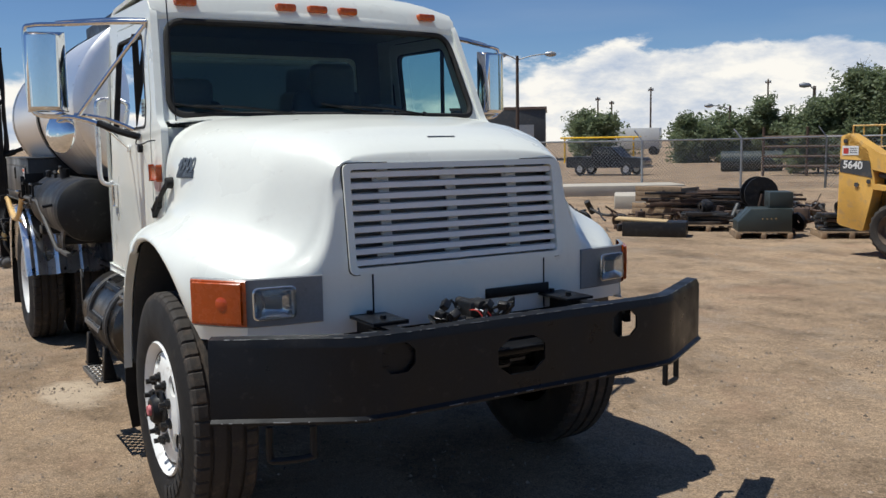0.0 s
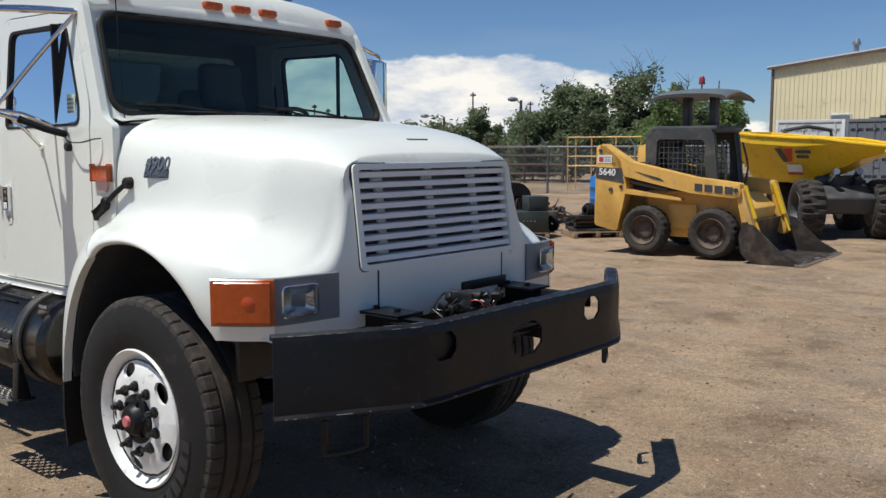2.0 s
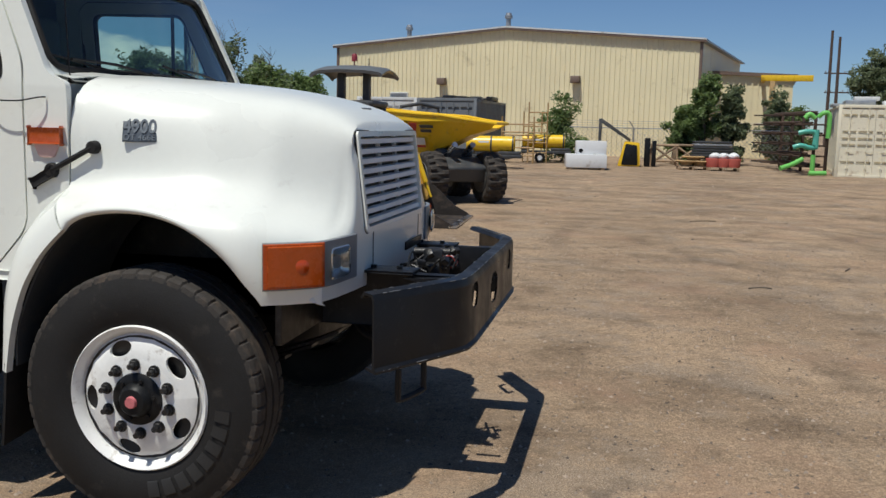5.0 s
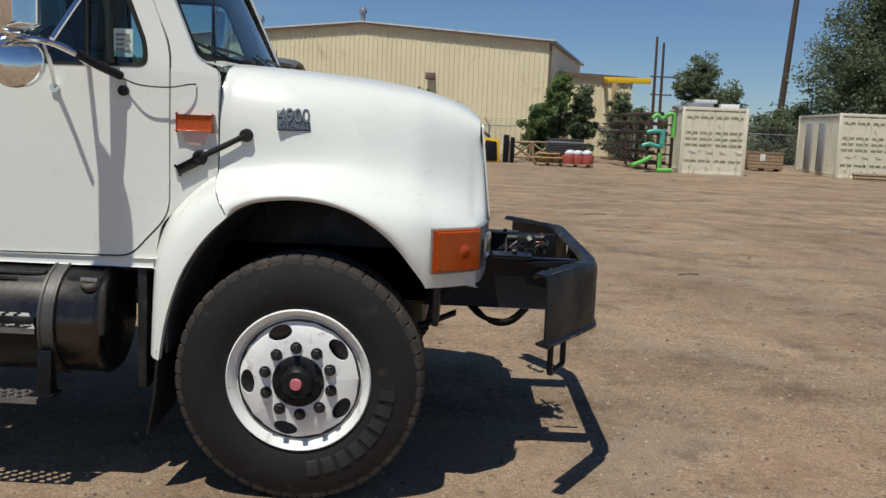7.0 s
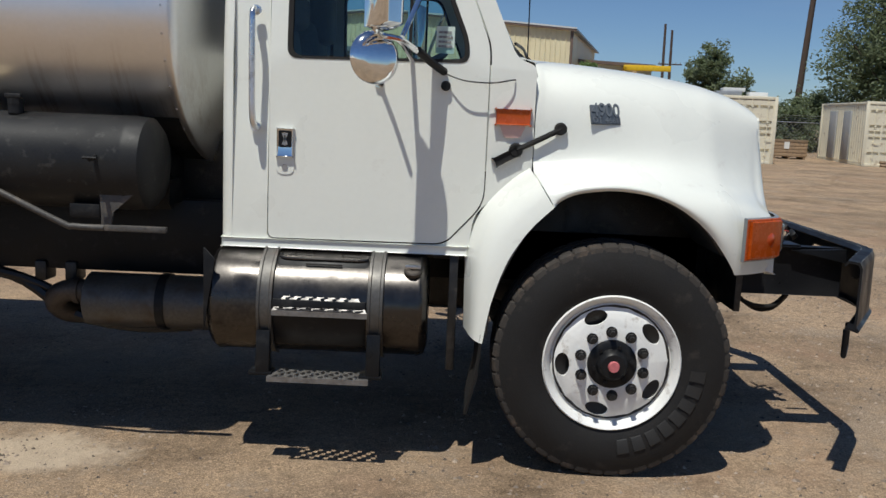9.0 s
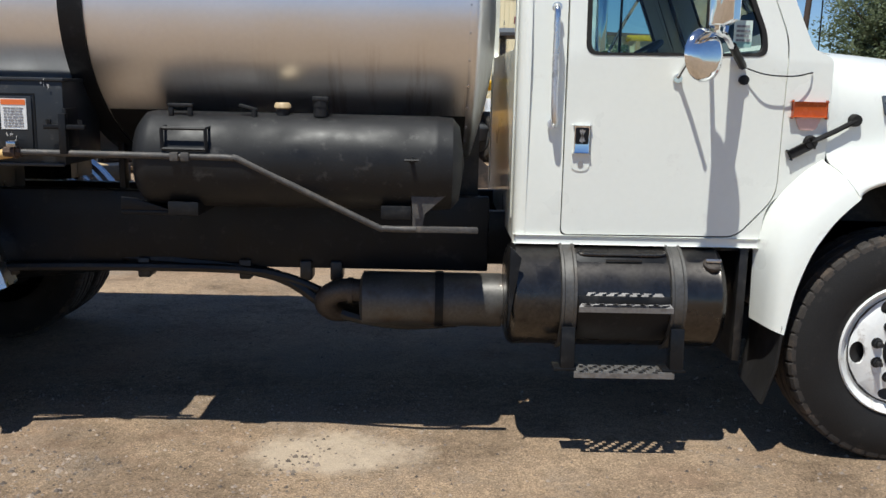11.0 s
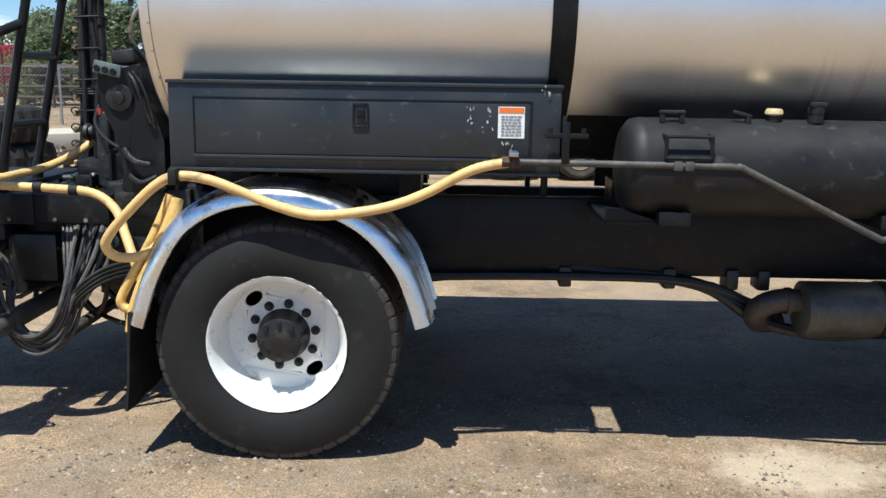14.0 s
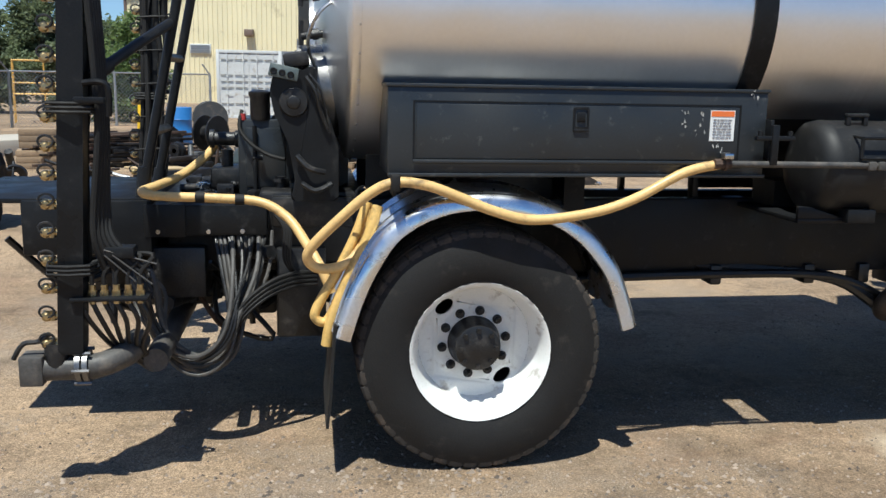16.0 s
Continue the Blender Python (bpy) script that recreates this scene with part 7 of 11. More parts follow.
# --- rear deck, pump, ladder and folded spray booms ---
def build_rear():
    bm = bmesh.new()
    box(bm, -6.80, -6.25, -0.62, 0.32, 0.86, 1.105, 0.01)
    deck = part("rear_deck", bm, BLACK, truck, "black steel rear deck box")
    for name, x0, x1, y0, y1, z0, z1, edge in (("deck_plate", -7.15, -6.25, -0.60, 0.32, 1.09, 1.112, 0.004), ("deck_beam", -6.28, -5.74, -0.62, 0.62, 0.945, 1.085, 0.008),
                                               ("deck_bracket", -6.28, -6.10, -0.628, -0.61, 0.94, 1.088, 0.003)):
        bm = bmesh.new()
        box(bm, x0, x1, y0, y1, z0, z1, edge)
        part(name, bm, BLACK, deck)
    for x in (-6.22, -6.0, -5.85):
        bm = bmesh.new()
        cyl(bm, (x, -0.61, 0.965), (x, -0.632, 0.965), 0.011, 6)
        part("deck_bolt", bm, STEEL, deck)
    bm = bmesh.new()
    box(bm, -5.78, -5.30, -0.55, 0.62, 0.80, 1.14, 0.02)
    box(bm, -5.72, -5.35, -0.60, -0.54, 0.98, 1.12, 0.01)
    part("rear_sill", bm, GREASE, truck)
    # control cabinet, filter, pump and burner behind the tank
    bm = bmesh.new()
    box(bm, -5.88, -5.62, -0.38, 0.10, 1.10, 1.46, 0.01)
    box(bm, -5.845, -5.66, -0.389, -0.38, 1.14, 1.42, 0.004)
    ctl = part("control_cabinet", bm, CABINET, truck, "scuffed black control cabinet")
    bm = bmesh.new()
    tube(bm, [(-5.80, -0.41, 1.13), (-5.80, -0.41, 1.43)], 0.010, 8, 1)
    cyl(bm, (-5.81, -0.41, 1.28), (-5.765, -0.41, 1.28), 0.012, 8)
    part("cabinet_rod", bm, BLACK, ctl)
    bm = bmesh.new()
    cyl(bm, (-5.855, -0.37, 1.455), (-5.855, -0.37, 1.485), 0.014, 12)
    part("red_fitting", bm, REDPLUG, ctl, "red plastic fitting")
    bm = bmesh.new()
    lathe(bm, [(0, 0.0), (0, 0.044), (0.012, 0.047), (0.105, 0.047), (0.115, 0.053), (0.132, 0.053), (0.140, 0.03), (0.140, 0.0)], (-5.775, -0.36, 1.455), (0, 0, 1), 24)
    part("filter_canister", bm, GREASE, truck, "black filter canister")
    bm = bmesh.new()
    tube(bm, [(-5.86, -0.36, 1.50), (-5.87, -0.40, 1.42), (-5.82, -0.43, 1.35), (-5.74, -0.45, 1.30), (-5.66, -0.48, 1.28)], 0.009, 8, 5)
    part("filter_hose", bm, RUBBER, truck)
    # burner: tall fan case with its cover and gauge plate, in front of the tank's flue neck
    bm = bmesh.new()
    prism(bm, rounded([(-5.42, 1.12), (-5.42, 1.36), (-5.46, 1.49), (-5.51, 1.56), (-5.51, 1.71), (-5.60, 1.68), (-5.70, 1.67), (-5.715, 1.60), (-5.70, 1.51), (-5.64, 1.38), (-5.61, 1.21), (-5.63, 1.12)], 0.02), -0.74, -0.34, "y", 0.012)
    burner = part("burner", bm, BLACK, truck, "tar-blackened burner fan case")
    bm = bmesh.new()
    lathe(bm, [(0, 0.062), (0.012, 0.064), (0.020, 0.058), (0.022, 0.030), (0.032, 0.028), (0.036, 0.020), (0.034, 0.0)], (-5.612, -0.735, 1.55), (0, -1, 0), 28)
    part("fan_cover", bm, GREASE, burner)
    bm = bmesh.new()
    box(bm, -5.655, -5.545, -0.72, -0.42, 1.70, 1.765, 0.012, m=Matrix.Translation((-5.6, 0, 1.73)) @ Matrix.Rotation(radians(-10), 4, "Y") @ Matrix.Translation((5.6, 0, -1.73)))
    part("switch_box", bm, GREASE, burner)
    bm = bmesh.new()
    box(bm, -5.715, -5.590, -0.775, -0.755, 1.65, 1.705, 0.004, m=Matrix.Translation((-5.65, 0, 1.68)) @ Matrix.Rotation(radians(12), 4, "Y") @ Matrix.Translation((5.65, 0, -1.68)))
    gauge = part("gauge_plate", bm, GAUGE, burner, "small grey plate with round gauges")
    for k in range(3):
        bm = bmesh.new()
        c = Vector((-5.695 + 0.036 * k, -0.776, 1.682 - 0.008 * k))
        lathe(bm, [(0, 0.0), (0, 0.013), (0.006, 0.015), (0.010, 0.012), (0.006, 0.0)], c, (0, -1, 0), 14)
        part("gauge", bm, BLACK, gauge)
    for pts, r in (([(-5.56, -0.76, 1.66), (-5.52, -0.78, 1.60), (-5.50, -0.77, 1.52), (-5.47, -0.76, 1.44)], 0.008), ([(-5.545, -0.76, 1.67), (-5.50, -0.77, 1.61), (-5.475, -0.76, 1.52), (-5.455, -0.75, 1.42)], 0.006),
                   ([(-5.60, -0.76, 1.32), (-5.55, -0.78, 1.27), (-5.48, -0.77, 1.25)], 0.014), ([(-5.58, -0.76, 1.20), (-5.52, -0.78, 1.17), (-5.45, -0.77, 1.20)], 0.012)):
        bm = bmesh.new()
        tube(bm, pts, r, 8, 5)
        part("burner_line", bm, GREASE, burner)
    bm = bmesh.new()
    lathe(bm, [(0, 0), (0, 0.042), (0.03, 0.042), (0.035, 0.034), (0.13, 0.034), (0.135, 0.046), (0.155, 0.046), (0.155, 0)], (-5.88, -0.12, 1.35), (-1, 0, 0), 20)
    part("pump", bm, GREASE, truck, "greasy black hydraulic pump")
    bm = bmesh.new()
    tube(bm, [(-6.00, -0.12, 1.33), (-5.88, -0.16, 1.12)], 0.009, 7, 1)
    part("pump_stay", bm, BLACK, truck)
    # tall flue beside the head, in grey
    bm = bmesh.new()
    box(bm, -5.60, -5.50, 0.46, 0.62, 1.9, 3.0, 0.01)
    part("flue", bm, DGREY, truck, "grey square flue duct")
    # valves on the head
    for z, v in ((2.02, -0.62), (1.86, -0.48)):
        bm = bmesh.new()
        cyl(bm, (-5.44, v, z), (-5.58, v - 0.02, z - 0.02), 0.018, 10)
        tube(bm, [(-5.58, v - 0.02, z + 0.05), (-5.58, v - 0.02, z - 0.06)], 0.012, 8, 1)
        cyl(bm, (-5.50, v, z - 0.005), (-5.53, v, z - 0.01), 0.026, 10)
        part("head_valve", bm, GREASE, truck)
    # underside clutter: pump lines and boxes
    rnd = random.Random(12)
    for k in range(14):
        bm = bmesh.new()
        x, v, z = rnd.uniform(-6.6, -5.4), rnd.uniform(-0.5, 0.5), rnd.uniform(0.55, 0.85)
        if k % 2:
            cyl(bm, (x, v, z), (x + rnd.uniform(-0.3, 0.3), v + rnd.uniform(-0.3, 0.3), z + rnd.uniform(-0.05, 0.12)), rnd.uniform(0.03, 0.06), 12)
        else:
            w = rnd.uniform(0.06, 0.12)
            box(bm, x - w, x + w, v - w, v + w, z - w, max(z + w, 0.88), 0.012)
        part("pump_line", bm, GREASE, truck)


build_rear()


def build_ladder():
    foot_a, foot_b = Vector((-6.30, -0.54, 1.105)), Vector((-6.29, -0.18, 1.105))
    lean = Vector((0.31, 0.04, 1.50))
    bm = bmesh.new()
    tube(bm, [foot_a, foot_a + lean * 1.0], 0.022, 10, 1)
    ladder = part("ladder", bm, BLACK, truck, "black tubular ladder on the rear deck")
    bm = bmesh.new()
    tube(bm, [foot_b, foot_b + lean * 1.0], 0.022, 10, 1)
    part("ladder_rail", bm, BLACK, ladder)
    for t in (0.20, 0.42, 0.64, 0.86):
        bm = bmesh.new()
        a, b = foot_a + lean * t, foot_b + lean * t
        tube(bm, [a, b], 0.02, 8, 1)
        part("rung", bm, BLACK, ladder)
    bm = bmesh.new()
    cyl(bm, foot_a + Vector((0, 0, -0.02)), foot_a + Vector((0.02, 0.01, 0.14)), 0.032, 12)
    part("ladder_socket", bm, BLACK, ladder)
    bm = bmesh.new()
    cyl(bm, foot_b + Vector((0, 0, -0.02)), foot_b + Vector((0.02, 0.01, 0.10)), 0.030, 12)
    part("ladder_socket", bm, BLACK, ladder)
    bm = bmesh.new()
    tube(bm, [(-6.36, -1.14, 1.64), (-6.26, -0.84, 1.76), (-6.15, -0.53, 1.88)], 0.022, 10, 2)
    cyl(bm, (-6.365, -1.155, 1.634), (-6.32, -1.02, 1.688), 0.030, 12)
    part("boom_stay", bm, BLACK, truck, "black tubular boom stay")


build_ladder()


def build_boom(side, x0):
    s = side
    v = s * 1.165
    # the column leans a little, foot backwards
    def at(z):
        return x0 + 0.065 * (z - 0.6) / 1.3
    bm = bmesh.new()
    rows = []
    for z in (0.58, 0.60, 1.2, 2.0, 2.75):
        c, h = at(z), 0.047 if z > 0.58 else 0.043
        rows.append([(c - h, v - h, z), (c + h, v - h, z), (c + h, v + h, z), (c - h, v + h, z)])
    vs = sheet(bm, rows, closed=True)
    bm.faces.new(vs[0][::-1])
    bm.faces.new(vs[-1])
    boom = part("spray_boom", bm, BLACK, truck, "folded black spray boom with brass nozzles")
    for z in (0.92, 1.53, 2.2):
        bm = bmesh.new()
        c = at(z)
        for k in range(3):
            zz = z + (k - 1) * 0.016
            tube(bm, [(c - 0.075, v - 0.07, zz), (c + 0.075, v - 0.07, zz), (c + 0.075, v + 0.07, zz), (c - 0.075, v + 0.07, zz)], 0.007, 6, 2, closed=True)
        part("boom_strap", bm, RUBBER, boom)
    bm = bmesh.new()
    tube(bm, [(at(1.62) + 0.05, v - 0.06, 1.62), (at(1.62) + 0.11, v - 0.07, 1.625), (at(1.62) + 0.14, v - 0.07, 1.60), (at(1.55) + 0.14, v - 0.06, 1.50)], 0.012, 8, 4)
    box(bm, at(1.56) + 0.02, at(1.56) + 0.13, v - 0.085, v - 0.06, 1.545, 1.57, 0.004)
    part("boom_lock", bm, BLACK, boom)
    # nozzles with ring handles down the outer edge
    for k in range(20):
        z = 0.62 + 0.109 * k
        c = at(z) - 0.055
        bm = bmesh.new()
        cyl(bm, (c + 0.005, v - 0.01, z), (c - 0.045, v - 0.01, z), 0.013, 8)
        cyl(bm, (c - 0.02, v - 0.01, z - 0.018), (c - 0.02, v - 0.01, z + 0.018), 0.017, 8)
        lathe(bm, [(-0.022, 0.0), (-0.020, 0.012), (-0.008, 0.021), (0.008, 0.021), (0.020, 0.012), (0.022, 0.0)], (c - 0.040, v - 0.014, z), (0.3, -1, 0), 10)
        nz = part("nozzle", bm, BRASS, boom)
        bm = bmesh.new()
        ring = [(c - 0.035 + 0.028 * math.cos(a), v - 0.03, z + 0.02 + 0.022 * math.sin(a)) for a in [2 * math.pi * j / 8 for j in range(8)]]
        tube(bm, ring, 0.005, 5, 2, closed=True)
        part("nozzle_ring", bm, GREASE, nz)
    foot, foot_top = at(0.5) - (0.06 if s < 0 else 0.0), at(0.6) - (0.06 if s < 0 else 0.0)
    # elbow at the foot
    bm = bmesh.new()
    tube(bm, [(foot - 0.06, v, 0.515), (foot + 0.02, v, 0.515), (foot + 0.14, v, 0.518), (foot + 0.21, v - s * 0.02, 0.535), (foot + 0.26, v - s * 0.08, 0.55), (foot + 0.27, v - s * 0.22, 0.56)], 0.050, 16, 5)
    box(bm, foot - 0.13, foot - 0.04, v - 0.055, v + 0.055, 0.455, 0.575, 0.01)
    part("foot_elbow", bm, DUSTY, boom, "dusty dark flanged elbow pipe")
    bm = bmesh.new()
    for dx in (-0.012, 0.016):
        lathe(bm, [(-0.010, 0.046), (-0.010, 0.066), (0.010, 0.066), (0.010, 0.046)], (foot + 0.10 + dx, v, 0.52), (1, 0, 0.05), 24)
    for k in range(6):
        a = k * math.pi / 3
        c = Vector((foot + 0.10, v + 0.07 * math.cos(a), 0.52 + 0.07 * math.sin(a)))
        cyl(bm, c - Vector((0.03, 0, 0)), c + Vector((0.035, 0, 0)), 0.008, 6)
    part("pipe_clamp", bm, NECK, boom, "bolted steel pipe clamp")
    bm = bmesh.new()
    cyl(bm, (foot_top, v, 0.53), (foot_top, v, 0.62), 0.05, 12)
    tube(bm, [(foot_top - 0.16, v - 0.02, 0.56), (foot_top - 0.12, v - 0.02, 0.62), (foot_top - 0.06, v - 0.02, 0.63), (foot_top - 0.02, v - 0.02, 0.66)], 0.010, 8, 4)
    part("boom_foot", bm, GREASE, boom)
    return boom


build_boom(-1, -6.470)
build_boom(1, -6.57)


def build_boom_hoses():
    rnd = random.Random(21)
    # hoses tied up along the boom
    for k in range(5):
        bm = bmesh.new()
        o = 0.016 * k
        tube(bm, [(-6.33 + o * 0.5, -1.20 + o, 2.75), (-6.35 + o * 0.4, -1.20 + o, 2.1), (-6.335 + o * 0.3, -1.20 + o, 1.72), (-6.33 + o * 0.3, -1.20 + o, 1.45), (-6.36 + o * 0.6, -1.20 + o, 1.15), (-6.36 + o, -1.20 + o * 0.5, 1.02), (-6.33 + 0.04 * k, -1.17, 0.90)], 0.013, 8, 5)
        part("boom_hose", bm, RUBBER, truck, "black hydraulic hose")
    # manifold plate with fittings
    bm = bmesh.new()
    box(bm, -6.46, -6.17, -1.235, -1.12, 0.795, 0.808, 0.003)
    plate = part("manifold", bm, BLACK, truck, "steel manifold plate with brass fittings")
    bm = bmesh.new()
    box(bm, -6.33, -6.22, -1.20, -1.12, 0.955, 1.0, 0.006)
    part("valve_block", bm, BLACK, plate)
    for k in range(6):
        bm = bmesh.new()
        x = -6.43 + 0.045 * k
        cyl(bm, (x, -1.18, 0.775), (x, -1.18, 0.85), 0.013, 8)
        cyl(bm, (x, -1.18, 0.808), (x, -1.18, 0.828), 0.018, 6)
        part("fitting", bm, BRASS, plate)
        bm = bmesh.new()
        tube(bm, [(x, -1.18, 0.85), (x + 0.005, -1.18, 0.90), (x + 0.05, -1.17, 0.935 + 0.006 * k), (-6.26, -1.12, 0.96)], 0.009, 7, 4)
        part("feed_hose", bm, RUBBER, plate)
        bm = bmesh.new()
        e = Vector((-6.24 + 0.008 * k, -1.0, 0.47 + 0.01 * (k % 3)))
        tube(bm, [(x, -1.18, 0.775), (x + 0.03, -1.17, 0.70), (x * 0.4 + e.x * 0.6 - 0.02, -1.10, 0.58), e], 0.010, 7, 4)
        part("feed_hose", bm, GREASE, plate)
    bm = bmesh.new()
    tube(bm, [(-6.27, -0.98, 0.50), (-6.20, -1.0, 0.455), (-6.17, -1.0, 0.48)], 0.022, 8, 3)
    part("bundle_tie", bm, GREASE, plate)
    for a, b in (((-6.33, 0.99), (-6.14, 0.93)), ((-6.30, 0.97), (-6.16, 0.85)), ((-6.33, 0.97), (-6.22, 0.86))):
        bm = bmesh.new()
        tube(bm, [(a[0], -1.20, a[1]), (b[0], -1.18, b[1])], 0.004, 6, 1)
        part("stay_rod", bm, DUSTY, plate)
    # big hanging loop of hoses
    for k in range(14):
        bm = bmesh.new()
        j = Vector((rnd.uniform(-0.04, 0.04), rnd.uniform(-0.05, 0.05), rnd.uniform(-0.045, 0.045)))
        top = Vector((-5.98 + 0.020 * k, -0.58, 0.96))
        tube(bm, [top, Vector((-5.92 + 0.012 * k, -0.70, 0.78)) + j * 0.7, Vector((-5.88, -0.78, 0.58)) + j, Vector((-5.93, -0.80, 0.46)) + j, Vector((-6.03, -0.80, 0.40)) + j, Vector((-6.14, -0.78, 0.44)) + j,
                  Vector((-6.22, -0.76, 0.56)) + j, Vector((-6.27, -0.72, 0.72)) + j * 2, Vector((-6.34, -0.62, 0.85))], rnd.uniform(0.007, 0.012), 7, 5)
        part("loop_hose", bm, DUSTY if k % 3 else GREASE, truck, "black hydraulic hose hung in a loop")
    for k in range(4):
        bm = bmesh.new()
        o = 0.02 * k
        tube(bm, [(-5.90, -0.80, 0.52 + o), (-5.82, -0.80, 0.63 + o), (-5.72, -0.76, 0.70 + o), (-5.62, -0.68, 0.72 + o), (-5.52, -0.6, 0.71 + o)], 0.009, 7, 5)
        part("loop_hose", bm, RUBBER, truck)
    for k in range(3):
        bm = bmesh.new()
        tube(bm, [(-5.70, -0.63, 1.04), (-5.66 + 0.01 * k, -0.67, 0.98), (-5.66 + 0.01 * k, -0.67, 0.84), (-5.60, -0.63, 0.76), (-5.50, -0.58, 0.74 + 0.02 * k)], 0.010, 7, 5)
        part("side_hose", bm, RUBBER, truck)


build_boom_hoses()


def build_rear_clutter():
    """Fittings, short pipes and hoses crowded behind the tank and along the booms."""
    rnd = random.Random(77)
    # valves and unions on the deck
    for k in range(46):
        x, v = rnd.uniform(-6.15, -5.45), rnd.uniform(-0.45, 0.28)
        z = 1.082 if x < -5.8 else 1.135
        bm = bmesh.new()
        h, r = rnd.uniform(0.03, 0.08), rnd.uniform(0.010, 0.026)
        q = rnd.random()
        if q < 0.4:
            cyl(bm, (x, v, z), (x, v, z + h), r, 10)
            cyl(bm, (x, v, z + h * 0.55), (x, v, z + h * 0.55 + 0.018), r * 1.5, 6)
        elif q < 0.75:
            a = rnd.uniform(0, 3.14)
            d = Vector((math.cos(a), math.sin(a), 0)) * rnd.uniform(0.06, 0.16)
            c = Vector((x, v, z + r))
            cyl(bm, c - d, c + d, r, 10)
            cyl(bm, c - d * 0.2, c + d * 0.2, r * 1.4, 8)
        else:
            box(bm, x - r * 1.6, x + r * 1.6, v - r, v + r, z, z + h, 0.005)
        part("deck_fitting", bm, GREASE if k % 15 else STEEL, truck)
    for k in range(6):
        a = Vector((rnd.uniform(-6.1, -5.8), rnd.uniform(-0.4, 0.2), 1.10))
        b = Vector((rnd.uniform(-5.9, -5.65), rnd.uniform(-0.4, 0.2), rnd.uniform(1.11, 1.16)))
        m = a.lerp(b, 0.5) + Vector((rnd.uniform(-0.1, 0.1), rnd.uniform(-0.15, 0.05), rnd.uniform(0.0, 0.05)))
        bm = bmesh.new()
        tube(bm, [a, m, b], rnd.uniform(0.008, 0.016), 7, 5)
        part("deck_hose", bm, RUBBER if k % 2 else GREASE, truck)
    # hoses strapped up the far boom and the near one
    for v, x0, s in ((1.165, -6.57, 1), (-1.165, -6.470, -1)):
        for k in range(6 if s > 0 else 3):
            dx, dv = rnd.uniform(-0.09, 0.12), rnd.uniform(-0.10, 0.02) if s > 0 else rnd.uniform(0.06, 0.10)
            bm = bmesh.new()
            pts = [(x0 + dx + rnd.uniform(-0.03, 0.03) + 0.05 * (z - 0.6), v + dv + rnd.uniform(-0.02, 0.02), z) for z in (0.85, 1.15, 1.45, 1.75, 2.05, 2.4, 2.75)]
            tube(bm, pts, rnd.uniform(0.012, 0.02), 7, 4)
            part("boom_hose", bm, RUBBER, truck)
        for k in range(9 if s > 0 else 0):
            z = 1.0 + 0.2 * k
            c = x0 + 0.05 * (z - 0.6)
            bm = bmesh.new()
            tube(bm, [(c - 0.07, v - 0.08, z), (c + 0.09, v - 0.08, z + 0.01), (c + 0.09, v + 0.07, z), (c - 0.07, v + 0.07, z - 0.01)], 0.006, 5, 2, closed=True)
            tube(bm, [(c + 0.08, v - 0.08, z), (c + 0.12, v - 0.10, z + rnd.uniform(-0.03, 0.03))], 0.004, 5, 1)
            part("cable_tie", bm, RUBBER, truck)
    # drips of hose and brackets below the deck
    for k in range(22):
        x, v = rnd.uniform(-6.5, -5.45), rnd.uniform(-0.5, 0.4)
        bm = bmesh.new()
        q = rnd.uniform(0.5, 0.75)
        tube(bm, [(x, v, 0.86), (x + rnd.uniform(-0.1, 0.1), v + rnd.uniform(-0.08, 0.08), q), (x + rnd.uniform(-0.3, 0.3), v + rnd.uniform(-0.15, 0.15), rnd.uniform(0.6, 0.86))], rnd.uniform(0.008, 0.018), 7, 5)
        part("under_hose", bm, GREASE, truck)
    # pump boxes and the cross pipe hung under the deck
    for x0, x1, v0, v1, z0 in ((-6.32, -6.02, -0.20, 0.50, 0.52), (-5.98, -5.72, -0.10, 0.60, 0.44), (-5.70, -5.34, -0.34, 0.30, 0.58), (-6.60, -6.34, 0.10, 0.70, 0.48)):
        bm = bmesh.new()
        box(bm, x0, x1, v0, v1, z0, 0.87, 0.02)
        for k in range(5):
            cx, cvv = rnd.uniform(x0, x1), rnd.uniform(v0, v1)
            cyl(bm, (cx, cvv, z0 + 0.02), (cx, cvv, z0 - rnd.uniform(0.03, 0.10)), rnd.uniform(0.012, 0.04), 10)
        part("pump_box", bm, GREASE, truck)
    bm = bmesh.new()
    cyl(bm, (-6.18, -1.05, 0.50), (-6.18, 1.05, 0.50), 0.05, 14)
    cyl(bm, (-5.95, -0.7, 0.42), (-5.95, 0.9, 0.42), 0.03, 12)
    part("cross_pipe", bm, DUSTY, truck, "dusty cross pipe")
    # valve bodies, pipes and brackets crowded under the deck
    for k in range(60):
        x, v, z = rnd.uniform(-6.6, -5.35), rnd.uniform(-0.45, 0.75), rnd.uniform(0.50, 0.86)
        bm = bmesh.new()
        q, r = rnd.random(), rnd.uniform(0.02, 0.05)
        if q < 0.4:
            a = rnd.uniform(-0.5, 0.5) + (math.pi / 2 if rnd.random() < 0.5 else 0)
            d = Vector((math.cos(a), math.sin(a), rnd.uniform(-0.1, 0.1))) * rnd.uniform(0.10, 0.32)
            c = Vector((x, v, z))
            cyl(bm, c - d, c + d, r, 10)
            cyl(bm, c - d * 0.12, c + d * 0.12, r * 1.5, 8)
        elif q < 0.7:
            box(bm, x - r * 2, x + r * 2, v - r * 2, v + r * 2, z - r * 2, z + r * 2, 0.008)
            cyl(bm, (x, v, z), (x, v, 0.90), r * 0.5, 8)
        else:
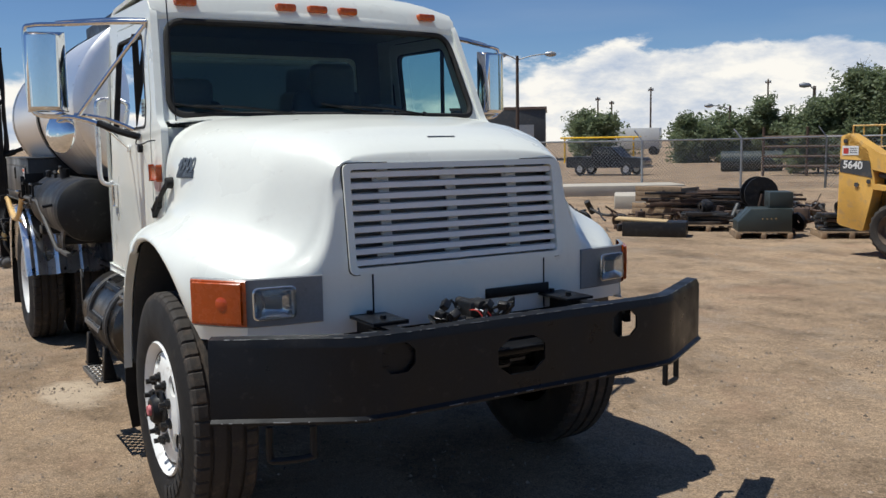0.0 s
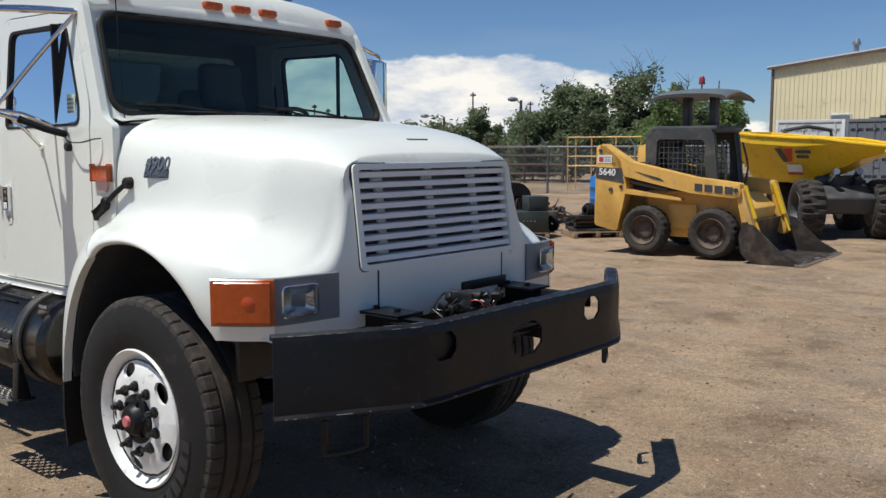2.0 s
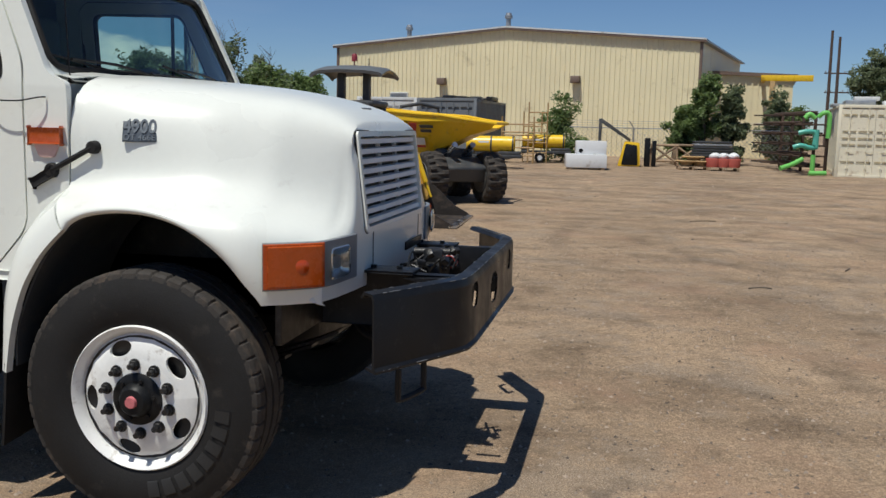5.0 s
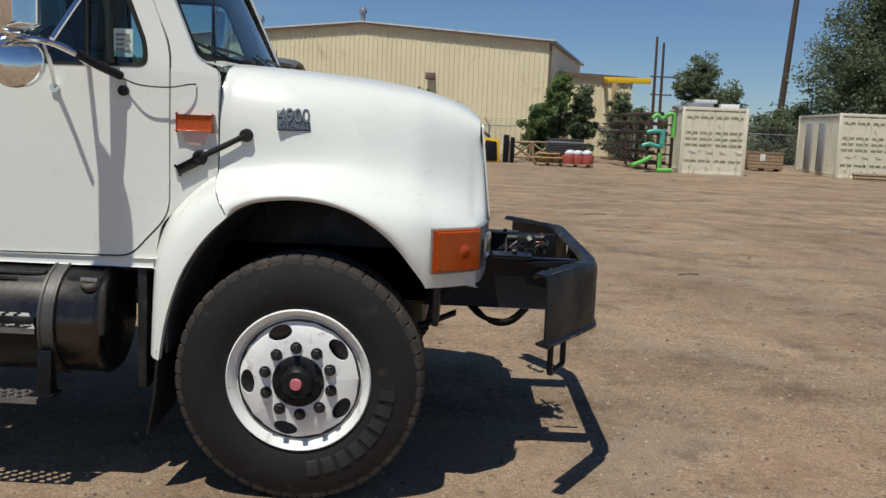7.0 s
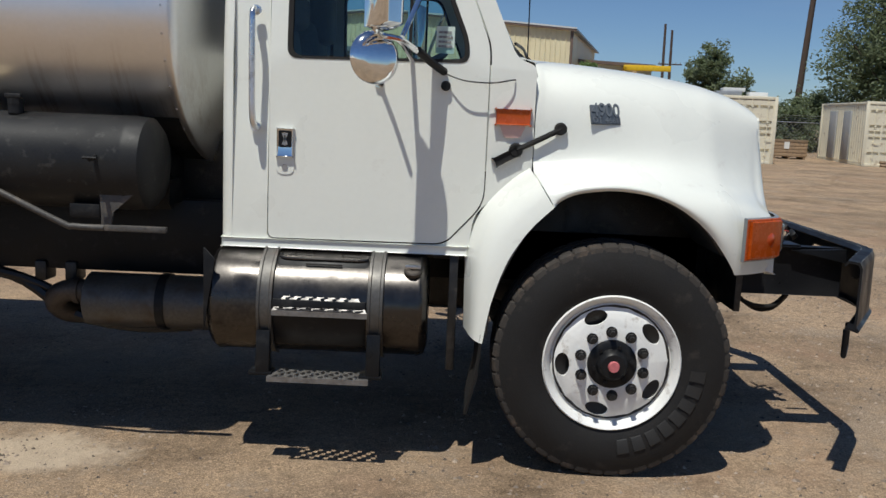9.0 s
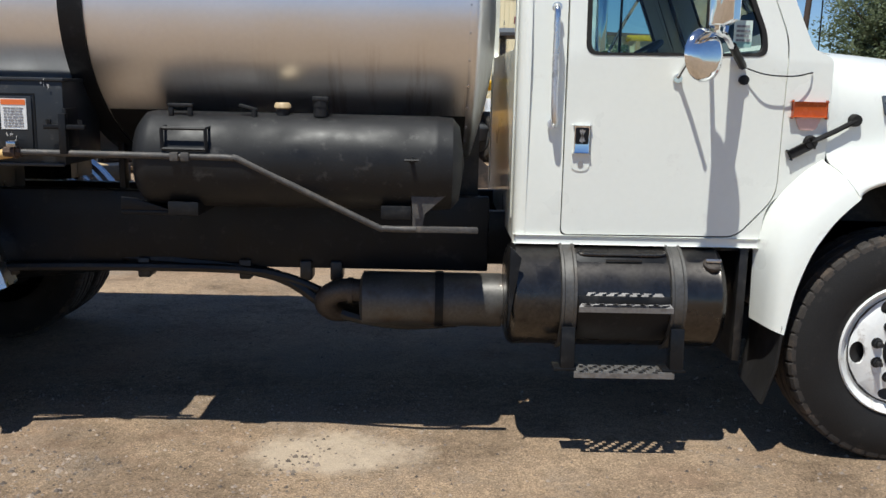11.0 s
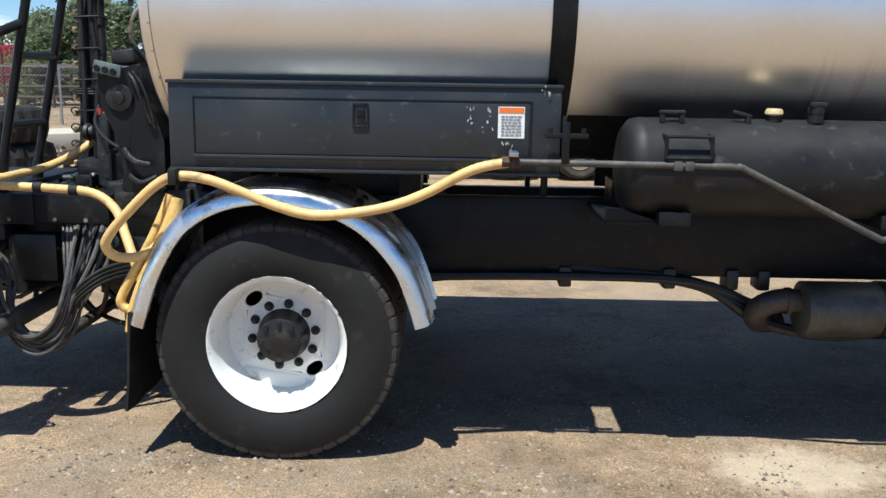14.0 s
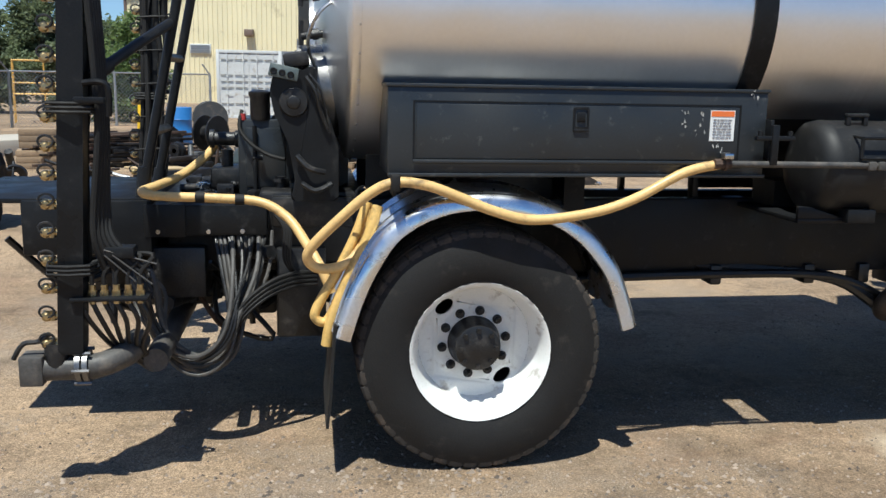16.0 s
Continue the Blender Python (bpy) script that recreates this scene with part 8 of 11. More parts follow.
            tube(bm, [(x, v, 0.9), (x + rnd.uniform(-0.1, 0.1), v - 0.08, z), (x + rnd.uniform(-0.3, 0.3), v + rnd.uniform(-0.2, 0.1), z - 0.08), (x + rnd.uniform(-0.4, 0.4), v, 0.88)], r * 0.45, 7, 5)
        part("under_fitting", bm, GREASE if k % 8 else RUST, truck)
    # pump casing and sump under the burner
    bm = bmesh.new()
    prism(bm, rounded([(-5.78, 1.12), (-5.36, 1.12), (-5.36, 1.42), (-5.46, 1.52), (-5.70, 1.50), (-5.80, 1.36)], 0.04), -0.34, 0.42, "y", 0.02)
    casing = part("pump_casing", bm, GREASE, truck, "tarry black pump casing")
    bm = bmesh.new()
    box(bm, -6.02, -5.74, -0.30, -0.02, 1.12, 1.22, 0.01)
    cyl(bm, (-5.95, -0.16, 1.22), (-5.95, -0.16, 1.30), 0.03, 10)
    cyl(bm, (-5.82, -0.20, 1.22), (-5.82, -0.20, 1.27), 0.02, 8)
    part("valve_bank", bm, GREASE, truck)
    # polished neck between the head and the burner, with its hasp
    bm = bmesh.new()
    lathe(bm, [(0, 0.21), (0.02, 0.225), (0.03, 0.21), (0.17, 0.21), (0.18, 0.235), (0.20, 0.235), (0.20, 0.12)], (-5.40, -0.36, 1.60), (-1, 0, 0), 36)
    part("burner_neck", bm, NECK, truck, "polished round burner neck")
    bm = bmesh.new()
    tube(bm, [(-5.40, -0.75, 2.0), (-5.50, -0.80, 1.93), (-5.55, -0.72, 1.80), (-5.50, -0.5, 1.66), (-5.46, -0.35, 1.48)], 0.008, 6, 5)
    part("gauge_lead", bm, STEEL, truck)


build_rear_clutter()


# ---- the yard round the truck ----
def lift(x, y):
    return swell(x, y) if abs(x) < 60 and abs(y) < 80 else (0.36 if y > 64 else 0.006 * max(0.0, y - 4))


CREAM = mat("cream ribbed cladding", (0.79, 0.70, 0.46), 0.5, vary=0.06, scale=0.6, fine=12, bump=0.02, random_tone=0.02, dirt=(0.45, 0.37, 0.22), dirt_amount=0.1, dirt_scale=0.7)
TRIM = mat("brown metal trim", (0.16, 0.11, 0.085), 0.5, vary=0.1, scale=2, bump=0.03)
GALV = mat("galvanised steel", (0.36, 0.37, 0.38), 0.45, 0.7, vary=0.2, scale=6, bump=0.06)
BEIGE = mat("beige container paint", (0.72, 0.67, 0.52), 0.5, vary=0.08, scale=1.5, fine=20, bump=0.04, dirt=(0.30, 0.20, 0.12), dirt_amount=0.16, dirt_scale=3)
OFFWHITE = mat("dull white container paint", (0.62, 0.63, 0.62), 0.5, vary=0.08, scale=1.5, fine=20, bump=0.04, dirt=(0.33, 0.28, 0.22), dirt_amount=0.16, dirt_scale=3)
SLATE = mat("slate grey container paint", (0.15, 0.165, 0.18), 0.5, vary=0.1, scale=1.5, fine=20, bump=0.04, dirt=(0.13, 0.08, 0.05), dirt_amount=0.16, dirt_scale=3)
MAROON = mat("dark red paint", (0.22, 0.02, 0.03), 0.45, vary=0.12, scale=2, bump=0.04)
def leaf_mat(name, base):
    """Thin leaves: part of the light goes through them."""
    m = mat(name, base, 0.55, vary=0.4, scale=0.9, fine=7, bump=0, rough_vary=0.1)
    nt = m.node_tree
    b, out = nt.nodes["Principled BSDF"], nt.nodes["Material Output"]
    t, mx = nt.nodes.new("ShaderNodeBsdfTranslucent"), nt.nodes.new("ShaderNodeMixShader")
    nt.links.new(b.inputs["Base Color"].links[0].from_socket, t.inputs["Color"])
    mx.inputs[0].default_value = 0.5
    nt.links.new(b.outputs[0], mx.inputs[1])
    nt.links.new(t.outputs[0], mx.inputs[2])
    nt.links.new(mx.outputs[0], out.inputs["Surface"])
    return m


LEAF = leaf_mat("green leaves", (0.175, 0.215, 0.115))
LEAF2 = leaf_mat("bright green leaves", (0.17, 0.24, 0.085))
BARK = mat("grey-brown bark", (0.10, 0.08, 0.06), 0.9, vary=0.3, scale=6, bump=0.5)
POLEW = mat("creosoted pole timber", (0.075, 0.05, 0.038), 0.85, vary=0.3, scale=5, bump=0.3)
GREENP = mat("lime green pipe paint", (0.16, 0.50, 0.11), 0.4, vary=0.1, bump=0.05)
TEAL = mat("teal pipe paint", (0.09, 0.40, 0.32), 0.4, vary=0.1, bump=0.05)
BLUEP = mat("blue drum paint", (0.03, 0.17, 0.45), 0.4, vary=0.15, bump=0.05, dirt=(0.1, 0.1, 0.1), dirt_amount=0.15)
TAN = mat("tan scaffold paint", (0.42, 0.27, 0.12), 0.6, vary=0.2, bump=0.1)
DARKCAR = mat("black car paint", (0.008, 0.009, 0.011), 0.35, vary=0.1, bump=0.01, spec=0.3)
WHITEP = mat("white machine paint", (0.70, 0.71, 0.71), 0.4, vary=0.06, bump=0.03, dirt=(0.4, 0.36, 0.3), dirt_amount=0.12)
REDC = mat("brick red sacks", (0.36, 0.07, 0.05), 0.7, vary=0.2, bump=0.15)


def build_hall():
    """The long ribbed-metal hall; local x runs along its gable front, y goes in."""
    hall = thing("metal_building", "cream ribbed metal hall with a low gable roof", "building", (-15.2, 47.0, 0.2), -12.77)
    length, apex, eave, top = 20.8, 10.56, 5.8, 6.62

    def crest(s):
        return eave + (top - eave) * (s / apex if s < apex else (length - s) / (length - apex))
    n = 26
    w = length / n
    for k in range(n):
        bm = bmesh.new()
        rows = []
        s0 = k * w
        pts = []
        for r in range(3):
            b = s0 + w * r / 3
            pts += [(b, 0.0), (b + w / 3 - 0.075, 0.0), (b + w / 3 - 0.055, -0.04), (b + w / 3 - 0.02, -0.04)]
        pts.append((s0 + w, 0.0))
        sheet(bm, [[(s, d, 0.0) for s, d in pts], [(s, d, crest(s)) for s, d in pts]])
        part("wall_panel", bm, CREAM, hall, smooth=0)
    for x in (0.0, length):
        bm = bmesh.new()
        v = [bm.verts.new(p) for p in ((x, 0, 0), (x, 16, 0), (x, 16, eave), (x, 0, eave))]
        bm.faces.new(v)
        part("side_wall", bm, CREAM, hall, smooth=0)
    for a, b in ((-0.25, apex), (apex, length + 0.25)):
        bm = bmesh.new()
        za, zb = crest(max(a, 0)) + 0.02, crest(min(b, length)) + 0.02
        prism(bm, [(a, za), (b, zb), (b, zb + 0.10), (a, za + 0.10)], -0.14, 16.2, "y")
        part("roof", bm, GALV, hall, smooth=0)
        bm = bmesh.new()
        prism(bm, [(a, za - 0.05), (b, zb - 0.05), (b, zb + 0.06), (a, za + 0.06)], -0.22, -0.14, "y")
        part("roof_trim", bm, TRIM, hall, smooth=0)
        bm = bmesh.new()
        prism(bm, [(a, za + 0.06), (b, zb + 0.06), (b, zb + 0.14), (a, za + 0.14)], -0.24, -0.14, "y")
        part("roof_edge", bm, OFFWHITE, hall, smooth=0)
    for s in (0.0, length):
        bm = bmesh.new()
        box(bm, s - 0.07, s + 0.07, -0.07, 0.05, 0, eave)
        part("corner_trim", bm, TRIM, hall, smooth=0)
    for s, z in ((6.82, 4.05), (14.5, 4.15)):
        bm = bmesh.new()
        prism(bm, [(-0.04, z), (-0.40, z - 0.02), (-0.42, z - 0.34), (-0.30, z - 0.38), (-0.04, z - 0.38)], s - 0.23, s + 0.23, "x", 0.015)
        part("wall_lamp", bm, TRIM, hall, "brown box wall lamp")
    bm = bmesh.new()
    box(bm, 3.5, 4.65, -0.08, 0.02, 2.75, 3.25, 0.01)
    lv = part("louvre", bm, OFFWHITE, hall, "white wall louvre")
    for k in range(5):
        bm = bmesh.new()
        box(bm, 3.56, 4.59, -0.11, -0.07, 2.80 + 0.085 * k, 2.85 + 0.085 * k)
        part("blade", bm, GALV, lv, smooth=0)
    for s, base in ((4.05, 6.1), (10.15, 6.6)):
        bm = bmesh.new()
        lathe(bm, [(-0.4, 0.13), (0.74, 0.13), (0.74, 0.21), (0.90, 0.21), (0.92, 0.17), (1.04, 0.14), (1.06, 0.0)], (s, 1.2, base), (0, 0, 1), 16)
        part("roof_vent", bm, GALV, hall, "round metal roof vent")
    return hall


build_hall()


def build_annex():
    a = thing("annex_building", "lower cream metal building with a yellow crane beam", "building", (5.4, 46.6, 0.25), -8)
    bm = bmesh.new()
    prism(bm, [(0, 0), (4.7, 0), (4.7, 4.25), (0, 4.45)], 0, 9, "y")
    wall = part("wall", bm, CREAM, a, smooth=0)
    for k in range(15):
        bm = bmesh.new()
        box(bm, 0.15 + 0.31 * k, 0.21 + 0.31 * k, -0.05, 0.0, 0, 4.2)
        part("rib", bm, CREAM, a, smooth=0)
    bm = bmesh.new()
    prism(bm, [(-0.1, 4.45), (4.9, 4.24), (4.9, 4.42), (-0.1, 4.63)], -0.2, 9.2, "y")
    part("roof", bm, TRIM, a, smooth=0)
    bm = bmesh.new()
    box(bm, 3.1, 5.6, -1.5, -1.3, 4.0, 4.3, 0.01)
    box(bm, 3.1, 3.3, -1.5, 0.0, 4.0, 4.2, 0.01)
    part("crane_beam", bm, LEMON, a, "yellow overhead crane beam")
    bm = bmesh.new()
    box(bm, 3.55, 3.8, -1.5, -1.3, 0, 4.0, 0.01)
    part("crane_post", bm, TAN, a)


build_annex()


def build_container(name, label, paint, at, yaw, long=6.06, doors=True, side_doors=False):
    c = thing("shipping_container", label, "container", at, yaw, group="shipping containers")
    w, h = 2.44, 2.55
    for y0 in (0.0, long - 0.12):
        for x0 in (0.0, w - 0.12):
            bm = bmesh.new()
            box(bm, x0, x0 + 0.12, y0, y0 + 0.12, 0, h, 0.012)
            part("corner_post", bm, paint, c, smooth=30)
    bm = bmesh.new()
    box(bm, 0.1, w - 0.1, 0.05, long - 0.05, h - 0.05, h - 0.02)
    part("roof", bm, paint, c)
    bm = bmesh.new()
    box(bm, 0.02, w - 0.02, 0.02, long - 0.02, 0.10, 0.16)
    part("floor_frame", bm, paint, c)
    for x0, sgn in ((0.03, -1), (w - 0.03, 1)):
        bm = bmesh.new()
        pts = []
        n = 22
        for k in range(n):
            b = 0.1 + (long - 0.2) * k / n
            s = (long - 0.2) / n
            pts += [(x0, b), (x0, b + s * 0.3), (x0 - sgn * 0.036, b + s * 0.5), (x0 - sgn * 0.036, b + s * 0.8)]
        sheet(bm, [[(x, y, 0.14) for x, y in pts], [(x, y, h - 0.05) for x, y in pts]])
        part("side_panel", bm, paint, c, smooth=0)
    for z0 in (0.0, h - 0.10):
        bm = bmesh.new()
        box(bm, 0.0, w, 0.01, 0.11, z0, z0 + 0.12, 0.01)
        part("end_rail", bm, paint, c)
        for x0 in (0.02, w - 0.10):
            bm = bmesh.new()
            box(bm, x0, x0 + 0.08, 0.1, long - 0.1, z0, z0 + 0.10, 0.008)
            part("side_rail", bm, paint, c)
    bm = bmesh.new()
    box(bm, 0.1, w - 0.1, long - 0.09, long - 0.05, 0.12, h - 0.08)
    part("back_wall", bm, paint, c)
    for k in (0, 1):
        x0 = 0.12 + k * 1.105
        bm = bmesh.new()
        x1 = x0 + 1.095
        # flat leaf broken by deep pressed grooves
        box(bm, x0, x1, 0.105, 0.13, 0.13, h - 0.12)
        grooves = (0.53, 1.13, 1.36, 1.60, 2.18)
        for xa, xb in ((x0, x0 + 0.06), (x0 + 0.50, x0 + 0.58), (x1 - 0.06, x1)):
            box(bm, xa, xb, 0.03, 0.105, 0.13, h - 0.12)
        edges = [0.13] + [v for g in grooves for v in (g - 0.055, g + 0.055)] + [h - 0.12]
        for za, zb in zip(edges[::2], edges[1::2]):
            box(bm, x0 + 0.06, x0 + 0.50, 0.032, 0.105, za, zb)
            box(bm, x0 + 0.58, x1 - 0.06, 0.032, 0.105, za, zb)
        door = part("door", bm, paint, c, smooth=0)
        for j in (0.25, 0.80):
            bm = bmesh.new()
            cyl(bm, (x0 + 1.095 * j, 0.012, 0.05), (x0 + 1.095 * j, 0.012, h - 0.06), 0.02, 8)
            for z in (0.35, 0.95, 1.6, 2.2):
                box(bm, x0 + 1.095 * j - 0.04, x0 + 1.095 * j + 0.04, -0.01, 0.04, z - 0.03, z + 0.03)
            bar = part("lock_bar", bm, paint, door)
            bm = bmesh.new()
            box(bm, x0 + 1.095 * j - 0.01, x0 + 1.095 * j + 0.20, -0.012, 0.005, 0.90, 0.925, 0.004)
            part("lock_lever", bm, paint, door)
    return c


build_container("a", "white shipping container with closed doors", OFFWHITE, (-8.95, 30.6, 0.14), 4)
gc = build_container("b", "slate grey shipping container, closed", SLATE, (-6.52, 30.8, 0.14), -3)
build_container("c", "beige shipping container with closed ribbed doors", BEIGE, (9.06, 29.94, 0.12), -7.9)
c2 = build_container("d", "dull cream container with side doors", BEIGE, (15.5, 31.1, 0.15), -6)


OLDGREY = mat("dull grey door paint", (0.36, 0.365, 0.36), 0.6, vary=0.15, scale=3, bump=0.05)


def build_container_extras():
    # doors in the long side of the far container
    for y0 in (1.7, 3.6):
        bm = bmesh.new()
        box(bm, -0.04, 0.02, y0, y0 + 0.95, 0.18, 2.2, 0.01)
        part("side_door", bm, OLDGREY, c2, "grey personnel door")
    rnd = random.Random(31)
    # folded panels and vents lie on the beige container's roof
    roof_a = thing("panel_stack", "grey and white panels lying on the container roof", "panels", (9.3, 31.0, 2.67), -8)
    for k, (x0, x1, y0, y1, z, h, m) in enumerate(((0.2, 1.2, 0.2, 1.8, 0.0, 0.22, GALV), (0.5, 1.35, 0.4, 1.2, 0.22, 0.14, OFFWHITE), (1.45, 2.15, 0.0, 0.7, 0.0, 0.20, WHITEP), (-0.2, 0.5, 1.0, 2.4, 0.0, 0.12, GALV))):
        bm = bmesh.new()
        box(bm, x0, x1, y0, y1, z, z + h, 0.015)
        part("panel", bm, m, roof_a)
    junk = thing("roof_scrap", "dark scrap steel lying on the container roof", "scrap", (-6.1, 31.4, 2.69), -3)
    for k in range(9):
        bm = bmesh.new()
        c = Vector((rnd.uniform(0.0, 2.2), rnd.uniform(0.2, 3.5), 0.0))
        w = rnd.uniform(0.2, 0.6)
        box(bm, c.x, c.x + w, c.y, c.y + rnd.uniform(0.2, 1.2), 0.0, rnd.uniform(0.08, 0.22), 0.015)
        part("scrap_piece", bm, GREASE if k % 2 else DGREY, junk)


build_container_extras()


# --- trees ---
def build_tree(name, label, at, height, spread, seed, leaves=2600, size=0.17, material=None, trunk_share=0.25, clumps=26, category="tree", squash=1.0, bare=0):
    """A trunk, limbs that fork into twigs, and leaves in loose sprays along the twigs."""
    rnd = random.Random(seed)
    tree = thing(name, label, category, (at[0], at[1], lift(at[0], at[1]) - 0.05))
    th = height * trunk_share
    shrub = category == "bush"
    base = 0.06 * height if shrub else th * 0.55
    bm = bmesh.new()
    top = Vector((rnd.uniform(-0.1, 0.1) * spread, 0, height * 0.72))
    tube(bm, [(0, 0, 0), (rnd.uniform(-0.1, 0.1), rnd.uniform(-0.1, 0.1), th * 0.6), (rnd.uniform(-0.2, 0.2), rnd.uniform(-0.2, 0.2), th), top], 0.020 * height, 8, 4, taper=0.006 * height)
    part("trunk", bm, BARK, tree)
    sprays = []
    for k in range(clumps):
        a, r = rnd.uniform(0, 2 * math.pi), math.sqrt(rnd.uniform(0.05, 1.0))
        f = rnd.random() ** 0.85
        z = base + (height - base) * f
        width = spread * (0.55 + 0.65 * math.sin(math.pi * min(1, 0.12 + 0.88 * f)) ** 0.7) * (1 - 0.42 * f) * rnd.uniform(0.75, 1.2)
        end = Vector((math.cos(a) * r * width, math.sin(a) * r * width * 0.9, z * squash))
        start = Vector((0, 0, max(0.0, min(z * 0.55, height * 0.6)))) + Vector((rnd.uniform(-0.06, 0.06), rnd.uniform(-0.06, 0.06), 0)) * spread
        bend = start.lerp(end, 0.55) + Vector((0, 0, 0.05 * height * rnd.uniform(-0.4, 0.8)))
        if k < 16:
            lb = bmesh.new()
            tube(lb, [start, bend, end], 0.008 * height, 6, 3, taper=0.002 * height)
            part("limb", lb, BARK, tree)
        weight = rnd.uniform(0.5, 1.5)
        for t in (0.62, 0.80, 0.95, 1.06):
            side = Vector((rnd.gauss(0, 1), rnd.gauss(0, 1), rnd.gauss(0, 0.7))) * spread * 0.15
            sprays.append((bend.lerp(end, (t - 0.55) / 0.45) + side, spread * rnd.uniform(0.09, 0.21), weight * rnd.uniform(0.4, 1.3)))
    for k in range(bare):
        bm = bmesh.new()
        s = Vector((rnd.uniform(-0.2, 0.2) * spread, rnd.uniform(-0.2, 0.2) * spread, height * 0.6))
        e = s + Vector((rnd.uniform(-0.4, 0.4) * spread, 0, height * rnd.uniform(0.35, 0.5)))
        tube(bm, [s, s.lerp(e, 0.5) + Vector((rnd.uniform(-0.3, 0.3), 0, 0.1)), e], 0.03, 5, 3, taper=0.008)
        for j in range(9):
            p = s.lerp(e, rnd.uniform(0.4, 0.95))
            tube(bm, [p, p + Vector((rnd.uniform(-0.7, 0.7), rnd.uniform(-0.4, 0.4), rnd.uniform(0.2, 0.8)))], 0.010, 4, 1, taper=0.004)
        part("bare_limb", bm, BARK, tree)
    bag = rnd.choices(sprays, [w for _, _, w in sprays], k=leaves)
    verts, faces = [], []
    for c, r, _ in bag:
        d = Vector((rnd.gauss(0, 1), rnd.gauss(0, 1), rnd.gauss(0, 0.8))).normalized()
        p = c + d * r * 1.9 * rnd.random() ** 0.5
        p.z = max(p.z, 0.06)
        s = size * rnd.uniform(0.6, 1.6)
        u = Vector((rnd.gauss(0, 1), rnd.gauss(0, 1), rnd.gauss(0, 0.6))).normalized()
        w = u.cross(Vector((rnd.gauss(0, 1), rnd.gauss(0, 1), rnd.gauss(0, 1)))).normalized()
        i = len(verts)
        verts += [tuple(p - u * s), tuple(p - w * s * 0.42 + u * s * 0.1), tuple(p + u * s), tuple(p + w * s * 0.42 + u * s * 0.1)]
        faces.append((i, i + 1, i + 2, i + 3))
    me = bpy.data.meshes.new("crown")
    me.from_pydata(verts, [], faces)
    me.materials.append(material or LEAF)
    o = new("crown", me)
    o.parent = tree
    tagged(o, kind="stuff")
    return tree


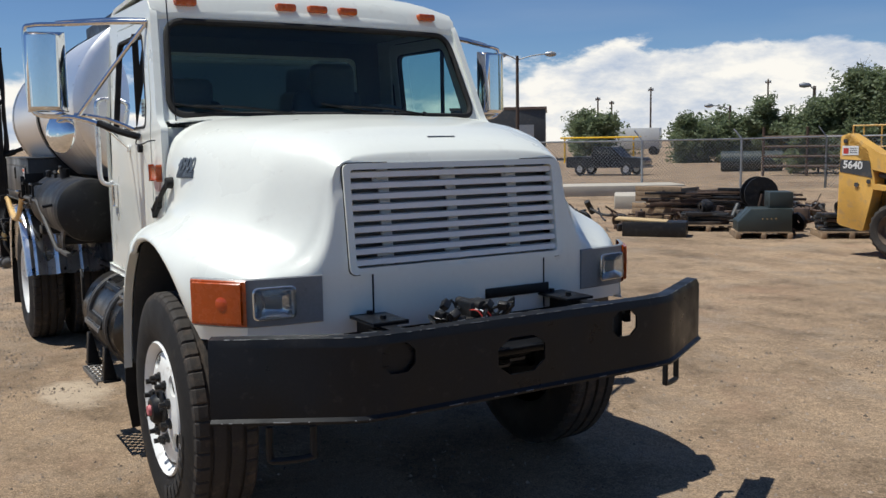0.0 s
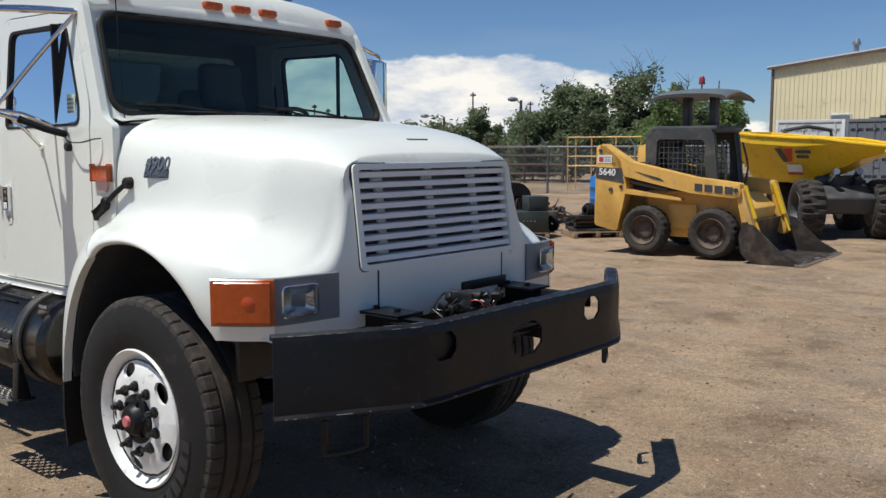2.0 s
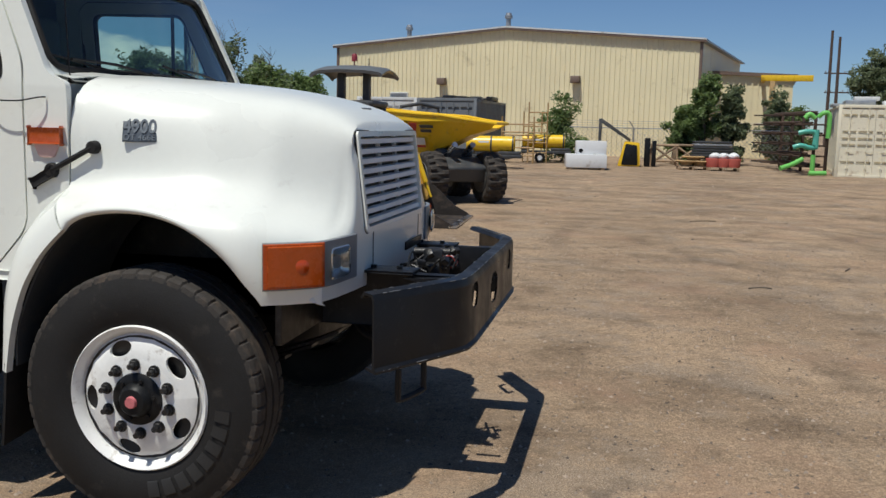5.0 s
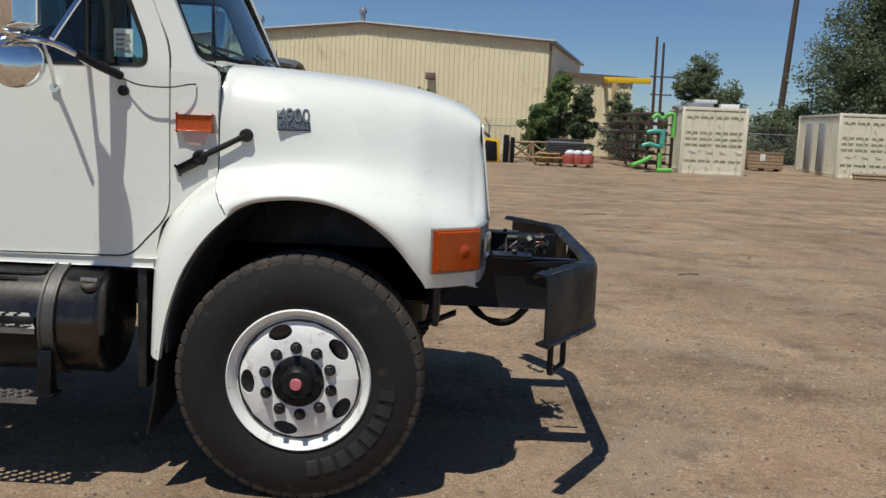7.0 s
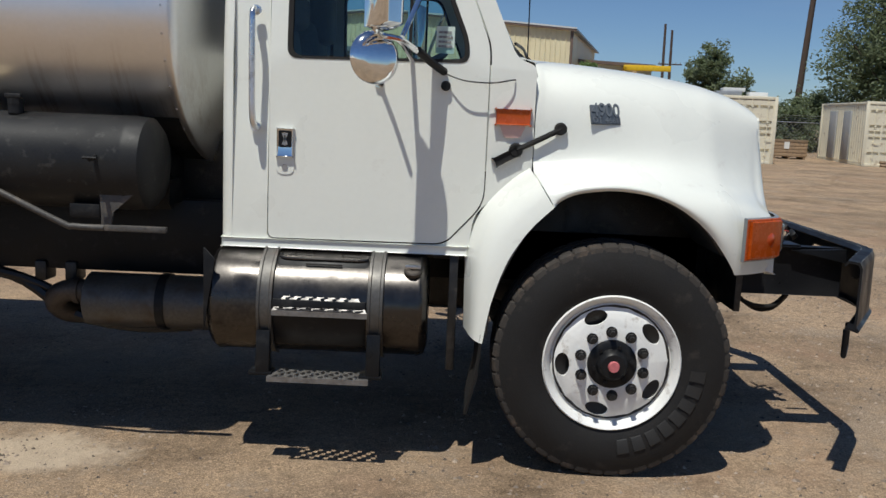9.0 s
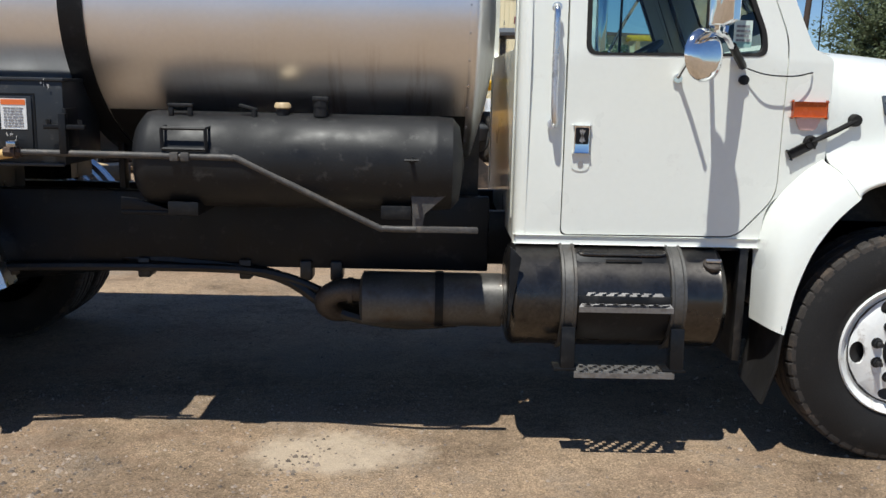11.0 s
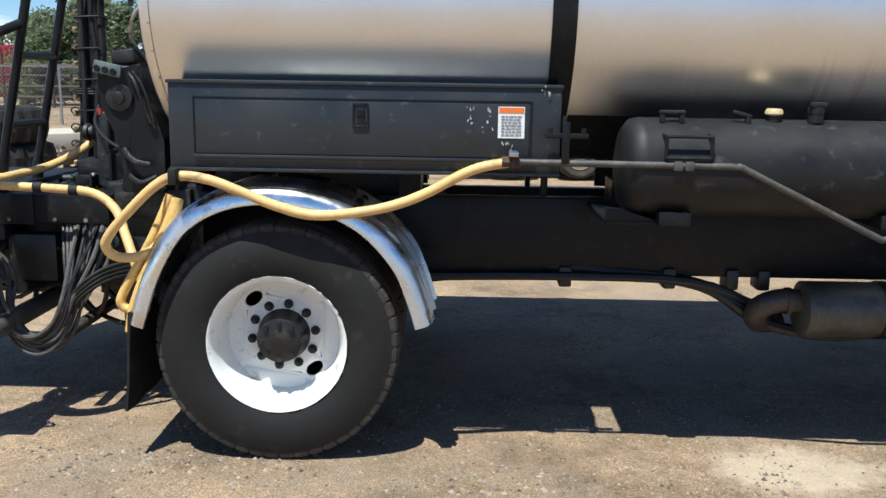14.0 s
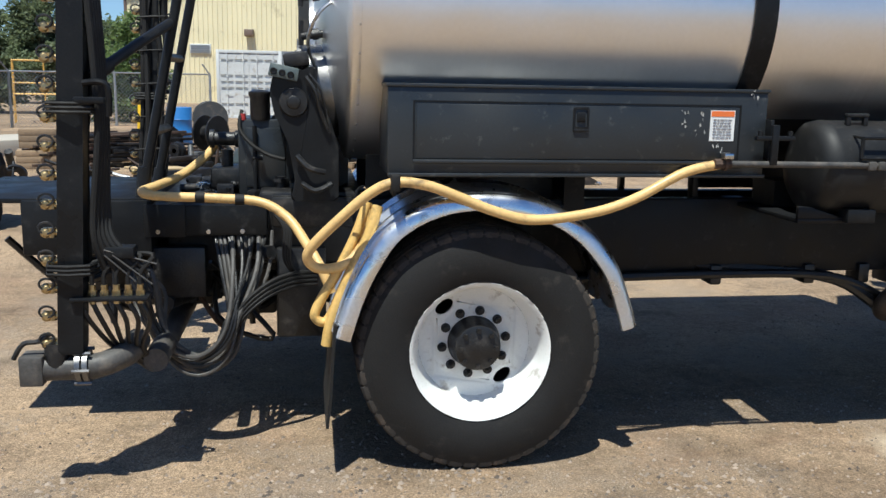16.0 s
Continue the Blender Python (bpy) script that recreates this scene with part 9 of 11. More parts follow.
def build_trees():
    # behind the skid steer, towards the street
    for i, (x, y, h, s, m, b) in enumerate(((-20.8, 31.9, 3.0, 1.4, LEAF, 0), (-19.2, 32.4, 4.3, 1.4, LEAF, 1), (-17.7, 32.2, 3.9, 1.3, LEAF, 2), (-15.7, 32.5, 5.0, 1.4, LEAF, 6), (-14.1, 33.6, 4.1, 1.3, LEAF, 4), (-12.6, 34.4, 3.4, 1.2, LEAF2, 0), (-13.5, 35.4, 2.7, 1.1, LEAF2, 0))):
        build_tree("tree", "leafy green roadside tree behind the yard", (x, y), h, s, 100 + i, 14000, 0.085, m, 0.2, 46, bare=b)
    for i, (x, y, h, s) in enumerate(((-37.6, 41.8, 2.8, 1.7), (-36.6, 43.2, 2.2, 1.5), (-34.1, 44.6, 3.9, 1.2), (-33.2, 46.0, 2.8, 1.5), (-35.4, 44.2, 2.6, 1.4), (-31.5, 47.5, 2.6, 1.8))):
        build_tree("tree", "dark green tree beside the street", (x, y), h, s, 130 + i, 9000, 0.10, LEAF, 0.15, 34)
    for i, (x, y, h, s) in enumerate(((-58, 52, 3.6, 2.6), (-66, 60, 3.4, 3.0), (-75, 64, 4.4, 2.6), (-50, 58, 3.2, 3.0))):
        build_tree("tree", "far green tree by the road", (x, y), h, s, 150 + i, 5000, 0.17, LEAF, 0.2, 24)
    # along the hall
    build_tree("bush", "bright green sapling against the hall", (-1.05, 35.0), 2.75, 1.05, 170, 6500, 0.065, LEAF2, 0.2, 26, "bush")
    for i, (x, y, h, s) in enumerate(((4.9, 36.0, 3.9, 0.85), (6.1, 36.2, 3.2, 0.75), (4.2, 36.4, 2.6, 0.7), (8.6, 40.5, 3.2, 0.9), (9.6, 42.0, 2.6, 0.9))):
        build_tree("bush", "tall green shrub growing by the fence", (x, y), h, s, 175 + i, 12000, 0.075, LEAF if i % 2 else LEAF2, 0.15, 34, "bush")
    build_tree("tree", "far round green tree behind the container", (19.6, 69.0), 7.1, 2.2, 190, 14000, 0.13, LEAF, 0.25, 30)
    build_tree("tree", "far round green tree behind the container", (22.5, 72.0), 5.2, 2.4, 191, 4000, 0.15, LEAF, 0.25, 22)
    build_tree("tree", "large spreading cottonwood with grey limbs", (23.0, 45.0), 10.8, 3.3, 192, 42000, 0.10, LEAF, 0.22, 80, bare=3)
    build_tree("tree", "large spreading cottonwood with grey limbs", (27.6, 46.5), 10.0, 4.0, 193, 34000, 0.11, LEAF, 0.22, 70)
    for i, (x, y, h, s) in enumerate(((15.2, 44.0, 2.4, 1.5), (17.4, 45.0, 2.9, 1.7), (13.0, 44.5, 1.9, 1.4), (19.4, 46.5, 3.2, 1.8))):
        build_tree("bush", "green scrub behind the fence", (x, y), h, s, 200 + i, 7000, 0.09, LEAF, 0.1, 24, "bush")
    # sumac by the yard's corner
    for i, (x, y, h, s) in enumerate(((-11.2, 26.6, 3.3, 1.2), (-12.4, 27.4, 2.6, 1.0))):
        build_tree("bush", "bright green sumac shrub", (x, y), h, s, 210 + i, 4200, 0.085, LEAF2, 0.15, 22, "bush")
    for i, (x, y, h, s) in enumerate(((-24.6, 41.4, 4.1, 1.7), (-26.9, 43.6, 3.9, 1.7), (-19.4, 43.0, 3.7, 1.6), (-21.9, 42.4, 3.0, 1.4), (-16.8, 43.4, 3.4, 1.4), (-30.5, 45.5, 3.8, 1.8))):
        build_tree("tree", "dense green tree behind the fence", (x, y), h, s, 215 + i, 10000, 0.10, LEAF, 0.2, 40)


build_trees()


# --- poles and lamps ---
def build_pole(label, at, h, r=0.14, lean=0.0, arms=(), material=None):
    p = thing("utility_pole", label, "pole", (at[0], at[1], lift(*at)), 0, group="utility poles")
    bm = bmesh.new()
    cyl(bm, (0, 0, -0.1), (lean, 0, h), r, 10, r * 0.65)
    part("mast", bm, material or POLEW, p)
    for z, w in arms:
        bm = bmesh.new()
        x = lean * z / h
        box(bm, x - w, x + w, -0.06, 0.06, z - 0.06, z + 0.06)
        part("cross_arm", bm, POLEW, p)
        for k in (-0.9, -0.5, 0.5, 0.9):
            bm = bmesh.new()
            cyl(bm, (x + k * w, 0, z + 0.06), (x + k * w, 0, z + 0.22), 0.05, 8)
            part("insulator", bm, GALV, p)
    return p


build_pole("tall brown leaning timber pole", (18.6, 47.2), 13.5, 0.20, 0.75)
build_pole("weathered twin power poles with cross arms", (20.2, 88.4), 11.0, 0.18, -0.1)
build_pole("weathered twin power poles with cross arms", (20.9, 88.3), 10.4, 0.18, -0.1, ((7.0, 1.2), (5.2, 1.1)))
for x, y, h in ((-79, 70, 6.6), (-74.8, 74.5, 7.6), (-65.2, 83.3, 8.1), (-77.9, 71.2, 6.1), (-60, 88, 7.0)):
    build_pole("dark timber power pole by the road", (x, y), h, 0.13, 0.0, ((h * 0.95, 0.4),))


def build_street_lamp(label, at, h, arms):
    p = thing("street_lamp", label, "street lamp", (at[0], at[1], lift(*at)), 55)
    bm = bmesh.new()
    cyl(bm, (0, 0, -0.1), (0, 0, h), 0.13, 10, 0.09)
    part("mast", bm, POLEW, p)
    for a in arms:
        bm = bmesh.new()
        tube(bm, [(0, 0, h - 0.25), (a * 0.5, 0, h + 0.0), (a, 0, h + 0.08)], 0.04, 6, 3)
        part("arm", bm, GALV, p)
        bm = bmesh.new()
        lathe(bm, [(-0.35, 0.03), (-0.2, 0.13), (0.1, 0.17), (0.35, 0.10), (0.4, 0.0)], (a, 0, h + 0.06), (1 if a > 0 else -1, 0, 0), 12)
        part("lamp_head", bm, GALV, p, "grey cobra lamp head")


build_street_lamp("tall street lamp with two arms", (-40.47, 30.2), 6.75, (-0.95, 1.95))
build_street_lamp("short-armed dark street lamp", (-31.6, 46.1), 4.6, (-0.55,))
build_street_lamp("street lamp with one long arm", (-45.0, 54.0), 4.0, (-1.6,))


# --- chain-link fence ---
def build_fence(points, h, name_label, step=0.11, arms=True, wire_r=0.0045):
    f = thing("chain_link_fence", name_label, "fence", (*points[0], lift(*points[0])))
    o = Vector((*points[0], lift(*points[0])))
    for k, p in enumerate(points):
        bm = bmesh.new()
        c = Vector((*p, lift(*p))) - o
        cyl(bm, c - Vector((0, 0, 0.1)), c + Vector((0, 0, h)), 0.04, 10)
        if arms:
            tube(bm, [c + Vector((0, 0, h)), c + Vector((-0.22, -0.12, h + 0.32))], 0.025, 6, 1)
        part("post", bm, GALV, f)
    wires = bmesh.new()
    for a, b in zip(points, points[1:]):
        pa, pb = Vector((*a, lift(*a))) - o, Vector((*b, lift(*b))) - o
        bm = bmesh.new()
        tube(bm, [pa + Vector((0, 0, h)), pb + Vector((0, 0, h))], 0.025, 8, 1)
        part("top_rail", bm, GALV, f)
        n = max(2, int((pb - pa).length / step))
        m = int(h / step)
        for sgn in (1, -1):
            for i in range(-m, n + 1):
                i0, i1 = (i, i + m) if sgn > 0 else (i + m, i)
                # clip the slanted wire to the panel
                t0, t1 = 0.0, 1.0
                lo, hi = min(i0, i1), max(i0, i1)
                if hi <= 0 or lo >= n:
                    continue
                def pos(t):
                    return i0 + (i1 - i0) * t
                ts = [0.0, 1.0]
                for lim in (0, n):
                    if i1 != i0:
                        t = (lim - i0) / (i1 - i0)
                        if 0 < t < 1:
                            ts.append(t)
                ts = [t for t in sorted(ts) if -1e-6 <= pos(t) <= n + 1e-6]
                if len(ts) < 2:
                    continue
                p, q = (pa.lerp(pb, pos(t) / n) + Vector((0, 0, t * h)) for t in (ts[0], ts[-1]))
                d = (q - p)
                side = d.cross((pb - pa)).normalized().cross(d).normalized() * wire_r
                nrm = d.cross(side).normalized() * wire_r
                vs = [wires.verts.new(v) for v in (p - side, p + side, q + side, q - side)]
                wires.faces.new(vs)
        if arms and step > 0.15:
            for k in range(3):
                off = Vector((-0.22, -0.12, 0.32)) * (k + 1) / 3 + Vector((0, 0, h))
                bm = bmesh.new()
                tube(bm, [pa + off, pb + off], 0.006, 4, 1)
                part("barbed_wire", bm, GALV, f)
    w = part("wire_mesh", wires, GALV, f, smooth=0)
    tagged(w, kind="stuff")
    return f


build_fence([(-21.0, 11.0), (-18.9, 14.4), (-16.9, 17.9), (-15.4, 20.7), (-14.05, 23.05)], 1.62, "galvanised chain-link fence with barbed-wire arms")
build_fence([(-14.05, 23.05), (-11.4, 24.4), (-8.7, 25.8)], 1.62, "galvanised chain-link fence side run")
build_fence([(-1.6, 38.6), (2.0, 38.9), (6.0, 39.0), (9.0, 38.8)], 1.5, "chain-link fence along the hall", 0.2, True, 0.006)
build_fence([(12.2, 38.5), (14.2, 38.5), (17.5, 38.6), (23.0, 39.0)], 1.6, "chain-link fence behind the containers", 0.2, True, 0.006)


# --- skid steer ---
def machine_tyre(bm, at, r, w, lugs, n=96, depth=0.03):
    def cut(i, j, s, rr):
        phase = (i + (2 if j > 4 else 0)) % max(2, n // lugs)
        return (s, rr - depth) if j in (3, 4, 5, 6) and phase < max(1, n // lugs // 2) else (s, rr)
    h = w / 2
    lathe(bm, [(-h + 0.02, r * 0.58), (-h, r * 0.66), (-h - 0.01, r * 0.82), (-h + 0.02, r * 0.95), (-h * 0.3, r), (h * 0.3, r), (h - 0.02, r * 0.95), (h + 0.01, r * 0.82), (h, r * 0.66), (h - 0.02, r * 0.58)], at, (0, 1, 0), n, cut)


def machine_rim(bm, at, r, w):
    lathe(bm, [(-w / 2 + 0.015, r * 0.60), (-w / 2, r * 0.58), (-w / 2 + 0.05, r * 0.54), (-w / 2 + 0.11, r * 0.50), (-w / 2 + 0.13, r * 0.34), (-w / 2 + 0.10, r * 0.30), (-w / 2 + 0.09, r * 0.14), (-w / 2 + 0.09, 0)], at, (0, 1, 0), 32)
    for k in range(8):
        a = k * math.pi / 4
        c = Vector(at) + Vector((r * 0.22 * math.cos(a), -w / 2 + 0.10, r * 0.22 * math.sin(a)))
        cyl(bm, c, c + Vector((0, -0.02, 0)), 0.014, 6)


DUSTRIM = mat("dust-caked rim", (0.13, 0.095, 0.07), 0.8, vary=0.35, scale=9, bump=0.2, dirt=(0.035, 0.03, 0.027), dirt_amount=0.35, dirt_scale=8)


def build_skid_steer():
    s = thing("skid_steer", "yellow skid steer loader with a dark cab and sunroof", "loader", (-2.71, 10.42, 0.03), 2)
    # local: nose to +x, near side towards -y; near tyres at y = -0.9
    r, w = 0.385, 0.28
    for x in (-0.55, 0.55):
        for y in (-0.76, 0.76):
            wheel = new("wheel")
            wheel.parent = s
            bm = bmesh.new()
            machine_tyre(bm, (x, y, r), r, w, 24, 96, 0.014)
            part("tyre", bm, TREAD, wheel, "dusty lugged tyre", smooth=35)
            bm = bmesh.new()
            if y < 0:
                machine_rim(bm, (x, y, r), r, w)
            else:
                cyl(bm, (x, y - w / 2, r), (x, y + w / 2, r), r * 0.58, 20)
            part("rim", bm, DUSTRIM, wheel, "dust-caked steel rim")
    bm = bmesh.new()
    prism(bm, [(-1.05, 0.28), (0.95, 0.28), (1.02, 0.75), (0.75, 0.98), (-1.0, 1.0)], -0.60, 0.60, "y", 0.02)
    part("chassis", bm, YELLOW, s)
    bm = bmesh.new()
    prism(bm, [(-0.25, 0.42), (0.25, 0.42), (0.22, 0.80), (-0.22, 0.80)], -0.66, -0.60, "y", 0.01)
    part("chain_case", bm, YELLOW, s)
    for sg in (-1, 1):
        y0, y1 = sorted((sg * 0.62, sg * 0.86))
        # rear tower
        bm = bmesh.new()
        prism(bm, rounded([(-1.42, 0.42), (-1.02, 0.34), (-0.92, 0.75), (-0.86, 1.05), (-0.98, 1.48), (-1.28, 1.72), (-1.40, 1.70)], 0.04), y0, y1, "y", 0.012)
        tower = part("tower", bm, YELLOW, s, "yellow loader tower, paint worn")
        bm = bmesh.new()
        prism(bm, rounded([(-1.30, 1.74), (-1.38, 1.60), (-0.92, 1.22), (0.20, 0.98), (0.92, 0.92), (0.98, 1.0), (0.95, 1.14), (0.25, 1.22), (-0.80, 1.44)], 0.04), y0 + 0.03 * (sg > 0), y1 - 0.0, "y", 0.012)
        arm = part("lift_arm", bm, YELLOW, s, "yellow lift arm")
        bm = bmesh.new()
        prism(bm, rounded([(-0.88, 1.02), (0.05, 0.90), (0.06, 0.86), (-0.88, 0.94)], 0.01), y0, y1 - 0.08, "y", 0.008)
        part("lower_link", bm, YELLOW, s)
        # drop leg and tilt cylinder
        bm = bmesh.new()
        prism(bm, rounded([(0.86, 1.08), (0.98, 1.06), (1.18, 0.45), (1.15, 0.30), (1.04, 0.32), (0.98, 0.6)], 0.03), y0 + 0.04, y1 - 0.04, "y", 0.01)
        part("drop_leg", bm, YELLOW, s)
        bm = bmesh.new()
        cyl(bm, (0.95, sg * 0.66, 1.10), (1.12, sg * 0.66, 0.62), 0.045, 12)
        cyl(bm, (1.12, sg * 0.66, 0.62), (1.22, sg * 0.66, 0.36), 0.022, 10)
        part("tilt_cylinder", bm, LEMON, s)
        bm = bmesh.new()
        cyl(bm, (-0.85, sg * 0.76, 1.14), (-0.2, sg * 0.76, 1.02), 0.035, 12)
        part("lift_cylinder", bm, DGREY, s)
        if sg < 0:
            f = y0 - 0.003
            bm = bmesh.new()
            prism(bm, [(-1.40, 1.18), (-0.99, 1.12), (-0.90, 1.10), (-0.95, 1.34), (-1.40, 1.36)], f - 0.003, f, "y")
            dec = part("number_panel", bm, DGREY, tower, "dark number decal")
            bm = bmesh.new()
            box(bm, -1.37, -1.12, f - 0.004, f, 1.42, 1.55)
            stk = part("sticker", bm, PAPER, tower, "white and red sticker")
            bm = bmesh.new()
            box(bm, -1.35, -1.27, f - 0.006, f - 0.003, 1.44, 1.52)
            part("sticker_mark", bm, RED, stk)
            bm = bmesh.new()
            bars(bm, -1.25, -1.14, 1.44, 1.53, 3, f - 0.005, random.Random(3))
            tagged(part("sticker_print", bm, INK, stk), kind="stuff")
            text("number", "5640", 0.15, PAPER, s, Matrix.Translation((-1.20, f - 0.006, 1.275)) @ Matrix.Rotation(radians(90), 4, "X") @ Matrix.Rotation(radians(-3), 4, "Z"), 0.002, 0.004)
            # maker's name on the arm reduced to blocks
            for k in range(4):
                bm = bmesh.new()
                x = 0.27 + 0.155 * k
                z = 1.075 - 0.012 * k
                prism(bm, [(x, z - 0.055), (x + 0.12, z - 0.063), (x + 0.12, z + 0.047), (x, z + 0.055)], f - 0.004, f, "y")
                part("name_block", bm, DGREY, arm)
            bm = bmesh.new()
            prism(bm, [(-0.72, 1.30), (-0.30, 1.20), (-0.22, 1.15), (-0.40, 1.18)], f - 0.004, f, "y")
            part("arm_stripe", bm, DGREY, arm)
            for x, z, q in ((-1.13, 1.0, 0.035), (-1.32, 1.62, 0.03), (0.90, 1.04, 0.035), (-0.95, 1.05, 0.03)):
                bm = bmesh.new()
                cyl(bm, (x, f, z), (x, f - 0.015, z), q, 14)
                part("pin", bm, DGREY, arm)
    # engine cover at the back
    bm = bmesh.new()
    prism(bm, rounded([(-1.35, 0.5), (-0.6, 0.5), (-0.6, 1.45), (-1.22, 1.40), (-1.35, 1.2)], 0.05), -0.60, 0.60, "y", 0.02)
    part("engine_cover", bm, DGREY, s)
    # cab
    bm = bmesh.new()
    for y in (-0.52, 0.52):
        sd = 1 if y > 0 else -1
        framed(bm, rounded([(-0.68, 1.0), (0.52, 0.95), (0.42, 1.85), (0.36, 1.97), (-0.55, 1.95), (-0.70, 1.80)], 0.08), rounded([(-0.52, 1.22), (0.32, 1.10), (0.27, 1.78), (-0.50, 1.80)], 0.06), lambda a, b, d, y=y, sd=sd: (a, y + sd * d, b), -0.05, 0.03)
    box(bm, -0.62, 0.46, -0.53, 0.53, 1.90, 2.0, 0.04)
    box(bm, -0.72, -0.60, -0.50, 0.50, 1.0, 1.92, 0.03)
    cabm = part("cab", bm, DGREY, s, "dark grey operator cab with mesh sides")
    for y in (-0.50, 0.50):
        bm = bmesh.new()
        for k in range(11):
            x = -0.48 + 0.078 * k
            box(bm, x - 0.006, x + 0.006, y - 0.006, y + 0.006, 1.10 if k > 5 else 1.18, 1.80)
        for k in range(8):
            z = 1.16 + 0.085 * k
            box(bm, -0.52, 0.32, y - 0.005, y + 0.005, z - 0.006, z + 0.006)
        m = part("side_mesh", bm, DGREY, cabm, smooth=0)
        tagged(m, kind="stuff")
    bm = bmesh.new()
    box(bm, -0.45, 0.05, -0.25, 0.25, 0.95, 1.15, 0.05)
    box(bm, -0.50, -0.38, -0.24, 0.24, 1.1, 1.65, 0.05)
    part("operator_seat", bm, INTERIOR, cabm)
    bm = bmesh.new()
    for y in (-0.45, 0.45):
        tube(bm, [(0.48, y, 0.95), (0.42, y, 1.5), (0.36, y, 1.92)], 0.03, 8, 2)
        tube(bm, [(0.52, y, 0.95), (0.60, y, 1.35), (0.50, y, 1.75)], 0.018, 8, 3)
    part("front_frame", bm, DGREY, cabm)
    # sunroof
    for x in (-0.24, 0.20):
        bm = bmesh.new()
        box(bm, x - 0.055, x + 0.055, -0.09, 0.09, 1.98, 2.46, 0.015)
        part("roof_post", bm, DGREY, cabm)
    bm = bmesh.new()
    rows = []
    for i in range(9):
        t = -1 + 2 * i / 8
        y = 0.62 * t
        z = 2.46 + 0.10 * (1 - t * t)
        rows.append([(-0.62, y, z - 0.09), (-0.58, y, z - 0.03), (-0.45, y, z + 0.01), (-0.1, y, z + 0.03), (0.3, y, z + 0.02), (0.55, y, z - 0.01), (0.62, y, z - 0.05)])
    sheet(bm, rows)
    thicken(bm, 0.05)
    part("sunroof", bm, GALVG, cabm, "grey moulded sunroof")
    bm = bmesh.new()
    cyl(bm, (-0.02, 0, 2.55), (-0.02, 0, 2.66), 0.012, 8)
    lathe(bm, [(0.0, 0.05), (0.10, 0.045), (0.13, 0.02), (0.13, 0)], (-0.02, 0, 2.66), (0, 0, 1), 14)
    part("beacon", bm, MAROON, cabm, "dark red warning beacon")
    bm = bmesh.new()
    cyl(bm, (0.18, 0.2, 2.52), (0.18, 0.2, 2.72), 0.008, 6)
    part("whip", bm, DGREY, cabm)
    # bucket
    y0, y1 = -0.98, 0.98
    prof = [(1.08, 0.58), (1.03, 0.38), (1.06, 0.16), (1.15, 0.06), (1.30, 0.02), (1.86, 0.02)]
    bm = bmesh.new()
    sheet(bm, [[(x, y, z) for x, z in prof] for y in (y0, -0.33, 0.33, y1)])
    thicken(bm, 0.025)
    bucket = part("bucket", bm, BUCK, s, "scraped dark steel bucket")
    for y in (y0, y1 - 0.03):
        bm = bmesh.new()
        prism(bm, prof + [(1.86, 0.06), (1.60, 0.20), (1.22, 0.55)], y, y + 0.03, "y")
        part("cheek", bm, BUCK, bucket)
    bm = bmesh.new()
    box(bm, 1.82, 1.94, y0 - 0.01, y1 + 0.01, 0.005, 0.035)
    part("cutting_edge", bm, STEEL, bucket)


GALVG = mat("dull grey plastic roof", (0.11, 0.12, 0.125), 0.5, vary=0.1, scale=3, bump=0.05)
BUCK = mat("scraped dark steel", (0.055, 0.047, 0.042), 0.5, 0.5, vary=0.4, scale=5, fine=50, bump=0.2, dirt=(0.16, 0.12, 0.09), dirt_amount=0.4, dirt_scale=4)
build_skid_steer()


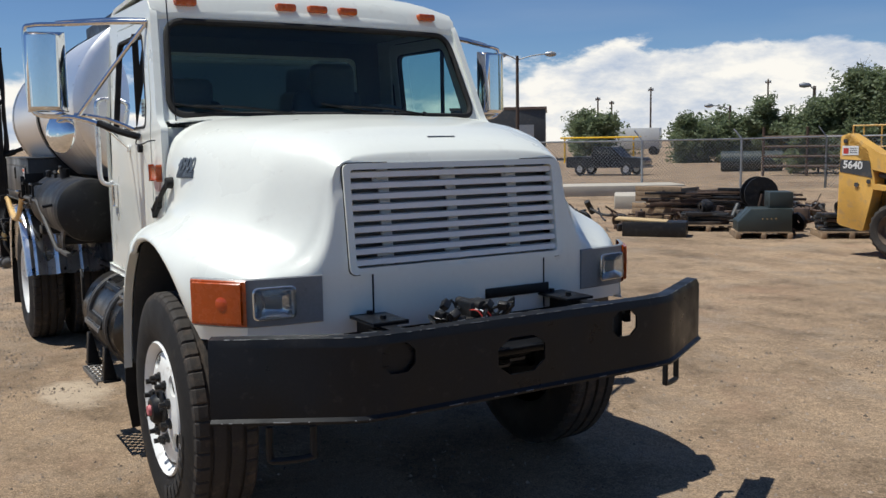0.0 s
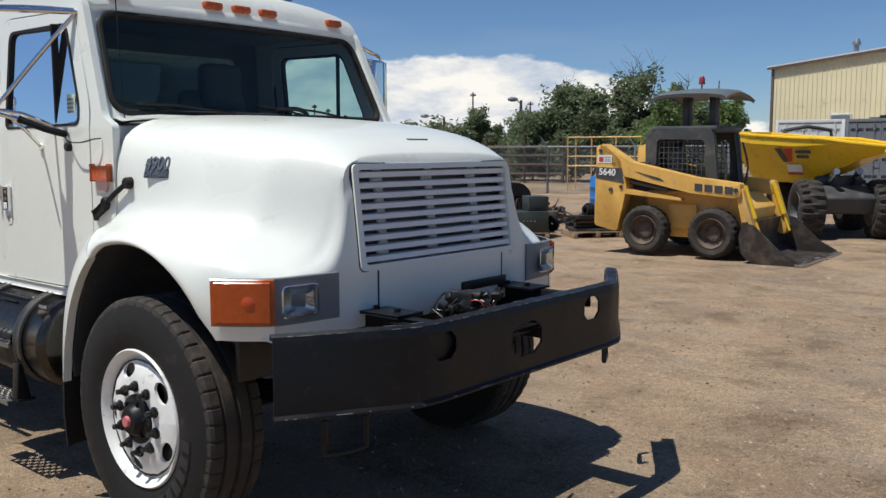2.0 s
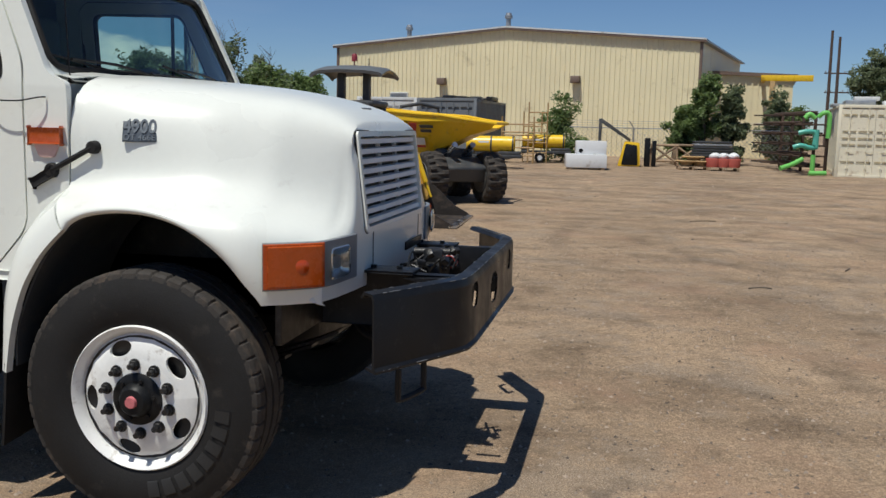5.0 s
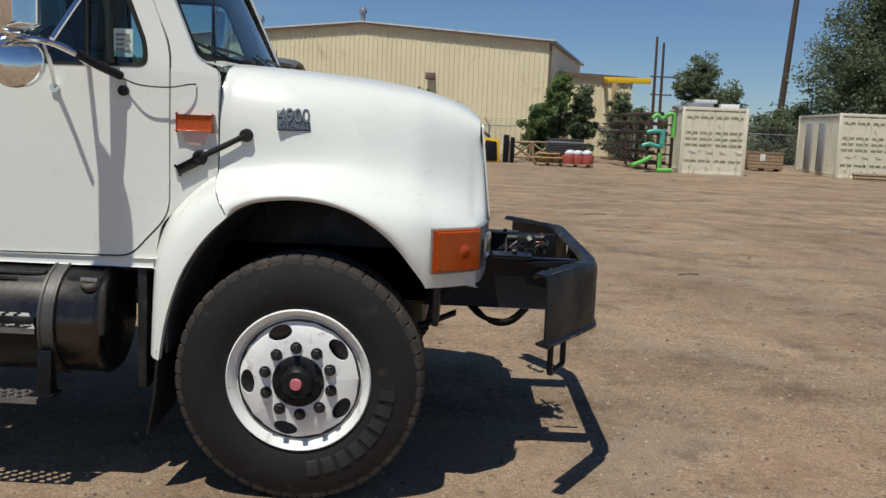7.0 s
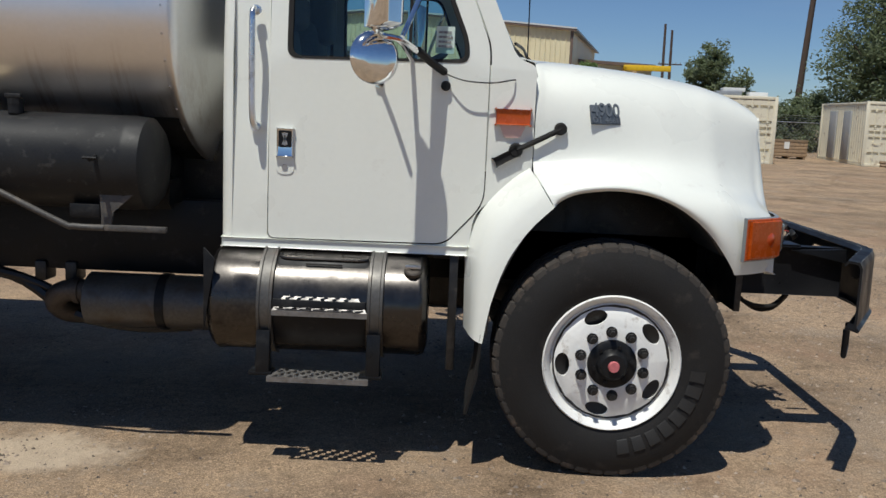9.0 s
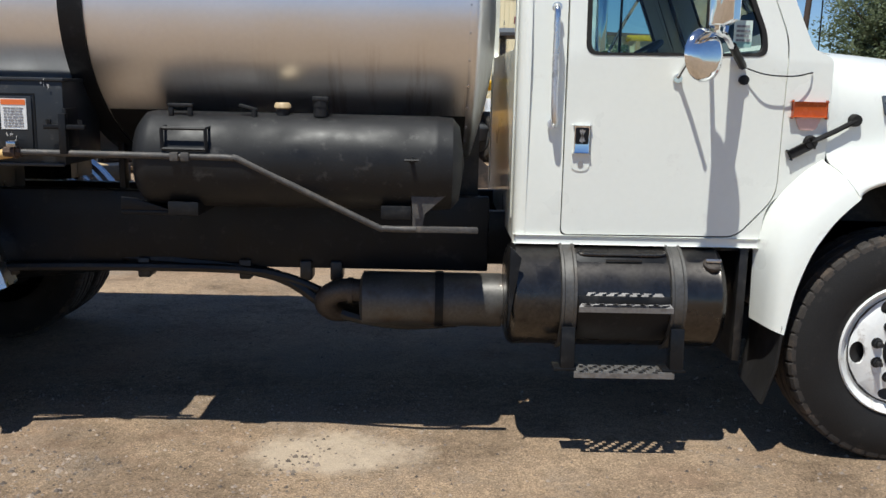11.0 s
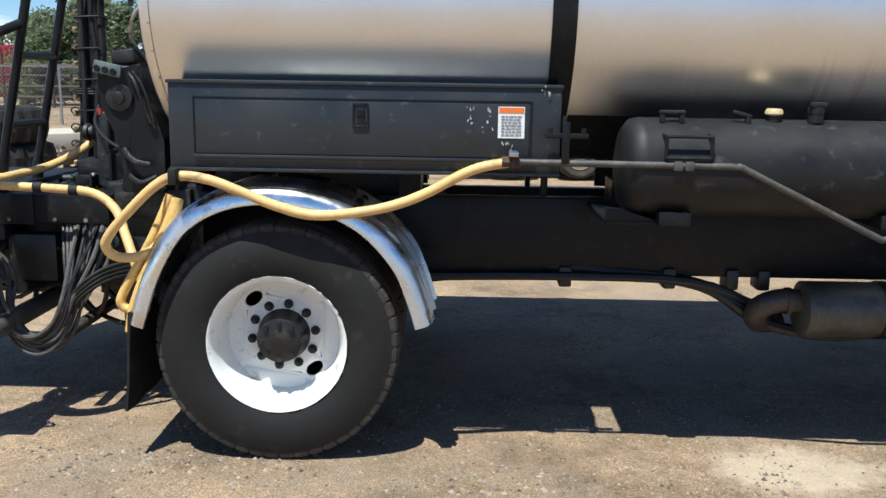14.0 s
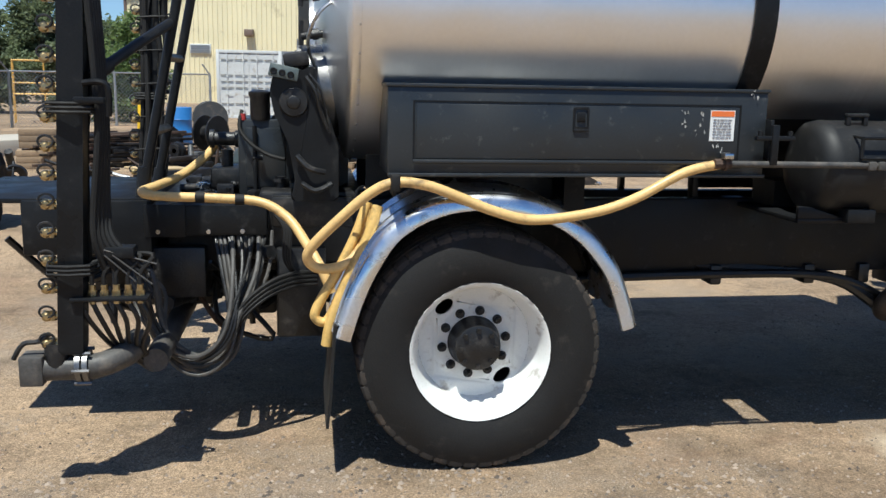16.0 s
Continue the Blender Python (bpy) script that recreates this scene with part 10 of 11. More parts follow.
def build_dumper():
    d = thing("site_dumper", "bright yellow swivel-skip site dumper on large tyres", "dumper", (-2.07, 14.7, 0.05), -56)
    # local: skip tips towards +x; near side -y
    r, w = 0.54, 0.42
    for x in (-0.65, 1.0):
        for y in (-0.65, 0.65):
            wheel = new("wheel")
            wheel.parent = d
            bm = bmesh.new()
            machine_tyre(bm, (x, y, r), r, w, 20, 100, 0.045)
            part("tyre", bm, TREAD, wheel, "large lugged dumper tyre", smooth=35)
            bm = bmesh.new()
            if y < 0:
                machine_rim(bm, (x, y, r), r, w)
            else:
                cyl(bm, (x, y - w / 2, r), (x, y + w / 2, r), r * 0.58, 20)
            part("rim", bm, DGREY, wheel)
    bm = bmesh.new()
    prism(bm, rounded([(-1.2, 0.45), (1.2, 0.45), (1.3, 0.75), (0.9, 0.95), (-1.1, 1.0)], 0.05), -0.50, 0.50, "y", 0.02)
    box(bm, 0.2, 0.7, -0.4, 0.4, 0.9, 1.12, 0.03)
    box(bm, -1.55, -0.85, -0.5, 0.5, 0.75, 1.45, 0.05)
    part("chassis", bm, DGREY, d)
    bm = bmesh.new()
    prism(bm, rounded([(-0.95, 1.0), (-0.6, 1.15), (-0.75, 1.3), (-1.0, 1.25)], 0.04), -0.45, 0.45, "y", 0.02)
    part("bonnet", bm, RED, d)
    # the skip: an open hull, wide behind, drawn out to a lip in front
    def ring(k):
        # rows from keel to rim; (x, half width, z)
        keel = [(-0.75, 0.35, 1.05), (-0.35, 0.45, 1.0), (0.45, 0.45, 0.98), (1.05, 0.42, 1.18), (1.60, 0.36, 1.40), (2.10, 0.30, 1.54)]
        rim = [(-1.10, 0.86, 1.93), (-0.5, 0.90, 1.88), (0.45, 0.90, 1.82), (1.05, 0.84, 1.80), (1.68, 0.70, 1.72), (2.28, 0.48, 1.66)]
        return [(a[0] + (b[0] - a[0]) * k, a[1] + (b[1] - a[1]) * k, a[2] + (b[2] - a[2]) * k) for a, b in zip(keel, rim)]
    bm = bmesh.new()
    rows = []
    # an upright band under the rim, flat flanks below it
    wide = [h for _, h, _ in ring(1.0)]
    for k in (1.0, 0.82, 0.0):
        rows.append([(x, -(b if k > 0.5 else h), z) for (x, h, z), b in zip(ring(k), wide)])
    for k in (0.0, 0.82, 1.0):
        rows.append([(x, b if k > 0.5 else h, z) for (x, h, z), b in zip(ring(k), wide)])
    vs = sheet(bm, rows)
    back = [row[0] for row in vs]
    bm.faces.new(back)
    bmesh.ops.remove_doubles(bm, verts=bm.verts, dist=1e-4)
    thicken(bm, 0.03)
    skip = part("skip", bm, LEMON, d, "bright yellow steel skip", smooth=20)
    bm = bmesh.new()
    rim = ring(1.0)
    pts = [(x, -h, z) for x, h, z in rim] + [(x, h, z) for x, h, z in rim[::-1]]
    tube(bm, pts, 0.035, 8, 1, closed=True)
    part("skip_rim", bm, LEMON, skip)
    # maker's mark: a dark and a red wedge, and bars for its name
    def side_at(x, z):
        (xa, ha, za), (xb, hb, zb) = (np.array([ring(k)[2][i] for i in range(3)]) for k in (0.0, 0.82))
        q = min(1.0, (z - za) / (zb - za))
        return -(ha + (0.90 - ha) * q) - 0.035

    def decal(name, pts, m):
        bm = bmesh.new()
        vs = [bm.verts.new((x, side_at(x, z), z)) for x, z in pts]
        bm.faces.new(vs)
        thicken(bm, 0.004)
        part(name, bm, m, skip, smooth=0)
    decal("mark_dark", [(0.06, 1.63), (0.20, 1.63), (0.30, 1.38), (0.20, 1.38)], DGREY)
    decal("mark_red", [(0.26, 1.63), (0.46, 1.63), (0.38, 1.38), (0.30, 1.38)], RED)
    decal("name_bar", [(0.52, 1.60), (0.86, 1.60), (0.86, 1.54), (0.52, 1.54)], DGREY)
    decal("name_bar", [(0.52, 1.51), (0.80, 1.51), (0.80, 1.45), (0.52, 1.45)], DGREY)
    decal("sticker", [(0.24, 1.33), (0.58, 1.33), (0.58, 1.19), (0.24, 1.19)], PAPER)
    decal("sticker_stripe", [(0.24, 1.18), (0.58, 1.18), (0.58, 1.14), (0.24, 1.14)], RED)
    turn = Matrix.Translation((0.0875, -0.315, 0)) @ Matrix.Rotation(radians(48), 4, "Z") @ Matrix.Diagonal((0.86, 0.95, 1, 1)) @ Matrix.Translation((-0.45, 0, 0))
    skip.matrix_basis = turn
    # hoist and guard
    bm = bmesh.new()
    cyl(bm, (0.6, -0.2, 0.95), (1.15, -0.2, 1.22), 0.06, 12)
    cyl(bm, (0.6, 0.2, 0.95), (1.15, 0.2, 1.22), 0.06, 12)
    part("hoist", bm, STEEL, d)
    bm = bmesh.new()
    tube(bm, [(-1.45, -0.45, 1.40), (-1.45, -0.45, 2.0), (-1.45, 0.45, 2.0), (-1.45, 0.45, 1.40)], 0.04, 8, 2)
    part("roll_bar", bm, DGREY, d)


build_dumper()


def build_heater(at, yaw):
    h = thing("construction_heater", "yellow cylindrical heater on a dark trailer", "heater", (*at, lift(*at)), yaw, group="construction heaters")
    bm = bmesh.new()
    lathe(bm, [(0, 0.0), (0, 0.26), (0.03, 0.29), (1.75, 0.29), (1.78, 0.26), (1.78, 0.22), (1.70, 0.20), (1.70, 0)], (-0.9, 0, 0.88), (1, 0, 0), 32)
    part("barrel", bm, LEMON, h, "yellow heater barrel")
    for x in (0.02, 0.82):
        bm = bmesh.new()
        lathe(bm, [(-0.03, 0.292), (-0.03, 0.305), (0.03, 0.305), (0.03, 0.292)], (x, 0, 0.88), (1, 0, 0), 32)
        part("band", bm, DGREY, h)
    bm = bmesh.new()
    box(bm, -0.95, 1.15, -0.35, 0.35, 0.38, 0.50, 0.02)
    box(bm, -0.95, -0.6, -0.30, 0.30, 0.5, 0.66, 0.03)
    box(bm, 0.3, 1.1, -0.33, 0.33, 0.5, 0.62, 0.03)
    part("trailer_frame", bm, DGREY, h)
    for y in (-0.42, 0.42):
        bm = bmesh.new()
        lathe(bm, [(-0.07, 0.11), (-0.08, 0.18), (-0.05, 0.215), (0.05, 0.215), (0.08, 0.18), (0.07, 0.11)], (-0.15, y, 0.215), (0, 1, 0), 24)
        wh = part("tyre", bm, RUBBER, h)
        bm = bmesh.new()
        cyl(bm, (-0.15, y - 0.06, 0.215), (-0.15, y + 0.06, 0.215), 0.115, 20)
        part("rim", bm, WHITEP, wh)
    bm = bmesh.new()
    box(bm, -0.45, -0.05, -0.292, -0.287, 0.92, 0.99)
    part("sticker", bm, PAPER, h)


build_heater((-3.15, 28.6), 3)
build_heater((-1.7, 33.8), 5)


def build_white_box():
    b = thing("machine_cabinet", "white sheet-metal machine cabinet in two blocks", "cabinet", (-0.42, 29.3, 0.14), 8)
    bm = bmesh.new()
    box(bm, 0.0, 1.5, 0.0, 0.9, 0.06, 0.55, 0.015)
    part("lower_block", bm, WHITEP, b)
    bm = bmesh.new()
    box(bm, 0.38, 1.5, 0.25, 0.9, 0.55, 1.05, 0.015)
    top = part("upper_block", bm, WHITEP, b)
    bm = bmesh.new()
    cyl(bm, (0.55, 0.25, 0.68), (0.55, 0.24, 0.68), 0.08, 16)
    part("port", bm, BLACK, top)
    bm = bmesh.new()
    for x in (0.1, 0.7, 1.3):
        box(bm, x, x + 0.1, 0.02, 0.88, 0, 0.06)
    part("skid", bm, WOOD, b)


build_white_box()


def bar_frame(name, label, category, at, yaw, bars_list, material, r=0.03, z=None):
    f = thing(name, label, category, (*at, lift(*at) if z is None else z), yaw)
    for a, b in bars_list:
        bm = bmesh.new()
        tube(bm, [a, b], r, 6, 1)
        part("bar", bm, material, f)
    return f


def build_yard_things():
    # scaffold frames beside the grey container
    def scaffold(w, h):
        out = [((0, 0, 0), (0, 0, h)), ((w, 0, 0), (w, 0, h)), ((0, 0.9, 0), (0, 0.9, h * 0.85)), ((w, 0.9, 0), (w, 0.9, h * 0.85))]
        for k in range(1, 6):
            out.append(((0, 0, h * k / 6), (w, 0, h * k / 6)))
        out += [((0, 0, h * 0.5), (0, 0.9, h * 0.5)), ((w, 0, h * 0.5), (w, 0.9, h * 0.5)), ((0, 0.9, h * 0.6), (w, 0.9, h * 0.6))]
        return out
    bar_frame("scaffold_frame", "tan steel scaffold frame standing upright", "scaffold", (-3.3, 32.4), 5, scaffold(1.3, 1.9), TAN, 0.035)
    bar_frame("scaffold_frame", "tan steel scaffold frame standing upright", "scaffold", (-2.3, 33.2), 20, scaffold(0.8, 2.5), TAN, 0.03)
    # bent jib and yellow cab shell
    j = thing("loader_wreck", "yellow and black parts of a wrecked loader", "wreck", (1.3, 33.2, lift(1.3, 33.2)), 0)
    bm = bmesh.new()
    prism(bm, [(-0.72, 0.6), (-0.62, 0.6), (-0.60, 1.72), (0.55, 0.98), (0.60, 1.08), (-0.60, 1.90), (-0.72, 1.88)], -0.1, 0.1, "y", 0.01)
    part("jib", bm, DGREY, j)
    bm = bmesh.new()
    prism(bm, rounded([(0.1, 0.0), (1.0, 0.0), (0.95, 0.95), (0.35, 1.0)], 0.06), -0.4, 0.4, "y", 0.02)
    part("shell", bm, LEMON, j)
    bm = bmesh.new()
    prism(bm, rounded([(0.25, 0.05), (0.9, 0.05), (0.85, 0.85), (0.40, 0.9)], 0.05), -0.45, -0.41, "y", 0.01)
    part("panel", bm, BLACK, j)
    bm = bmesh.new()
    box(bm, 1.15, 1.38, -0.2, 0.2, 0.0, 1.15, 0.03)
    box(bm, 1.45, 1.62, -0.2, 0.2, 0.0, 1.05, 0.03)
    part("fork", bm, BLACK, j)
    # sawhorse racks
    for x, y in ((2.75, 34.2), (3.7, 35.0)):
        bar_frame("timber_trestle", "brown timber trestle with cross braces", "trestle", (x, y), 4, [((0, 0, 0), (0.1, 0, 0.85)), ((1.1, 0, 0), (1.0, 0, 0.85)), ((0, 0.8, 0), (0.1, 0.8, 0.85)), ((1.1, 0.8, 0), (1.0, 0.8, 0.85)), ((0, 0, 0.85), (1.1, 0, 0.85)), ((0, 0.8, 0.85), (1.1, 0.8, 0.85)), ((0, 0, 0.1), (1.0, 0, 0.8)), ((1.1, 0, 0.1), (0.1, 0, 0.8)), ((0, 0, 0.2), (1.1, 0, 0.2)), ((0, 0, 0.85), (0, 0.8, 0.85)), ((1.1, 0, 0.85), (1.1, 0.8, 0.85))], WOOD, 0.055)
    # red totes, white sacks, pallet of fittings
    t = thing("pallet_of_rings", "wooden pallet with tan cast rings", "pallet", (3.75, 31.6, lift(3.7, 31.6)), 3)
    build_pallet_parts(t)
    for k in range(3):
        bm = bmesh.new()
        lathe(bm, [(0, 0.22), (0.14, 0.25), (0.16, 0.42), (0.20, 0.45), (0.22, 0.42), (0.22, 0.2)], (0.35 + 0.25 * k, 0.4 + 0.2 * (k % 2), 0.14 + 0.16 * (k == 1)), (0, 0, 1), 20)
        part("ring", bm, TAN, t)
    t = thing("pallet_of_sacks", "pallet of red tubs under white sacks", "pallet", (4.85, 31.4, lift(4.85, 31.4)), 2)
    build_pallet_parts(t)
    for k in range(3):
        bm = bmesh.new()
        lathe(bm, [(0, 0.0), (0, 0.24), (0.30, 0.28), (0.34, 0.26), (0.34, 0)], (0.2 + 0.38 * k, 0.35, 0.14), (0, 0, 1), 18)
        part("tub", bm, REDC, t)
        bm = bmesh.new()
        bmesh.ops.create_icosphere(bm, subdivisions=2, radius=0.22, matrix=Matrix.Translation((0.25 + 0.36 * k, 0.4, 0.56)) @ Matrix.Diagonal((1, 0.9, 0.62, 1)))
        for v in bm.verts:
            v.co += Vector((noise.noise(v.co * 5), noise.noise(v.co * 5 + Vector((3, 0, 0))), noise.noise(v.co * 5 + Vector((0, 7, 0))))) * 0.04
        part("sack", bm, WHITEP, t, "white plastic sack")
    st = thing("sheet_stack", "stack of dark sheets on timber bearers", "sheets", (4.4, 34.6, lift(4.4, 34.6)), 2)
    for k in range(6):
        bm = bmesh.new()
        box(bm, 0.02 * k, 1.75 - 0.03 * k, 0, 0.9, 0.42 + 0.11 * k, 0.50 + 0.11 * k, 0.01)
        part("sheet", bm, DGREY if k != 4 else GALV, st)
    for x in (0.2, 1.4):
        bm = bmesh.new()
        box(bm, x, x + 0.12, 0.05, 0.85, 0, 0.42, 0.01)
        part("bearer", bm, WOOD, st)
    # pipe rack beside the beige container
    rk = thing("pipe_rack", "rusty rack loaded with green and teal pipe fittings", "rack", (8.95, 30.3, lift(8.9, 30.3)), 8)
    for k in range(5):
        y = 0.2 + 1.35 * k
        bm = bmesh.new()
        box(bm, -0.12, -0.02, y - 0.05, y + 0.05, 0, 2.35, 0.01)
        part("upright", bm, RUST, rk)
        for j in range(6):
            bm = bmesh.new()
            box(bm, -1.25, -0.05, y - 0.04, y + 0.04, 0.28 + 0.38 * j, 0.34 + 0.38 * j, 0.008)
            part("arm", bm, RUST, rk)
    rnd = random.Random(9)
    for k in range(22):
        j = rnd.randrange(6)
        y0 = rnd.uniform(0.0, 1.5)
        x = rnd.uniform(-1.15, -0.2)
        bm = bmesh.new()
        tube(bm, [(x, y0, 0.38 + 0.38 * j), (x + rnd.uniform(-0.1, 0.1), y0 + rnd.uniform(2.5, 4.5), 0.38 + 0.38 * j)], rnd.uniform(0.03, 0.06), 8, 1)
        part("pipe", bm, RUST, rk)
    for pts, m in (([(-0.15, -0.1, 1.35), (-0.15, -0.1, 2.15), (-0.35, -0.1, 2.25), (-0.5, 0.0, 2.1)], GREENP), ([(-1.0, -0.1, 2.05), (-0.85, -0.1, 2.2), (-0.65, -0.1, 2.05)], GREENP),
                   ([(-1.2, -0.1, 1.52), (-0.9, -0.15, 1.58), (-0.62, -0.1, 1.52), (-0.60, -0.1, 1.1)], TEAL), ([(-1.35, -0.1, 1.0), (-1.1, -0.15, 1.08), (-0.75, -0.1, 1.0), (-0.5, 0.0, 1.02)], TEAL),
                   ([(-1.9, -0.6, 0.25), (-1.4, -0.4, 0.42), (-1.05, -0.3, 0.60)], GREENP), ([(-0.62, -0.1, 0.12), (-0.62, -0.1, 0.75)], GREENP), ([(-0.9, -0.6, 0.10), (-0.3, -0.6, 0.12)], GREENP), ([(-0.55, -0.1, 1.65), (-0.55, -0.1, 1.0)], TEAL)):
        bm = bmesh.new()
        tube(bm, pts, 0.085, 10, 4)
        part("fitting", bm, m, rk)
    # wooden crate between the containers
    cr = thing("wooden_crate", "low wooden crate with a paper label", "crate", (13.3, 35.0, lift(13.3, 35)), -5)
    for k in range(5):
        bm = bmesh.new()
        box(bm, 0.0, 1.5, 0, 0.04, 0.12 + 0.15 * k, 0.255 + 0.15 * k, 0.006)
        part("plank", bm, WOOD, cr)
    bm = bmesh.new()
    box(bm, 0.02, 1.48, 0.05, 1.0, 0.10, 0.84, 0.01)
    part("body", bm, WOOD, cr)
    bm = bmesh.new()
    box(bm, 0.5, 0.72, -0.01, 0.0, 0.45, 0.75)
    part("label_sheet", bm, PAPER, cr)
    bm = bmesh.new()
    for x in (0.05, 0.7, 1.35):
        box(bm, x, x + 0.1, 0, 1.0, 0, 0.1)
    part("skid", bm, WOOD, cr)
    bar_frame("timber_stack", "yellow and brown timbers lying by the container", "timber", (15.9, 30.3), 0, [((0, 0, 0.1), (1.4, 0, 0.1)), ((0.1, 0.15, 0.1), (1.5, 0.15, 0.1)), ((0.0, 0.05, 0.22), (1.3, 0.05, 0.22))], WOOD, 0.07)


def build_pallet_parts(t):
    for k in range(6):
        bm = bmesh.new()
        box(bm, 0.0, 1.15, 0.02 + 0.17 * k, 0.14 + 0.17 * k, 0.115, 0.138, 0.003)
        part("slat", bm, WOOD, t)
    for x in (0.0, 0.52, 1.05):
        bm = bmesh.new()
        box(bm, x, x + 0.1, 0.0, 1.0, 0.0, 0.115, 0.004)
        part("bearer", bm, WOOD, t)


build_yard_things()


# --- scrap by the fence ---
def build_scrap():
    rnd = random.Random(17)
    # steel box with a sloped lid on a pallet
    b = thing("steel_hopper", "dark green steel hopper box with a sloped lid", "hopper", (-6.35, 10.0, lift(-6, 10)), 49)
    b.scale = (0.80, 0.80, 0.85)
    build_pallet_parts(b)
    bm = bmesh.new()
    prism(bm, [(0.05, 0.14), (1.15, 0.14), (1.15, 0.60), (0.85, 0.60), (0.32, 0.60), (0.05, 0.34)], 0.1, 0.85, "y", 0.012)
    part("body", bm, HOPPER, b)
    bm = bmesh.new()
    box(bm, 0.72, 1.20, 0.3, 0.95, 0.60, 0.92, 0.012)
    part("bin", bm, HOPPER, b)
    for k in range(4):
        bm = bmesh.new()
        cyl(bm, (0.55 + 0.09 * k, 0.10, 0.40), (0.55 + 0.09 * k, 0.088, 0.40), 0.015, 8)
        part("bolt", bm, BRASS, b)
    # long timber baulk and dark trough in front
    t = thing("steel_trough", "long dark steel trough with a plank on it", "trough", (-8.1, 8.55, lift(-8, 8.5)), 40)
    bm = bmesh.new()
    box(bm, 0.35, 1.45, 0, 0.5, 0, 0.26, 0.015)
    part("body", bm, GREASE, t)
    bm = bmesh.new()
    box(bm, 0.2, 1.1, 0.05, 0.5, 0.29, 0.33, 0.01, m=Matrix.Rotation(radians(3), 4, "Y"))
    part("plank", bm, WOODL, t)
    # stacked rods and bars
    s = thing("bar_stack", "stack of rusty steel bars and channels", "steel bars", (-9.6, 11.3, lift(-9, 11)), 42)
    for k in range(64):
        lay = k // 9
        bm = bmesh.new()
        y = 0.11 * (k % 9) + rnd.uniform(-0.04, 0.04)
        x0 = rnd.uniform(-0.6, 0.9) + 0.06 * lay
        x1 = x0 + rnd.uniform(0.7, 2.1)
        z = 0.12 + 0.072 * lay
        box(bm, x0, x1, y, y + rnd.uniform(0.03, 0.08), z, z + rnd.uniform(0.03, 0.07), 0.004, m=Matrix.Translation((1, y, z)) @ Matrix.Rotation(rnd.uniform(-0.28, 0.28), 4, "Z") @ Matrix.Rotation(rnd.uniform(-0.04, 0.05), 4, "Y") @ Matrix.Translation((-1, -y, -z)))
        part("bar", bm, RUST if k % 3 else GREASE, s)
    for x in (0.2, 1.7):
        bm = bmesh.new()
        box(bm, x, x + 0.12, -0.1, 1.1, 0, 0.12)
        part("bearer", bm, WOOD, s)
    # engine blocks, axles and gears
    for i, (x, y, n) in enumerate(((-7.9, 11.2, 12), (-6.9, 12.2, 12), (-5.9, 12.6, 10), (-5.0, 12.4, 10), (-8.9, 9.6, 8), (-6.7, 11.2, 8), (-10.4, 9.6, 8), (-7.6, 13.6, 10), (-8.6, 14.4, 9), (-6.0, 14.2, 9))):
        p = thing("scrap_heap", "heap of rusty machine parts on the ground", "scrap", (x, y, lift(x, y) - 0.02), rnd.uniform(0, 90), group="scrap heaps")
        for k in range(n):
            bm = bmesh.new()
            c = Vector((rnd.uniform(-0.6, 0.6), rnd.uniform(-0.45, 0.45), rnd.uniform(0.03, 0.30)))
            q = rnd.random()
            if q < 0.4:
                w = rnd.uniform(0.04, 0.14)
                box(bm, c.x - w, c.x + w, c.y - w * 0.7, c.y + w * 0.7, max(0, c.z - w), c.z + w, 0.02)
            elif q < 0.75:
                e = c + Vector((rnd.uniform(-0.5, 0.5), rnd.uniform(-0.4, 0.4), rnd.uniform(-0.15, 0.3)))
                e.z = max(e.z, 0.04)
                cyl(bm, c, e, rnd.uniform(0.02, 0.07), 10)
            else:
                lathe(bm, [(-0.03, 0.05), (-0.03, 0.16), (0.03, 0.16), (0.03, 0.05)], c, (rnd.random(), rnd.random(), 0.4), 18)
            part("scrap_piece", bm, rnd.choice((RUST, RUST, GREASE, DGREY, DGREY)), p)
        for k in range(7):
            bm = bmesh.new()
            a, l = rnd.uniform(0, 3.14), rnd.uniform(0.2, 0.6)
            c = Vector((rnd.uniform(-0.6, 0.6), rnd.uniform(-0.45, 0.45), rnd.uniform(0.03, 0.22)))
            e = Vector((math.cos(a) * l, math.sin(a) * l, rnd.uniform(-0.02, 0.25)))
            tube(bm, [c - e * 0.5 + Vector((0, 0, 0.13)), c + Vector((0, 0, 0.08)), c + e * 0.5 + Vector((0, 0, 0.13))], rnd.uniform(0.012, 0.03), 6, 3)
            part("bent_rod", bm, rnd.choice((RUST, GREASE, GALV)), p)
    # pallets stacked with dark steel sections
    for x, y, yaw, n, high in ((-5.45, 11.05, 49, 30, 4), (-7.75, 10.15, 46, 26, 3), (-4.75, 12.0, 52, 24, 4)):
        p = thing("loaded_pallet", "weathered pallet stacked with dark steel sections", "pallet", (x, y, lift(x, y)), yaw, group="loaded pallets")
        p.scale = (0.85, 0.85, 0.85)
        build_pallet_parts(p)
        for k in range(n):
            lay = k * high // n
            bm = bmesh.new()
            w, h, a = rnd.uniform(0.05, 0.13), rnd.uniform(0.05, 0.085), rnd.uniform(0.0, 0.30)
            at = Matrix.Translation((a, rnd.uniform(0.1, 0.85), 0.145 + 0.088 * lay)) @ Matrix.Rotation(rnd.uniform(-0.12, 0.12), 4, "Z")
            box(bm, 0, rnd.uniform(0.45, 1.0), 0, w, 0, h, 0.008, m=at)
            part("steel_section", bm, rnd.choice((GREASE, DGREY, RUST, BUCK)), p)
        bm = bmesh.new()
        c = Vector((rnd.uniform(0.4, 0.8), 0.45, 0.145 + 0.088 * high + 0.10))
